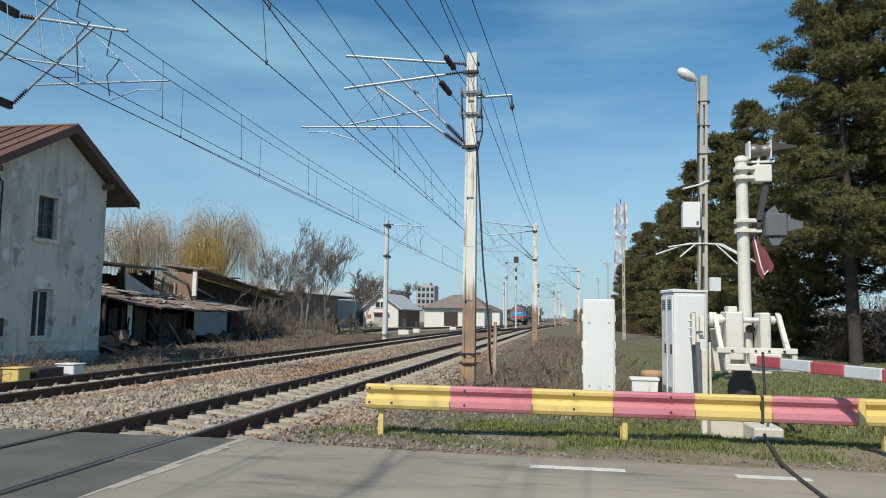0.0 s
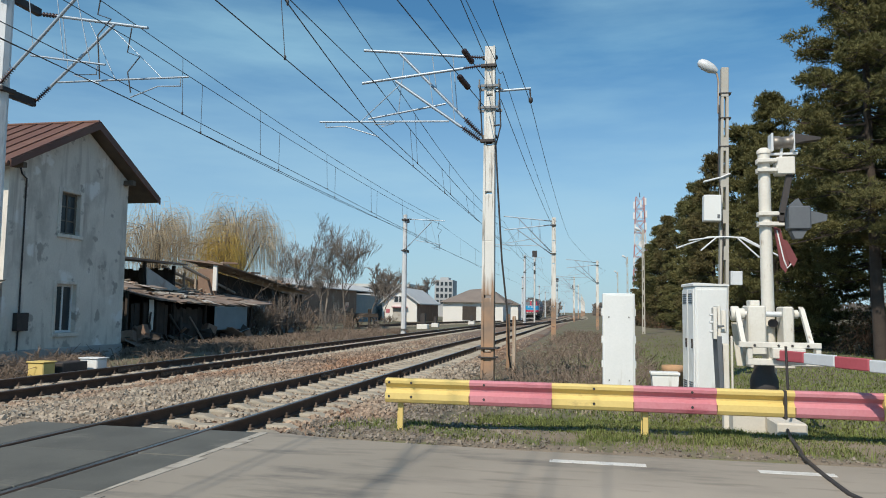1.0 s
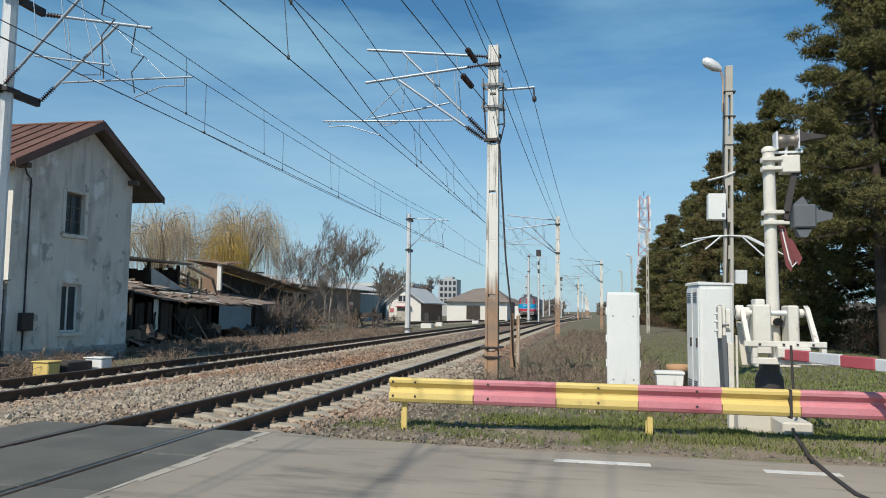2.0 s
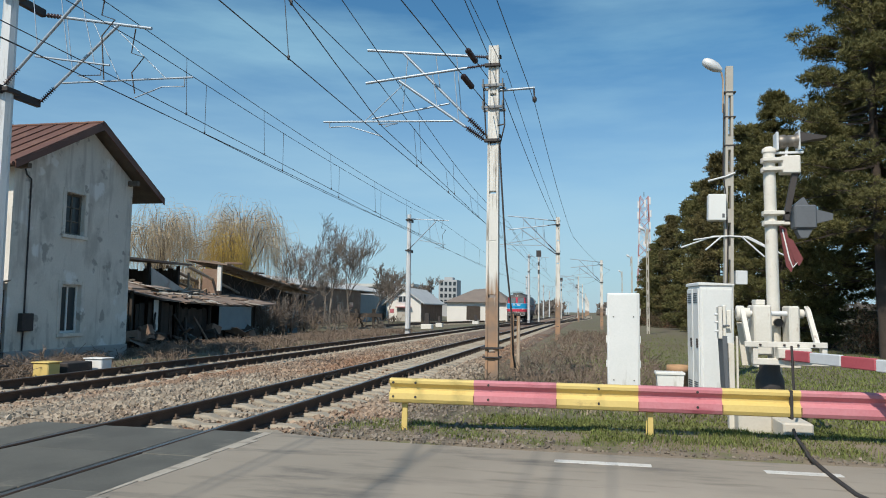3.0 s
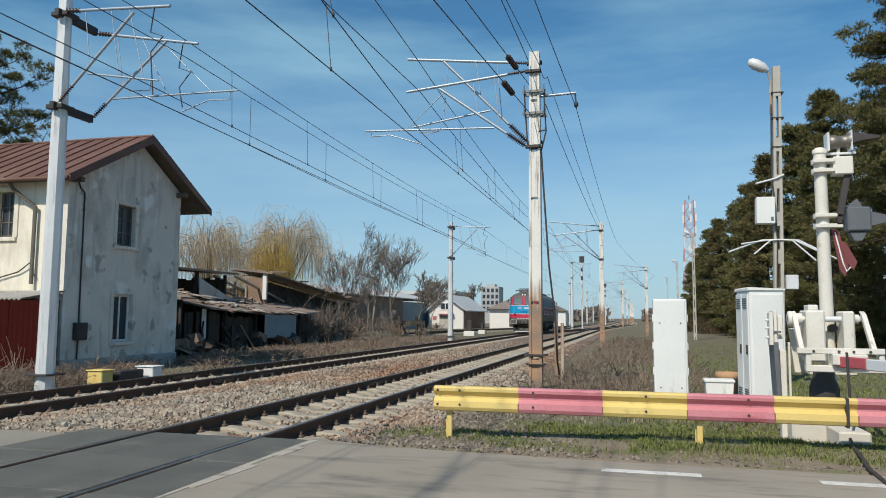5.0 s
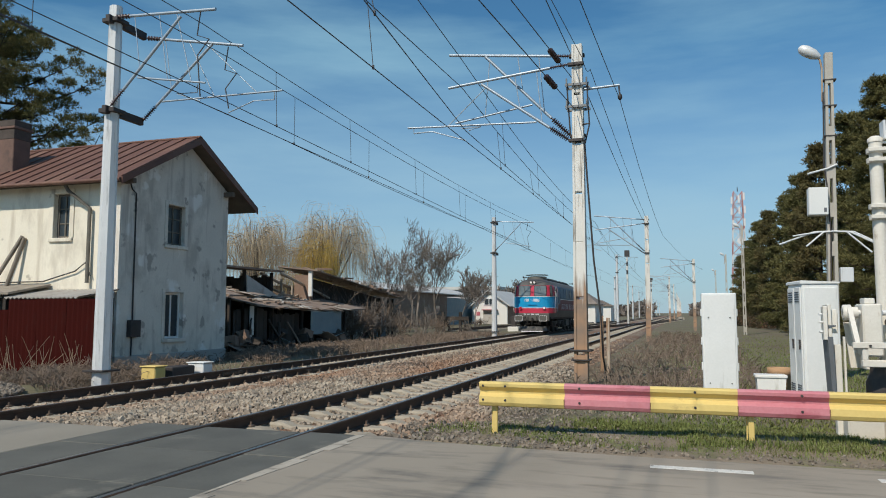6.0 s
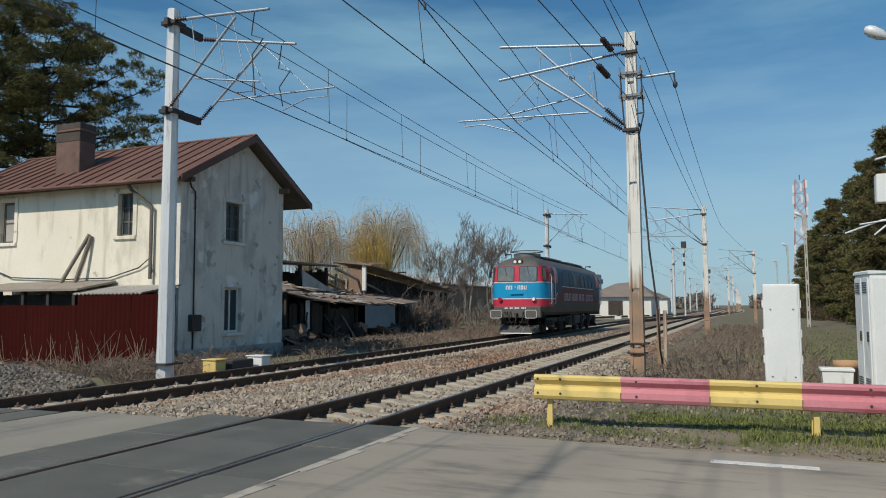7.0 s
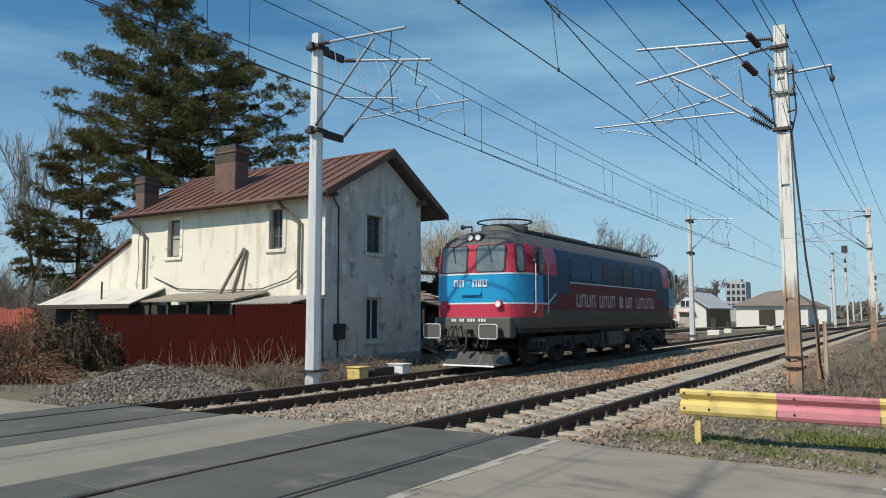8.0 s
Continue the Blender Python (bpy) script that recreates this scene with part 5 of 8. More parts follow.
bell = part("bell", MB().lathe([(-0.10, 0.05), (-0.08, 0.095), (0.02, 0.095), (0.04, 0.08), (0.14, 0.08), (0.16, 0.105), (0.18, 0.105)], (0.17, 0, 3.81), (1, 0, 0.05), 14), M_BELL, sm, "grey round bell")
part("visor", MB().prism([(0.36, 3.78), (0.37, 3.92), (0.70, 3.86), (0.69, 3.83), (0.5, 3.81)], "y", -0.08, 0.08), M_DARK, sm, "dark lamp visor")
part("bracket_plate", MB().cyl((0.2, 0, 3.6), (0.22, 0, 3.78), 0.02, n=6).box(0.345, 0.365, -0.10, 0.10, 3.68, 3.95, 0.005).box(0.06, 0.09, -0.1, 0.1, 3.68, 3.93, 0.005).box(0.05, 0.42, -0.02, 0.02, 3.64, 3.67, 0.004), M_STEEL, sm)
part("stay", MB().box(-0.04, 0.04, -0.03, 0.03, 0, 0.72, 0.006, Matrix.Translation((0.17, -0.02, 2.72)) @ Matrix.Rotation(0.2, 4, "Y")), M_DARK, sm, "dark brown stay bar")
lampbox = part("lamp_unit", MB().box(0.26, 0.54, -0.12, 0.12, 2.60, 2.92, 0.02), M_GREY_BOX, sm, "dark grey lamp housing")
for z, x in ((2.97, 0.37), (2.77, 0.54), (2.54, 0.39)):
    part("hood", MB().prism([(0, -0.10), (0.20, -0.05), (0.21, 0.03), (0, 0.09)], "y", -0.08, 0.08, Matrix.Translation((x, 0, z)) @ Matrix.Rotation(0 if x > 0.5 else -0.4, 4, "Y")) if x > 0.5 else
         MB().prism([(-0.1, 0), (0.08, 0), (0.02, 0.11)] if z > 2.7 else [(-0.1, 0.05), (0.1, 0.05), (0.04, -0.06), (-0.05, -0.06)], "y", -0.08, 0.08, Matrix.Translation((x, 0, z - (0.05 if z > 2.7 else 0)))), M_GREY_BOX, lampbox)
M_CROSS = mat("dark_faded_red", (0.20, 0.05, 0.055), (0.15, 0.04, 0.04), 0.7, s1=4, s2=30, bump=0.1)
for a, b, c, d in ((0.12, 2.66, 0.22, 2.02), (0.2, 2.5, 0.32, 2.1)):
    part("cross_arm", MB().prism([(a - 0.04, b), (a + 0.05, b - 0.05), (c + 0.05, d + 0.1), (c, d), (c - 0.06, d + 0.08)], "y", -0.02 - a * 0.1, 0.01 - a * 0.1), M_CROSS, sm, "dark red crossbuck arm seen edge-on")
part("cross_edge", MB().tube([(0.12, -0.03, 2.6), (0.2, -0.03, 2.2), (0.24, -0.03, 2.08), (0.3, -0.03, 2.15)], 0.012, 4), M_WHITE, sm)

lc = MB().tube([(2.36, 9.5, 0.1), (2.30, 9.12, 0.05), (2.24, 8.6, 0.035), (2.16, 8.09, 0.02), (2.12, 7.4, 0.015), (2.10, 6.6, 0.012), (2.3, 5.6, 0.012), (2.9, 4.0, 0.012)], 0.02, 6)
solo("black_cable", lc, M_DARK, "black cable lying across the verge and road", "cable")

# ---- lamp posts, marker posts ----
def lamp_post(x, y, top, box=False, s=1.0):
    t = thing("street_lamp", "tall slotted concrete lamp post with a single lamp head", "street lamp", pose(x, y, 0, 0, 1.2 if box else 0, 0), group="street lamps")
    mb = MB().prism([(-0.14, -0.5), (-0.055, -0.5), (-0.045, top * 0.9), (-0.105, top * 0.9)], "y", -0.1, 0.1).prism([(0.025, -0.5), (0.11, -0.5), (0.075, top * 0.9), (0.015, top * 0.9)], "y", -0.1, 0.1).box(-0.105, 0.075, -0.1, 0.1, top * 0.9, top, 0.01)
    for i in range(7):
        mb.box(-0.06, 0.03, -0.09, 0.09, top * 0.12 * i, top * 0.12 * i + 0.35)
    part("post", mb, M_CONC, t)
    arm = part("arm", MB().tube([(-0.16, 0, top - 1.2), (-0.16, 0, top - 0.35), (-0.2, 0, top - 0.15), (-0.26, 0, top - 0.05)], 0.025, 6), M_MAST_RUST, t, "rusty lamp arm")
    head = part("lamp_head", MB().lathe([(-0.05, 0.05), (0.0, 0.08), (0.12, 0.13), (0.32, 0.14), (0.44, 0.11), (0.5, 0.05)], (-0.24, 0, top - 0.06), (-0.78, 0, 0.48), 12).box(-0.56, -0.3, -0.07, 0.07, top + 0.0, top + 0.03), M_STEEL, t, "pale lamp head")
    if box:
        for z in (top - 0.7, top - 1.35, top - 2.1):
            part("dark_band", MB().box(-0.15, 0.14, -0.11, 0.11, z, z + 0.03), M_DARK, t)
        part("meter_cabinet", MB().box(-0.55, -0.12, -0.3, 0.0, 3.80, 4.47, 0.015), M_WHITE, t, "white wall box on the post")
        part("hatch", MB().box(-0.22, -0.16, -0.306, -0.3, 3.87, 3.97), M_GREY_BOX, t)
        part("camera_arm", MB().tube([(-0.55, -0.2, 4.82), (-0.1, -0.12, 4.95), (0.12, -0.12, 5.05)], 0.025, 6), M_STEEL, t)
        ar = MB()
        for k, (dx, dz) in enumerate(((-1.2, 3.1), (-0.9, 3.3), (-0.6, 3.05), (1.0, 3.05), (1.25, 2.95), (0.8, 2.9))):
            ar.tube([(0, -0.12, 3.42), (dx * 0.35, -0.14, 3.4), (dx, -0.2, dz)], 0.022, 5)
        part("cable_loop", ar, M_STEEL, t, "pale cable ends spread from the post")
        part("small_box", MB().box(0.14, 0.42, -0.12, 0.1, 2.2, 2.55, 0.01), M_STEEL, t)
        part("cable", MB().tube([(-0.16, -0.11, top - 1), (-0.17, -0.11, 5), (-0.12, -0.12, 4.6), (-0.05, -0.12, 3.4), (-0.1, -0.12, 0)], 0.018, 5), M_DARK, t)
    return t


lamp_post(3.42, 19.7, 7.85, True)
lamp_post(4.55, 61, 8.2)
lamp_post(5.2, 96, 8.6)
lamp_post(5.6, 135, 8.8)
mp_ = thing("marker_post", "pair of rusty iron marker posts beside the mast", "marker post", pose(-1.82, 18.3, 0))
for dx, h in ((-0.075, 1.38), (0.075, 1.33)):
    part("post", MB().box(dx - 0.04, dx + 0.04, -0.04, 0.04, -0.6, h, 0.008), M_MAST_RUST, mp_)
part("tie", MB().box(-0.1, 0.1, -0.03, 0.03, 0.35, 0.4, 0.004).box(-0.1, 0.1, -0.03, 0.03, -0.1, -0.05, 0.004), M_MAST_RUST, mp_)

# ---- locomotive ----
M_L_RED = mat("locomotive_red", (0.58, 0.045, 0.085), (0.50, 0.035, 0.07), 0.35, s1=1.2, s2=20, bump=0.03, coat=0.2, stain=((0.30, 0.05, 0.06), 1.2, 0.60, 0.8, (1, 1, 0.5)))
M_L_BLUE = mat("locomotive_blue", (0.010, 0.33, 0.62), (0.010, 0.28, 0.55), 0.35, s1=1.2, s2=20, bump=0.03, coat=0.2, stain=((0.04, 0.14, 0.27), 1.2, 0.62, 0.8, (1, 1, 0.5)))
# Body side blue and red: cab paints darkened, so the side's shade is in the colour.
M_L_SIDE = mat("shaded_side_blue", (0.010, 0.062, 0.135), (0.009, 0.046, 0.10), 0.5, s1=1, s2=20, bump=0.03, stain=((0.02, 0.03, 0.045), 0.9, 0.52, 0.7, (1, 0.6, 1)))
M_L_SIDERED = mat("shaded_side_red", (0.16, 0.012, 0.022), (0.115, 0.010, 0.018), 0.55, s1=1, s2=20, bump=0.03, stain=((0.06, 0.015, 0.018), 0.9, 0.54, 0.72, (1, 0.6, 1)))
M_L_GREY = mat("locomotive_grey", (0.115, 0.113, 0.100), (0.080, 0.078, 0.068), 0.65, s1=1, s2=20, bump=0.08, stain=((0.07, 0.06, 0.05), 1.2, 0.55, 0.75, (1, 1, 1)))
M_L_ROOF = mat("sooty_locomotive_roof", (0.12, 0.115, 0.11), (0.075, 0.07, 0.065), 0.6, s1=1, s2=20, bump=0.08, stain=((0.09, 0.08, 0.07), 1.0, 0.55, 0.75, (1, 0.5, 1)))
M_L_WHITE = mat("white_stripe", (0.78, 0.78, 0.80), (0.68, 0.68, 0.70), 0.5, s1=2, s2=20, bump=0.0)
M_L_LETTER = mat("faded_lettering", (0.54, 0.50, 0.51), (0.42, 0.36, 0.37), 0.6, s1=2, s2=20, bump=0.0)
M_L_BLACK = mat("greasy_black", (0.028, 0.026, 0.025), (0.05, 0.045, 0.04), 0.7, s1=3, s2=30, bump=0.3)
M_L_PLOUGH = mat("scraped_plough", (0.085, 0.082, 0.078), (0.05, 0.048, 0.046), 0.8, s1=2, s2=25, bump=0.2, stain=((0.16, 0.15, 0.14), 2.6, 0.55, 0.65, (1, 1, 1)))
M_L_GLASS = mat("cab_glass", (0.20, 0.23, 0.23), (0.10, 0.12, 0.125), 0.05, s1=1, s2=4, bump=0.0, spec=0.9)
M_L_DARKGLASS = mat("dusty_side_glass", (0.015, 0.03, 0.05), (0.02, 0.035, 0.055), 0.35, s1=1, s2=4, bump=0.0, spec=0.25)
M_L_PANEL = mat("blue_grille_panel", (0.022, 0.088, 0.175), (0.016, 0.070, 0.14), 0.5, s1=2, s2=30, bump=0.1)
M_LAMP = mat("headlamp_glass", (0.85, 0.86, 0.84), (0.75, 0.76, 0.74), 0.15, bump=0.0)
M_LAMP_RED = mat("tail_lamp_red", (0.45, 0.03, 0.05), (0.36, 0.02, 0.04), 0.25, bump=0.0)

LEN = 15.4
Z_LEVELS = [1.12, 1.42, 1.62, 1.80, 2.10, 2.46, 2.62, 2.95, 3.20, 3.42, 3.58, 3.72, 3.84, 3.93, 3.99]
HALF = [1.40, 1.48, 1.50, 1.50, 1.50, 1.50, 1.50, 1.49, 1.46, 1.38, 1.25, 1.06, 0.80, 0.48, 0.16]
RAKE = [0.0, 0.0, 0.0, 0.0, 0.0, 0.0, 0.0, 0.03, 0.06, 0.10, 0.20, 0.40, 0.66, 1.02, 1.50]
Y_SIDE = [1.05, 1.4, 2.0, 2.35, 3.3, 4.5, 6.0, 7.7]


def plan_half(hw, rk):
    """Half outline of one level, from the nose to the middle: x, y."""
    c = min(1.0, hw / 1.5)
    pts = [(0.0, -0.03), (0.55 * c, -0.015), (1.02 * c, 0.03), (1.20 * c, 0.16), (1.40 * c, 0.48), (1.48 * c, 0.72)]
    return [(x, y + rk) for x, y in pts] + [(hw, max(y, 0.8 + rk)) for y in Y_SIDE]


def level_ring(hw, rk, grow=0.0):
    h = plan_half(hw, rk)
    right = [(x + grow * (1 if x > 0 else 0), y - grow * (1 if y < 0.7 else 0)) for x, y in h]
    front_r = right
    back_r = [(x, LEN - y) for x, y in right[:-1]][::-1]
    left = [(-x, y) for x, y in (front_r + back_r)][::-1]
    return front_r + back_r + left[1:-1]


RINGS = [level_ring(w, r) for w, r in zip(HALF, RAKE)]


def band(where, keep):
    """Faces of the body between levels for which keep(y, z) holds, as one shell."""
    mb = MB()
    n = len(RINGS[0])
    for i in range(len(Z_LEVELS) - 1):
        for j in range(n):
            k = (j + 1) % n
            q = [(*RINGS[i][j], Z_LEVELS[i]), (*RINGS[i][k], Z_LEVELS[i]), (*RINGS[i + 1][k], Z_LEVELS[i + 1]), (*RINGS[i + 1][j], Z_LEVELS[i + 1])]
            cy, cx = sum(p[1] for p in q) / 4, sum(p[0] for p in q) / 4
            if (where == "front" and cy > LEN / 2) or (where == "rear" and cy < LEN / 2) or (where == "left" and cx > 0) or (where == "right" and cx < 0):
                continue
            if keep(min(cy, LEN - cy), (Z_LEVELS[i] + Z_LEVELS[i + 1]) / 2):
                mb.add(q, [(0, 1, 2, 3)], True)
    return mb


def shell(name, mb, material, parent, label=""):
    me = mb.mesh(name)
    b = bmesh.new()
    b.from_mesh(me)
    bmesh.ops.remove_doubles(b, verts=b.verts, dist=0.0005)
    bmesh.ops.recalc_face_normals(b, faces=b.faces)
    b.to_mesh(me)
    b.free()
    for p in me.polygons:
        p.use_smooth = True
    return part(name, me, material, parent, label)


loco = thing("locomotive", "red and blue diesel locomotive with grey roof on the track", "locomotive")
CAB = 1.4
body = shell("underframe_skirt", band("", lambda y, z: z < 1.45), M_L_GREY, loco, "dark grey lower skirt")
for w in ("front", "rear"):
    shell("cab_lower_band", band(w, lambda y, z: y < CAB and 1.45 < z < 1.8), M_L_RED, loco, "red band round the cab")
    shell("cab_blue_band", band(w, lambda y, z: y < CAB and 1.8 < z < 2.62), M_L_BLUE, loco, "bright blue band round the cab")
    shell("cab_upper", band(w, lambda y, z: y < 2.3 and 2.62 < z < 3.50), M_L_RED, loco, "red cab with windscreens")


def red_gap(y, z):
    """Where the blue of the upper side reaches down beside the cab."""
    return (CAB < y < 2.35 and 1.8 < z < 2.46) or (CAB < y < 3.3 and 2.1 < z < 2.46)


# The body sides take the darkened paints that carry their shade.
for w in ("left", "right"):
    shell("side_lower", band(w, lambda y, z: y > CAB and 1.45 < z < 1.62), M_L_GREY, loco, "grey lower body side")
    shell("side_red_band", band(w, lambda y, z: y > CAB and 1.62 < z < 2.46 and not red_gap(y, z)), M_L_SIDERED, loco, "red body side band, shade put into its colour")
    shell("side_blue_band", band(w, lambda y, z: (y > CAB and 2.46 < z < 2.62) or red_gap(y, z) or (y > 2.3 and 2.62 < z < 3.50)), M_L_SIDE, loco, "blue upper body side, shade put into its colour")
top_ring = RINGS[-1]
shell("roof", band("", lambda y, z: z > 3.46).add([(*p, Z_LEVELS[-1]) for p in top_ring], [tuple(range(len(top_ring)))], False), M_L_ROOF, loco, "sooty grey rounded roof")
part("underframe", MB().box(-1.3, 1.3, 0.3, LEN - 0.3, 0.98, 1.16, 0.02), M_L_BLACK, loco)


def stripe_band(z, h, keep):
    mb = MB()
    i = max(k for k in range(len(Z_LEVELS)) if Z_LEVELS[k] <= z + 1e-6)
    f = (z - Z_LEVELS[i]) / (Z_LEVELS[i + 1] - Z_LEVELS[i])
    ring = level_ring(HALF[i] + (HALF[i + 1] - HALF[i]) * f, RAKE[i] + (RAKE[i + 1] - RAKE[i]) * f, 0.006)
    n = len(ring)
    for j in range(n):
        k = (j + 1) % n
        cy = (ring[j][1] + ring[k][1]) / 2
        if keep((ring[j][0] + ring[k][0]) / 2, cy):
            mb.add([(*ring[j], z - h / 2), (*ring[k], z - h / 2), (*ring[k], z + h / 2), (*ring[j], z + h / 2)], [(0, 1, 2, 3)], True)
    return mb


for end in (0, 1):
    for z in (1.80, 2.61):
        part("stripe", stripe_band(z, 0.045, lambda x, y: (y if end == 0 else LEN - y) < CAB), M_L_WHITE, loco, "white stripe")
for s in (-1, 1):
    part("stripe", stripe_band(2.46, 0.035, lambda x, y: 3.3 < y < LEN - 3.3 and x * s > 0), M_L_WHITE, loco, "white stripe")
for s in (-1, 1):
    part("stripe", MB().prism([(CAB, 1.775), (CAB, 1.825), (CAB + 0.30, 1.825), (CAB + 0.85, 2.12), (CAB + 0.88, 2.08), (CAB + 0.32, 1.775)], "x", s * 1.506 - 0.003, s * 1.506 + 0.003), M_L_WHITE, loco, "white slanting stripe")


def rounded(w, h, r=0.09, n=4):
    pts = []
    for cx, cz, a0 in ((w / 2 - r, h / 2 - r, 0), (-w / 2 + r, h / 2 - r, 90), (-w / 2 + r, -h / 2 + r, 180), (w / 2 - r, -h / 2 + r, 270)):
        for i in range(n + 1):
            a = radians(a0 + 90 * i / n)
            pts.append((cx + r * math.cos(a), cz + r * math.sin(a)))
    return pts


def loco_window(name, w, h, m, frame_mat=M_L_BLACK, glass=M_L_GLASS):
    """A rounded window lying on the plane m (outward is -y)."""
    fr = part(name, MB().prism(rounded(w, h, 0.1), "y", -0.02, 0.02, m), frame_mat, loco)
    part("pane", MB().prism(rounded(w - 0.07, h - 0.07, 0.07), "y", -0.026, -0.021, m), glass, fr)
    return fr


for end in (0, 1):
    flip = Matrix.Identity(4) if end == 0 else Matrix.Translation((0, LEN, 0)) @ Matrix.Rotation(math.pi, 4, "Z")
    for s in (-1, 1):
        m = flip @ Matrix.Translation((s * 0.575, 0.045, 3.02)) @ Matrix.Rotation(s * 0.055, 4, "Z") @ Matrix.Rotation(-0.115, 4, "X")
        w = loco_window("windscreen", 0.90, 0.78, m)
        part("wiper", MB().tube([m @ Vector((-0.06, -0.04, 0.37)), m @ Vector((0.06, -0.045, -0.1))], 0.012, 5), M_L_BLACK, w)
        m = flip @ Matrix.Translation((s * 1.305, 0.35, 3.02)) @ Matrix.Rotation(s * 1.02, 4, "Z") @ Matrix.Rotation(-0.09, 4, "X")
        loco_window("corner_window", 0.27, 0.78, m)
        m = flip @ Matrix.Translation((s * 1.492, 1.22, 2.98)) @ Matrix.Rotation(s * math.pi / 2, 4, "Z") @ Matrix.Rotation(-0.1, 4, "X")
        loco_window("door_window", 0.34, 0.78, m)
        part("door_gap", MB().box(-0.012, 0.012, -0.004, 0.004, 0, 1.9, m=flip @ Matrix.Translation((s * 1.502, 0.86, 1.5)) @ Matrix.Rotation(math.pi / 2, 4, "Z")), M_L_BLACK, loco)
        for yy in (0.8, 1.62):
            part("grab_rail", MB().tube([flip @ Vector((s * 1.5, yy, 1.55)), flip @ Vector((s * 1.56, yy, 1.6)), flip @ Vector((s * 1.56, yy, 2.95)), flip @ Vector((s * 1.49, yy, 3.0))], 0.016, 5), M_L_WHITE, loco, "pale grab rail")
        # lower lamps, buffers, hoses, steps
        l = part("lower_lamp", MB().cyl(flip @ Vector((s * 0.86, -0.1, 1.78)), flip @ Vector((s * 0.86, 0.05, 1.78)), 0.105, n=14), M_L_RED, loco, "red ringed lamp")
        part("lens", MB().cyl(flip @ Vector((s * 0.86, -0.11, 1.78)), flip @ Vector((s * 0.86, -0.1, 1.78)), 0.08, n=14), M_LAMP if s > 0 else M_LAMP_RED, l)
        bf = part("buffer", MB().cyl(flip @ Vector((s * 0.875, -0.62, 1.05)), flip @ Vector((s * 0.875, 0.1, 1.05)), 0.11, n=12), M_L_BLACK, loco)
        part("buffer_head", MB().prism(rounded(0.54, 0.38, 0.06), "y", -0.67, -0.62, flip @ Matrix.Translation((s * 0.875, 0, 1.05))), M_L_GREY, bf, "oblong grey buffer head")
        e = MB()
        ro = rounded(0.54, 0.38, 0.06)
        e.tube([flip @ Vector((s * 0.875 + x, -0.675, 1.05 + z)) for x, z in ro + ro[:1]], 0.016, 4)
        part("buffer_edge", e, M_L_WHITE, bf, "white painted buffer edge")
        for k, hx in enumerate((0.32, 0.5, 0.62)):
            part("hose", MB().tube([flip @ Vector((s * hx, -0.05, 1.18)), flip @ Vector((s * hx, -0.22, 1.1)), flip @ Vector((s * (hx + 0.03), -0.27, 0.85)), flip @ Vector((s * (hx - 0.05), -0.22, 0.6)), flip @ Vector((s * (hx - 0.16), -0.16, 0.68))], 0.028, 6), M_L_BLACK, loco)
        part("cab_step", MB().box(-0.2, 0.2, -0.12, 0.12, 0.42, 0.46, m=flip @ Matrix.Translation((s * 1.38, 1.2, 0))).box(-0.2, 0.2, -0.12, 0.12, 0.76, 0.8, m=flip @ Matrix.Translation((s * 1.38, 1.2, 0))), M_L_GREY, loco)
        part("mirror", MB().box(-0.03, 0.03, -0.1, 0.1, -0.16, 0.16, 0.01, flip @ Matrix.Translation((s * 1.62, 0.75, 3.05))).cyl(flip @ Vector((s * 1.47, 0.75, 3.1)), flip @ Vector((s * 1.6, 0.75, 3.1)), 0.012, n=5), M_L_BLACK, loco)
    for s in (-1, 1):
        l = part("headlamp", MB().cyl(flip @ Vector((s * 0.125, 0.13, 3.64)), flip @ Vector((s * 0.125, 0.48, 3.64)), 0.125, n=16), M_L_BLACK, loco, "black ringed headlamp")
        part("lens", MB().cyl(flip @ Vector((s * 0.125, 0.118, 3.64)), flip @ Vector((s * 0.125, 0.13, 3.64)), 0.082, n=16), M_LAMP, l)
    part("coupling", MB().box(-0.06, 0.06, -0.35, 0.1, 0.98, 1.1, 0.02, flip).tube([flip @ Vector(p) for p in ((0, -0.3, 1.02), (0.04, -0.36, 0.85), (0, -0.34, 0.62), (-0.05, -0.3, 0.5), (0, -0.26, 0.62))], 0.035, 6), M_L_BLACK, loco)
    part("buffer_beam", MB().box(-1.2, 1.2, -0.05, 0.3, 0.86, 1.42, 0.03, flip), M_L_GREY, loco, "dark grey buffer beam")
    pv = [(-0.95, 0.28, 0.48), (0.95, 0.28, 0.48), (1.1, 0.25, 0.16), (-1.1, 0.25, 0.16), (-0.62, -0.06, 0.48), (0.62, -0.06, 0.48), (0.8, -0.24, 0.12), (-0.8, -0.24, 0.12)]
    part("plough", MB().add([flip @ Vector(p) for p in pv], [(4, 5, 6, 7), (5, 1, 2, 6), (0, 4, 7, 3), (0, 1, 5, 4), (3, 7, 6, 2), (0, 3, 2, 1)]), M_L_PLOUGH, loco, "scraped grey track plough")
    part("plough_edge", MB().add([flip @ Vector(p) for p in ((-0.8, -0.26, 0.10), (0.8, -0.26, 0.10), (0.8, -0.25, 0.14), (-0.8, -0.25, 0.14), (-0.8, -0.21, 0.09), (0.8, -0.21, 0.09))], [(0, 1, 2, 3), (0, 4, 5, 1)]), M_L_WHITE, loco, "white painted plough edge")
    part("horn", MB().lathe([(0, 0.03), (0.22, 0.035), (0.34, 0.08)], flip @ Vector((-0.55, 0.95, 4.06)), flip.to_3x3() @ Vector((-1, 0, 0)), 10).cyl(flip @ Vector((-0.55, 0.95, 3.86)), flip @ Vector((-0.55, 0.95, 4.06)), 0.02, n=6), M_L_BLACK, loco)
    # raised writing plates, kept as plain bars
    txt = part("front_lettering", MB(), None, loco)
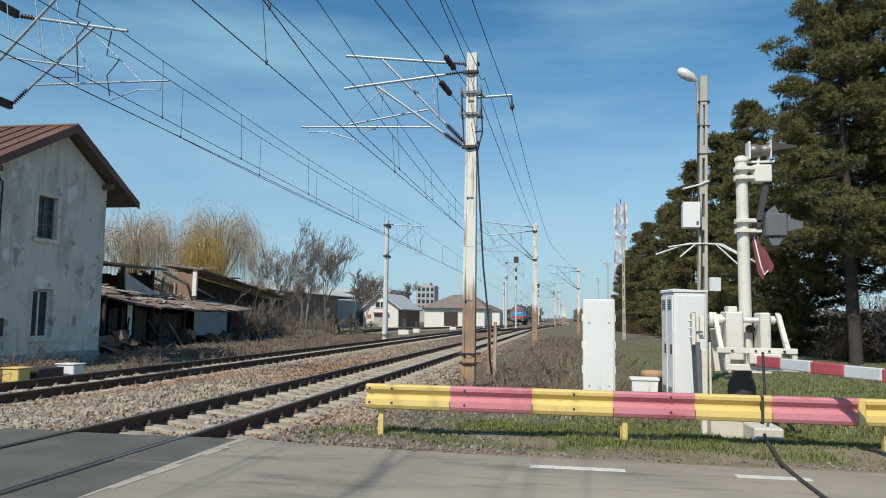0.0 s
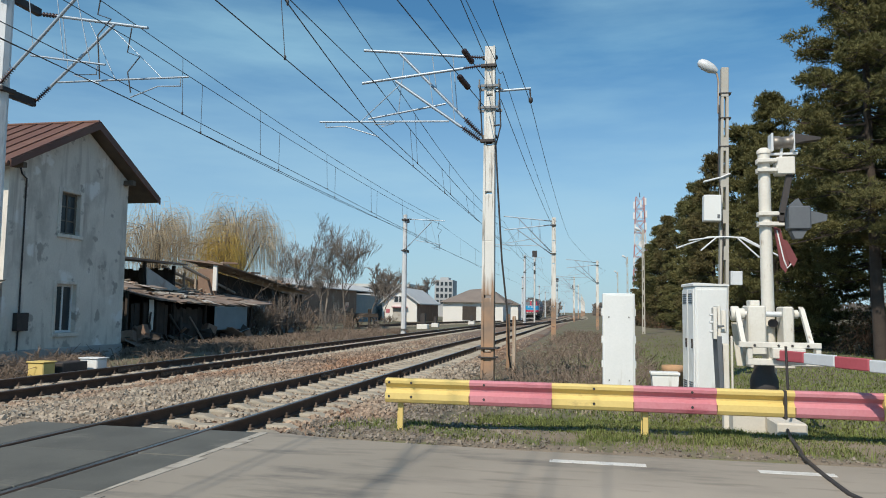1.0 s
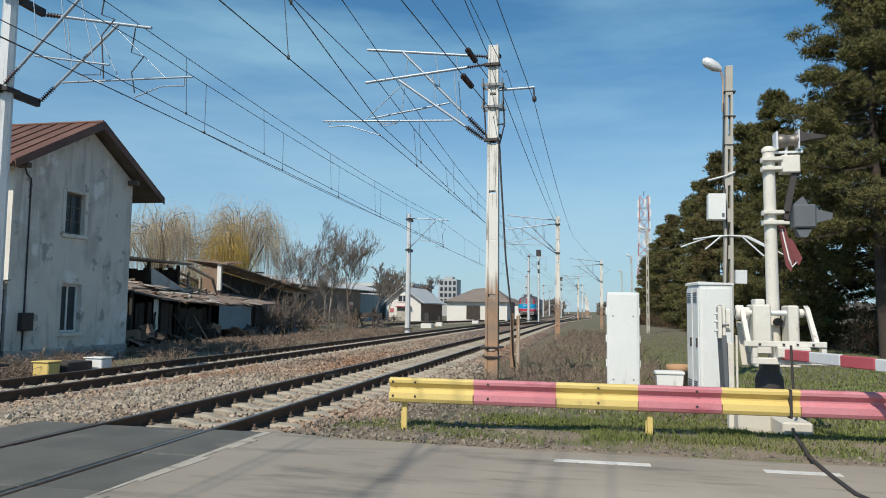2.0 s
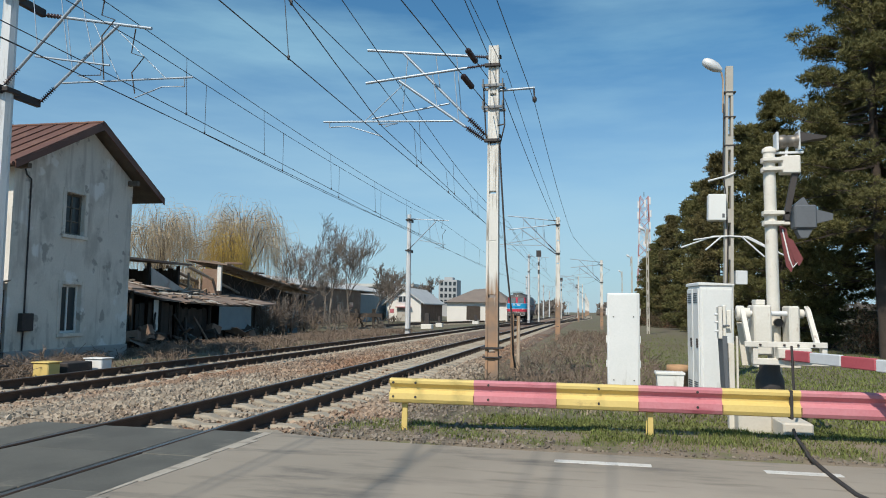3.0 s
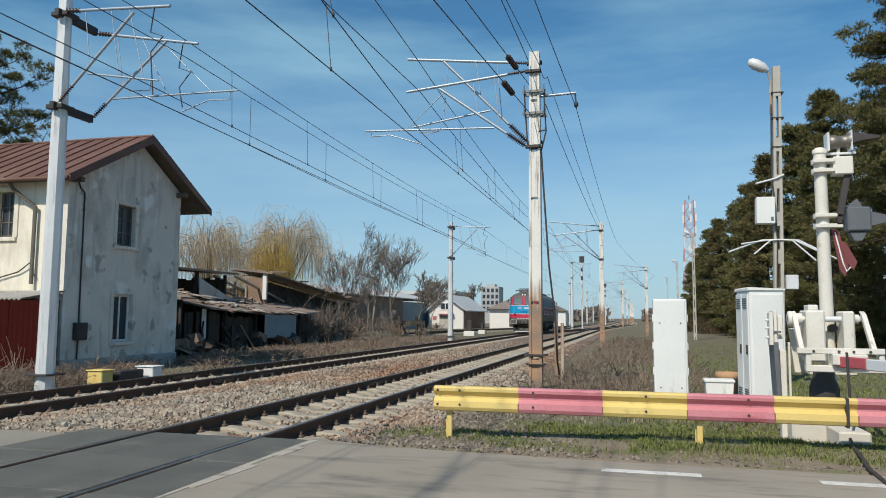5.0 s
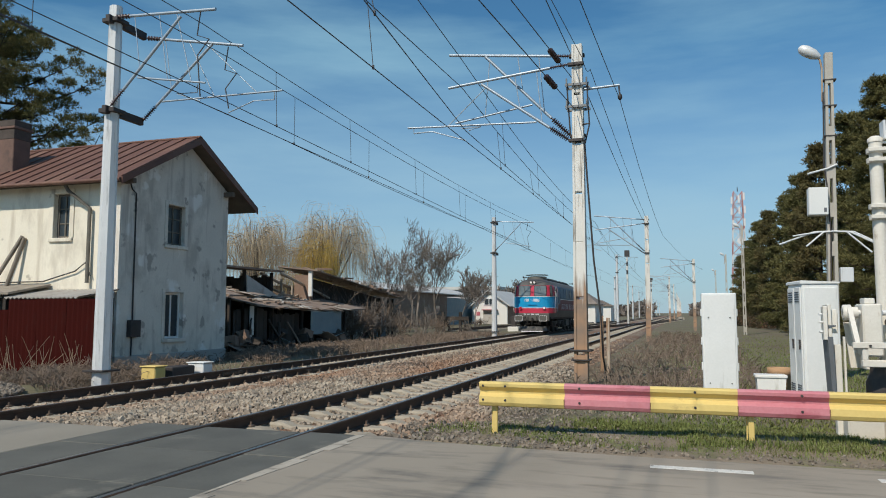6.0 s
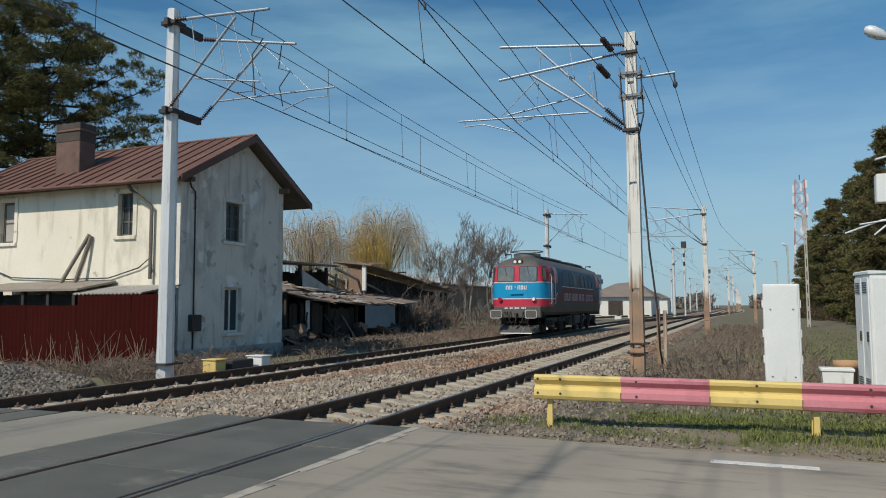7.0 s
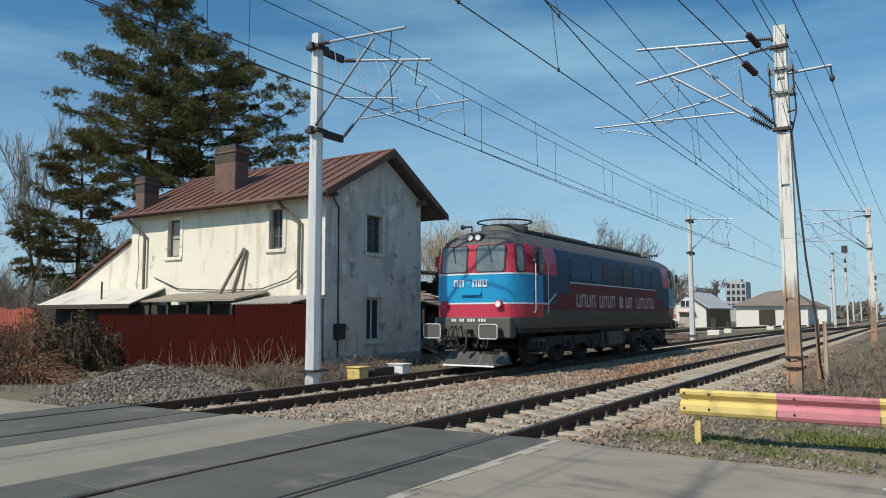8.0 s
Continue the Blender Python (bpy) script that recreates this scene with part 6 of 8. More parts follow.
    x = -0.56
    for wd in (0.16, 0.16, 0.05, 0.08, 0.05, 0.16, 0.12, 0.16):
        if wd == 0.08:
            part("bar", MB().box(x, x + wd, -0.034, -0.028, 2.36, 2.39, m=flip), M_L_WHITE, txt)
        elif wd > 0.08:
            part("bar", MB().box(x, x + 0.045, -0.042, -0.032, 2.25, 2.45, m=flip).box(x + wd - 0.06, x + wd - 0.015, -0.042, -0.032, 2.25, 2.45, m=flip).box(x, x + wd - 0.015, -0.041, -0.033, 2.41 - 0.16 * (x > 0.1), 2.45 - 0.16 * (x > 0.1), m=flip), M_L_WHITE, txt)
        x += wd + 0.02
    num = part("number_bars", MB(), None, loco)
    x = -0.62
    for i in range(13):
        if i not in (2, 5, 9):
            part("bar", MB().box(x, x + 0.062, -0.07, -0.06, 1.30, 1.38, m=flip), M_L_WHITE, num)
        x += 0.085
    part("front_step", MB().box(-0.32, 0.32, -0.1, 0.0, 2.02, 2.05, 0.005, flip).box(-0.32, 0.32, -0.06, -0.02, 2.05, 2.14, 0.005, flip), M_L_BLUE, loco, "blue foot ledge under the lettering")
    part("centre_post", MB().box(-0.05, 0.05, -0.03, 0.02, -0.4, 0.4, 0.01, flip @ Matrix.Translation((0, 0.045, 3.03)) @ Matrix.Rotation(-0.115, 4, "X")), M_L_RED, loco)
# side windows and lettering bars
for s in (-1, 1):
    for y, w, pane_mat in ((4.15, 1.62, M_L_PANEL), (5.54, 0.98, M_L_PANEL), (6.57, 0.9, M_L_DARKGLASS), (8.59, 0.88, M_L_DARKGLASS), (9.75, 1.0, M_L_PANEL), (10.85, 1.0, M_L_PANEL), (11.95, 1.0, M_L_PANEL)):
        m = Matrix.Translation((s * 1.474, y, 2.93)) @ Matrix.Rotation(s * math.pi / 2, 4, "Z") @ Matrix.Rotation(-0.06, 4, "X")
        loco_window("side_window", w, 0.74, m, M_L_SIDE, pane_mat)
    # lettering kept as plain open shapes
    tx = part("side_lettering", MB(), None, loco)
    k = 0
    for y0, y1, count in ((3.78, 5.45, 4), (5.75, 7.28, 4), (7.68, 8.1, 2), (8.35, 9.1, 2), (9.56, 11.82, 5)):
        step = (y1 - y0) / count
        for i in range(count):
            a, b, k = y0 + i * step, y0 + (i + 0.78) * step, k + 1
            mb = MB().box(s * 1.507 - 0.004, s * 1.507 + 0.004, a, a + 0.075, 1.72, 2.12)
            mb.box(s * 1.507 - 0.004, s * 1.507 + 0.004, b - 0.075, b, 1.72, 2.12)
            z = (2.05, 1.72)[k % 2]
            mb.box(s * 1.507 - 0.003, s * 1.507 + 0.005, a, b, z, z + 0.07)
            part("bar", mb, M_L_LETTER, tx)
    part("body_rib", MB().box(s * 1.503 - 0.012, s * 1.503 + 0.012, CAB + 0.1, LEN - CAB - 0.1, 1.56, 1.6), M_L_GREY, loco)
    part("roof_walk", MB().box(-0.1, 0.1, 1.9, 13.5, 0, 0.05, 0.01, Matrix.Translation((s * 0.60, 0, 3.88))), M_L_BLACK, loco, "dark ledge along the roof edge")
    for k in range(9):
        part("roof_cleat", MB().box(-0.07, 0.07, -0.55, 0.55, 0, 0.09, 0.01, Matrix.Translation((s * 0.60, 2.6 + k * 1.22, 3.92))), M_L_BLACK, loco)
part("roof_hatch", MB().box(-0.7, 0.7, 3.2, 6.9, 3.9, 4.05, 0.05).box(-0.7, 0.7, 8.2, 12.4, 3.9, 4.05, 0.05), M_L_ROOF, loco)
part("fan_cowl", MB().lathe([(-0.2, 0.70), (0.14, 0.70), (0.16, 0.62)], (0.0, 1.95, 3.98), n=20), M_L_GREY, loco, "round roof fan cowl")
part("fan_ring", MB().tube([(0.82 * math.cos(a), 1.95 + 0.82 * math.sin(a), 4.25) for a in [2 * math.pi * i / 20 for i in range(21)]], 0.025, 5), M_L_BLACK, loco)
# bogies, tank, wheels
AXLES = [1.95, 3.85, 5.75, 9.65, 11.55, 13.45]
axle_objects = []
for y0 in (1.2, 8.9):
    bg = MB()
    for s in (-1, 1):
        bg.prism([(y0 - 0.1, 0.55), (y0, 0.85), (y0 + 5.3, 0.85), (y0 + 5.4, 0.55), (y0 + 4.3, 0.42), (y0 + 3.9, 0.6), (y0 + 1.5, 0.6), (y0 + 1.1, 0.42)], "x", s * 1.14 - 0.06, s * 1.14 + 0.06)
    bogie = part("bogie_frame", bg.box(-1.1, 1.1, y0 + 1.5, y0 + 1.8, 0.5, 0.8, 0.02).box(-1.1, 1.1, y0 + 3.5, y0 + 3.8, 0.5, 0.8, 0.02), M_L_BLACK, loco)
    for y in AXLES[:3] if y0 < 5 else AXLES[3:]:
        for s in (-1, 1):
            part("axle_box", MB().box(s * 1.2 - 0.1, s * 1.2 + 0.1, y - 0.17, y + 0.17, 0.38, 0.72, 0.03).cyl((s * 1.28, y, 0.55), (s * 1.33, y, 0.55), 0.12, n=10), M_L_BLACK, bogie)
            for d in (-0.35, 0.35):
                part("spring", MB().lathe([(0.0, 0.08), (0.06, 0.1), (0.1, 0.08), (0.16, 0.1), (0.2, 0.08), (0.26, 0.1), (0.3, 0.08)], (s * 1.2, y + d, 0.5), n=8), M_L_BLACK, bogie)
WHEEL = MB()
for s in (-1, 1):
    WHEEL.lathe([(-0.07, 0.2), (-0.07, 0.44), (-0.065, 0.55), (0.05, 0.556), (0.05, 0.58), (0.075, 0.58), (0.075, 0.44), (0.03, 0.4), (0.03, 0.2)], (s * 0.775, 0, 0), (-s, 0, 0), 24)
    for k in range(8):
        a = k * math.pi / 4
        WHEEL.box(s * 0.775 - 0.06, s * 0.775 + 0.06, -0.03, 0.03, 0.15, 0.46, m=Matrix.Rotation(a, 4, "X"))
WHEEL.cyl((-0.95, 0, 0), (0.95, 0, 0), 0.09, n=10)
WHEEL_ME = WHEEL.mesh("wheelset")
WHEEL_ME.materials.append(M_L_BLACK)
for y in AXLES:
    ob = part("wheelset", WHEEL_ME, None, loco, "dark steel wheelset")
    ob.location = (0, y, 0.556)
    axle_objects.append((ob, y))
part("fuel_tank", MB().box(-1.2, 1.2, 6.8, 8.6, 0.35, 0.98, 0.06), M_L_GREY, loco, "grey fuel tank")
for x in (-1.36, 1.22):
    part("battery_box", MB().box(x, x + 0.14, 6.95, 8.45, 0.45, 0.92, 0.02), M_L_GREY, loco)

# ---- sheds, yards and far buildings ----
def planks(parent, x, y0, y1, z0, z1, material, width=0.22, seed=1, gap=0.012, facing="x", miss=0.0):
    """Upright boards in a plane, each a part, with uneven tops."""
    rng = random.Random(seed)
    y = y0
    while y < y1 - 0.05:
        w = min(width * rng.uniform(0.75, 1.2), y1 - y)
        if rng.random() >= miss:
            dx = rng.uniform(-0.015, 0.015)
            top = z1 + rng.uniform(-0.08, 0.06)
            part("board", MB().box(x + dx - 0.015, x + dx + 0.015, y, y + w - gap, z0, top) if facing == "x" else MB().box(y, y + w - gap, x + dx - 0.015, x + dx + 0.015, z0, top), material, parent)
        y += w


sh = thing("shed", "ramshackle dark wooden shed with sagging tarred roof", "shed")
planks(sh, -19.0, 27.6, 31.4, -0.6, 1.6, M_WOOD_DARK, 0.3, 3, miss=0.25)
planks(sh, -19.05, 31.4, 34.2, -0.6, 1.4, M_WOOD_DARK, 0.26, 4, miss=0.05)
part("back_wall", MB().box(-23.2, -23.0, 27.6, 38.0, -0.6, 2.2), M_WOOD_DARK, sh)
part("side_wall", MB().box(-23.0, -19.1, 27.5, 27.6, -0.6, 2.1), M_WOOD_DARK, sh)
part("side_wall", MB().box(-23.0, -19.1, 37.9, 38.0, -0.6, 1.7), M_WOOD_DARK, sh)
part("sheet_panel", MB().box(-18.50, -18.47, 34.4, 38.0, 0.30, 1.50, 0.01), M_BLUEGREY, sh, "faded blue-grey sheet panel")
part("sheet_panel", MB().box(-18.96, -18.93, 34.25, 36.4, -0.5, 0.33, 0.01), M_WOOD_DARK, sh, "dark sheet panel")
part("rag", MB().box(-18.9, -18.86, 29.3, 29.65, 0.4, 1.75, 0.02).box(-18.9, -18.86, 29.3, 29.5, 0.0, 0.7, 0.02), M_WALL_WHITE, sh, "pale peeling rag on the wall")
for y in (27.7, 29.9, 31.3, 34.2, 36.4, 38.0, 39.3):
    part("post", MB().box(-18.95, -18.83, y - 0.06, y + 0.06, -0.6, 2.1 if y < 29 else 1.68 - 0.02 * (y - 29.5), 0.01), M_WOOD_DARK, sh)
for i, (y0, y1, z0, z1) in enumerate(((27.2, 29.6, 2.22, 2.22), (29.4, 34.2, 1.80, 1.60), (34.0, 38.2, 1.58, 1.62), (38.0, 41.6, 1.62, 1.70))):
    part("roof_sheet", MB().add([(-18.55, y0, z0), (-18.55, y1, z1), (-22.6, y1, z1 + 0.8), (-22.6, y0, z0 + 0.8), (-18.55, y0, z0 - 0.07), (-18.55, y1, z1 - 0.07), (-22.6, y1, z1 + 0.73), (-22.6, y0, z0 + 0.73)],
         [(0, 1, 2, 3), (7, 6, 5, 4), (0, 4, 5, 1), (1, 5, 6, 2), (2, 6, 7, 3), (3, 7, 4, 0)]), M_TAR, sh, "sagging tarred roofing sheet")
rg = random.Random(5)
for i in range(70):
    y = rg.uniform(27.6, 39.4)
    x = rg.uniform(-22.5, -18.9)
    z = (2.24 if y < 29.5 else 1.82 - 0.045 * (y - 29.5) if y < 34 else 1.64) + 0.1975 * (-18.55 - x)
    part("roof_debris", MB().box(-rg.uniform(0.1, 0.7), rg.uniform(0.1, 0.5), -0.07, 0.07, 0, rg.uniform(0.03, 0.1), 0.01, Matrix.Translation((x, y, z)) @ Matrix.Rotation(rg.uniform(0, 3), 4, "Z") @ Matrix.Rotation(rg.uniform(-0.15, 0.15), 4, "Y")),
         rg.choice((M_WOOD_GREY, M_TAR, M_CORR, M_OLDBRICK)), sh)

for i in range(7):
    y = 28.2 + i * 1.4 + rg.uniform(-0.7, 0.7)
    lp = solo("leaning_board", MB().tube([(-18.2 - rg.uniform(0, 0.3), y, -0.35), (-18.85, y + rg.uniform(-1.2, 1.2), rg.uniform(0.3, 1.3))], rg.uniform(0.04, 0.08), 4), rg.choice((M_TAR, M_WOOD_DARK, M_WOOD_DARK)), "weathered board leaning on the shed front", "board", group="leaning boards")
scrap = thing("scrap_heap", "dark heap of old boards, crates and sheets along the shed front", "scrap heap")
for i in range(46):
    m = Matrix.Translation((-18.3 - rg.uniform(0, 0.6), rg.uniform(27.8, 38.8), -0.35 + rg.uniform(0, 0.75))) @ Matrix.Rotation(rg.uniform(0, 3), 4, "Z") @ Matrix.Rotation(rg.uniform(-0.5, 0.5), 4, "X") @ Matrix.Rotation(rg.uniform(-0.6, 0.6), 4, "Y")
    kind_ = rg.random()
    if kind_ < 0.55:
        part("plank", MB().box(-rg.uniform(0.3, 0.9), rg.uniform(0.2, 0.8), -0.07, 0.07, -0.02, 0.02, 0.004, m), rg.choice((M_WOOD_DARK, M_WOOD_DARK, M_TAR, M_WOOD_GREY)), scrap)
    elif kind_ < 0.8:
        part("crate", MB().box(-0.25, 0.25, -0.3, 0.3, -0.2, 0.25, 0.02, m), rg.choice((M_WOOD_DARK, M_WOOD_DARK, M_OLDBRICK)), scrap)
    else:
        part("sheet", MB().box(-0.4, 0.4, -0.5, 0.5, -0.01, 0.01, 0.003, m), rg.choice((M_WOOD_DARK, M_BLUEGREY, M_TAR)), scrap)
for i in range(16):
    y = rg.uniform(27.6, 39.4)
    m = Matrix.Translation((-18.5, y, (2.22 if y < 29.5 else 1.78 - 0.045 * (y - 29.5) if y < 34 else 1.6) + rg.uniform(-0.05, 0.05))) @ Matrix.Rotation(rg.uniform(-0.15, 0.15), 4, "Z") @ Matrix.Rotation(rg.uniform(0.0, 0.45), 4, "Y") @ Matrix.Rotation(rg.uniform(-0.12, 0.12), 4, "X")
    part("eaves_sheet", MB().box(-0.5, rg.uniform(0.05, 0.35), -rg.uniform(0.2, 0.5), rg.uniform(0.2, 0.5), 0.0, 0.02, 0.004, m), rg.choice((M_TAR, M_TAR, M_CORR, M_WOOD_GREY)), sh, "ragged edge of roofing")
M_WOOD_PALE = mat("sunbleached_timber", (0.46, 0.39, 0.31), (0.33, 0.27, 0.21), 0.9, s1=3, s2=30, bump=0.4, rnd=0.2)
us = thing("barn", "dark half-collapsed barn behind the shed", "barn")
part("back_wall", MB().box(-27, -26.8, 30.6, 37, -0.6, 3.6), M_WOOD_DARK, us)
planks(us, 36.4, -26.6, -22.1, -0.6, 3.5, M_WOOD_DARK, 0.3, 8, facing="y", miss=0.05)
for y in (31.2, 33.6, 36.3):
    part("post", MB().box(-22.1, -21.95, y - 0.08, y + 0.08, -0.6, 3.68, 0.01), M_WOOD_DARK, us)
part("roof_sheet", MB().prism([(-21.6, 3.72), (-27.3, 4.1), (-27.3, 4.2), (-21.6, 3.82)], "y", 30.2, 37.0), M_TAR, us, "sagging roof sheet")
part("fallen_panel", MB().add([(-21.6, 33.2, 3.4), (-21.5, 36.2, 2.35), (-21.4, 33.0, 2.3), (-21.66, 33.2, 3.4), (-21.56, 36.2, 2.35), (-21.46, 33.0, 2.3)], [(0, 1, 2), (5, 4, 3), (0, 3, 4, 1), (1, 4, 5, 2), (2, 5, 3, 0)]), M_CORR, us, "pale fallen roof panel")
for i in range(3):
    part("rafter", MB().tube([(-21.6 - i * 1.3, 36.6, 3.66), (-21.5 - i * 1.3, 42.4, 2.35)], 0.09, 4), M_WOOD_PALE, us, "bare sloping rafter")
for i in range(4):
    part("stud", MB().box(-22.0, -21.9, 37.2 + i * 1.25, 37.32 + i * 1.25, -0.6, 3.35 - 0.3 * i, 0.01), M_WOOD_PALE, us)
planks(us, -22.2, 37.3, 41.4, -0.6, 2.35, M_WOOD_PALE, 0.3, 12, miss=0.25)
for i in range(5):
    part("tie_beam", MB().tube([(-21.95, 36.4 + i, 2.2 + 0.25 * (i % 2)), (-21.95, 37.6 + i, 2.45 + 0.2 * ((i + 1) % 2))], 0.06, 4), M_WOOD_PALE, us, "broken pale timber")

s2 = thing("shed", "long brick shed with sloping fibre-cement roof", "shed")
part("gable_end", MB().box(-22.2, -21.1, 39.2, 39.45, -0.6, 3.7), M_OLDBRICK, s2)
part("verge_board", MB().box(-21.2, -20.95, 39.05, 39.2, 2.4, 3.95, 0.01), M_WALL_WHITE, s2, "white verge post")
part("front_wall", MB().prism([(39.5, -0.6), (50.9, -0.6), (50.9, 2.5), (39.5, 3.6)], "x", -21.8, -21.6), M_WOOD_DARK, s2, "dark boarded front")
part("pillar", MB().box(-21.5, -21.0, 44.9, 46.9, -0.6, 1.9, 0.03), M_WALL_WHITE, s2, "peeling white pillar")
part("sheet_panel", MB().box(-21.2, -21.15, 48.3, 51.2, -0.5, 1.25, 0.01), M_BLUEGREY, s2, "faded blue-grey sheet")
for y in (47.6, 48.3, 49.7, 51.3, 52.2):
    part("post", MB().box(-21.15, -21.0, y - 0.07, y + 0.07, -0.6, 2.5, 0.01), M_WOOD_DARK, s2)
nseg = 8
for i in range(nseg):
    y0, y1 = 38.9 + 14.1 * i / nseg, 38.9 + 14.1 * (i + 1) / nseg + 0.1
    z0, z1 = 3.95 - 1.4 * i / nseg, 3.95 - 1.4 * (i + 1) / nseg
    part("roof_sheet", MB().add([(-20.5, y0, z0), (-20.5, y1, z1), (-23.2, y1, z1 + 0.3), (-23.2, y0, z0 + 0.3), (-20.5, y0, z0 - 0.07), (-20.5, y1, z1 - 0.07), (-23.2, y1, z1 + 0.23), (-23.2, y0, z0 + 0.23)],
         [(0, 1, 2, 3), (7, 6, 5, 4), (0, 4, 5, 1), (1, 5, 6, 2), (2, 6, 7, 3), (3, 7, 4, 0)]), M_TAR, s2)

for i in range(60):
    y, x = rg.uniform(39.0, 52.8), rg.uniform(-23.0, -20.3)
    m = Matrix.Translation((x, y, 4.0 - 0.0993 * (y - 38.9) + 0.05 * (-20.5 - x))) @ Matrix.Rotation(rg.uniform(0, 3), 4, "Z") @ Matrix.Rotation(rg.uniform(-0.3, 0.3), 4, "Y")
    part("roof_debris", MB().box(-rg.uniform(0.15, 0.7), rg.uniform(0.1, 0.6), -rg.uniform(0.05, 0.2), 0.07, -0.01, rg.uniform(0.03, 0.14), 0.01, m), rg.choice((M_WOOD_GREY, M_CORR, M_TAR, M_OLDBRICK)), s2)

wh = thing("warehouse", "long low brick warehouse with pale sheet roof", "warehouse")
part("wall", MB().box(-40, -32, 62, 100, -0.6, 4.0), M_OLDBRICK, wh, "brown brick wall")
part("wall", MB().box(-40, -32.05, 100, 114, -0.6, 3.6), M_BLUEGREY, wh, "blue-grey sheet wall")
part("roof", MB().prism([(-31.6, 4.0), (-31.6, 4.12), (-36, 5.2), (-40.4, 4.1), (-40.4, 4.0)], "y", 61.5, 114.3), M_ROOF_PALE, wh)
for i in range(7):
    part("window", MB().box(-32.02, -31.96, 65 + i * 5, 66.6 + i * 5, 1.2, 2.4, 0.02), M_GLASS, wh)

hw = thing("white_house", "small white gabled house with pale roof", "house", group="far houses")
part("wall", MB().prism([(-31.05, -0.6), (-31.05, 2.55), (-28.4, 4.75), (-25.5, 2.75), (-25.5, -0.6)], "y", 110, 126), M_WALL_WHITE, hw)
part("side_wall", MB().box(-25.52, -25.4, 110.3, 126, -0.6, 2.6), M_OLDBRICK, hw, "brown side wall")
for a, b in (((-31.6, 2.25), (-28.4, 5.0)), ((-28.4, 5.0), (-24.9, 2.5))):
    part("roof_slope", MB().prism([a, b, (b[0], b[1] - 0.18), (a[0], a[1] - 0.18)], "y", 109.4, 126.5), M_ROOF_PALE, hw)
w_ = part("window", MB().box(-29.2, -27.5, 109.92, 109.99, 2.55, 3.7, 0.02), M_WINWHITE, hw)
for x0 in (-29.05, -28.3):
    part("pane", MB().box(x0, x0 + 0.62, 109.88, 109.92, 2.7, 3.55), M_GLASS, w_)
part("door", MB().box(-29.3, -27.1, 109.93, 109.99, -0.3, 1.7, 0.02), M_CORR, hw)
part("awning", MB().box(-29.4, -27.0, 109.3, 109.95, 1.85, 1.95).box(-30.4, -29.8, 109.93, 109.99, 1.0, 1.6), M_RED_DIRTY, hw)
h2 = thing("white_house", "low white building with hipped tile roof and dark gateway", "house", group="far houses")
part("wall", MB().box(-22.6, -12.9, 116, 128, -0.6, 2.85), M_WALL_WHITE, h2)
# Dark sheet on the closed wall, standing for the shade inside an open garage.
part("gate", MB().box(-19.4, -17.2, 115.9, 115.99, 0.0, 2.2, 0.02), M_WOOD_DARK, h2)
part("roof", MB().add([(-23.1, 115.4, 2.8), (-12.4, 115.4, 2.8), (-12.4, 128.6, 2.8), (-23.1, 128.6, 2.8), (-19.0, 121, 5.0), (-15.6, 121, 5.3)], [(0, 1, 5, 4), (1, 2, 5), (2, 3, 4, 5), (3, 0, 4), (3, 2, 1, 0)]), M_ROOF_TILE, h2)
h3 = thing("white_house", "low pale shed beside the far tracks", "shed", group="far houses")
part("wall", MB().box(-18, -13.6, 150, 156, -0.6, 2.8), M_WALL_WHITE, h3)
part("roof", MB().prism([(-18.3, 2.8), (-15.8, 4.0), (-13.3, 2.8)], "y", 149.6, 156.4), M_ROOF_TILE, h3)
fa = thing("factory", "far grey factory hall with a row of windows", "factory")
part("wall", MB().box(-66, -46.5, 190, 215, -0.6, 7.6), M_FACTORY, fa)
part("roof", MB().box(-66.5, -46, 189.5, 215.5, 7.6, 8.4), M_ROOF_PALE, fa)
for i in range(14):
    part("window", MB().box(-65 + i * 1.3, -64.1 + i * 1.3, 189.9, 189.99, 6.2, 7.2), M_GLASS, fa)
ft = thing("tower_block", "far dark concrete tower block", "building")
part("wall", MB().box(-44.5, -39, 215, 222, -0.6, 10.6), M_FACTORY, ft)
for i in range(4):
    for j in range(4):
        part("window", MB().box(-44 + i * 1.3, -43.2 + i * 1.3, 214.9, 214.99, 3.5 + j * 1.8, 4.6 + j * 1.8), M_GLASS, ft)
part("roof_block", MB().box(-43, -40.5, 216, 220, 10.6, 11.4), M_FACTORY, ft)

# ---- lattice radio tower ----
tw = thing("radio_tower", "red and white lattice radio tower with antennas", "radio tower", pose(17.6, 249.4, 0))
M_T_RED = mat("tower_red", (0.50, 0.26, 0.25), (0.42, 0.20, 0.19), 0.7, s1=1, s2=10, bump=0.0)
M_T_WHITE = mat("tower_white", (0.72, 0.72, 0.73), (0.62, 0.62, 0.63), 0.7, s1=1, s2=10, bump=0.0)
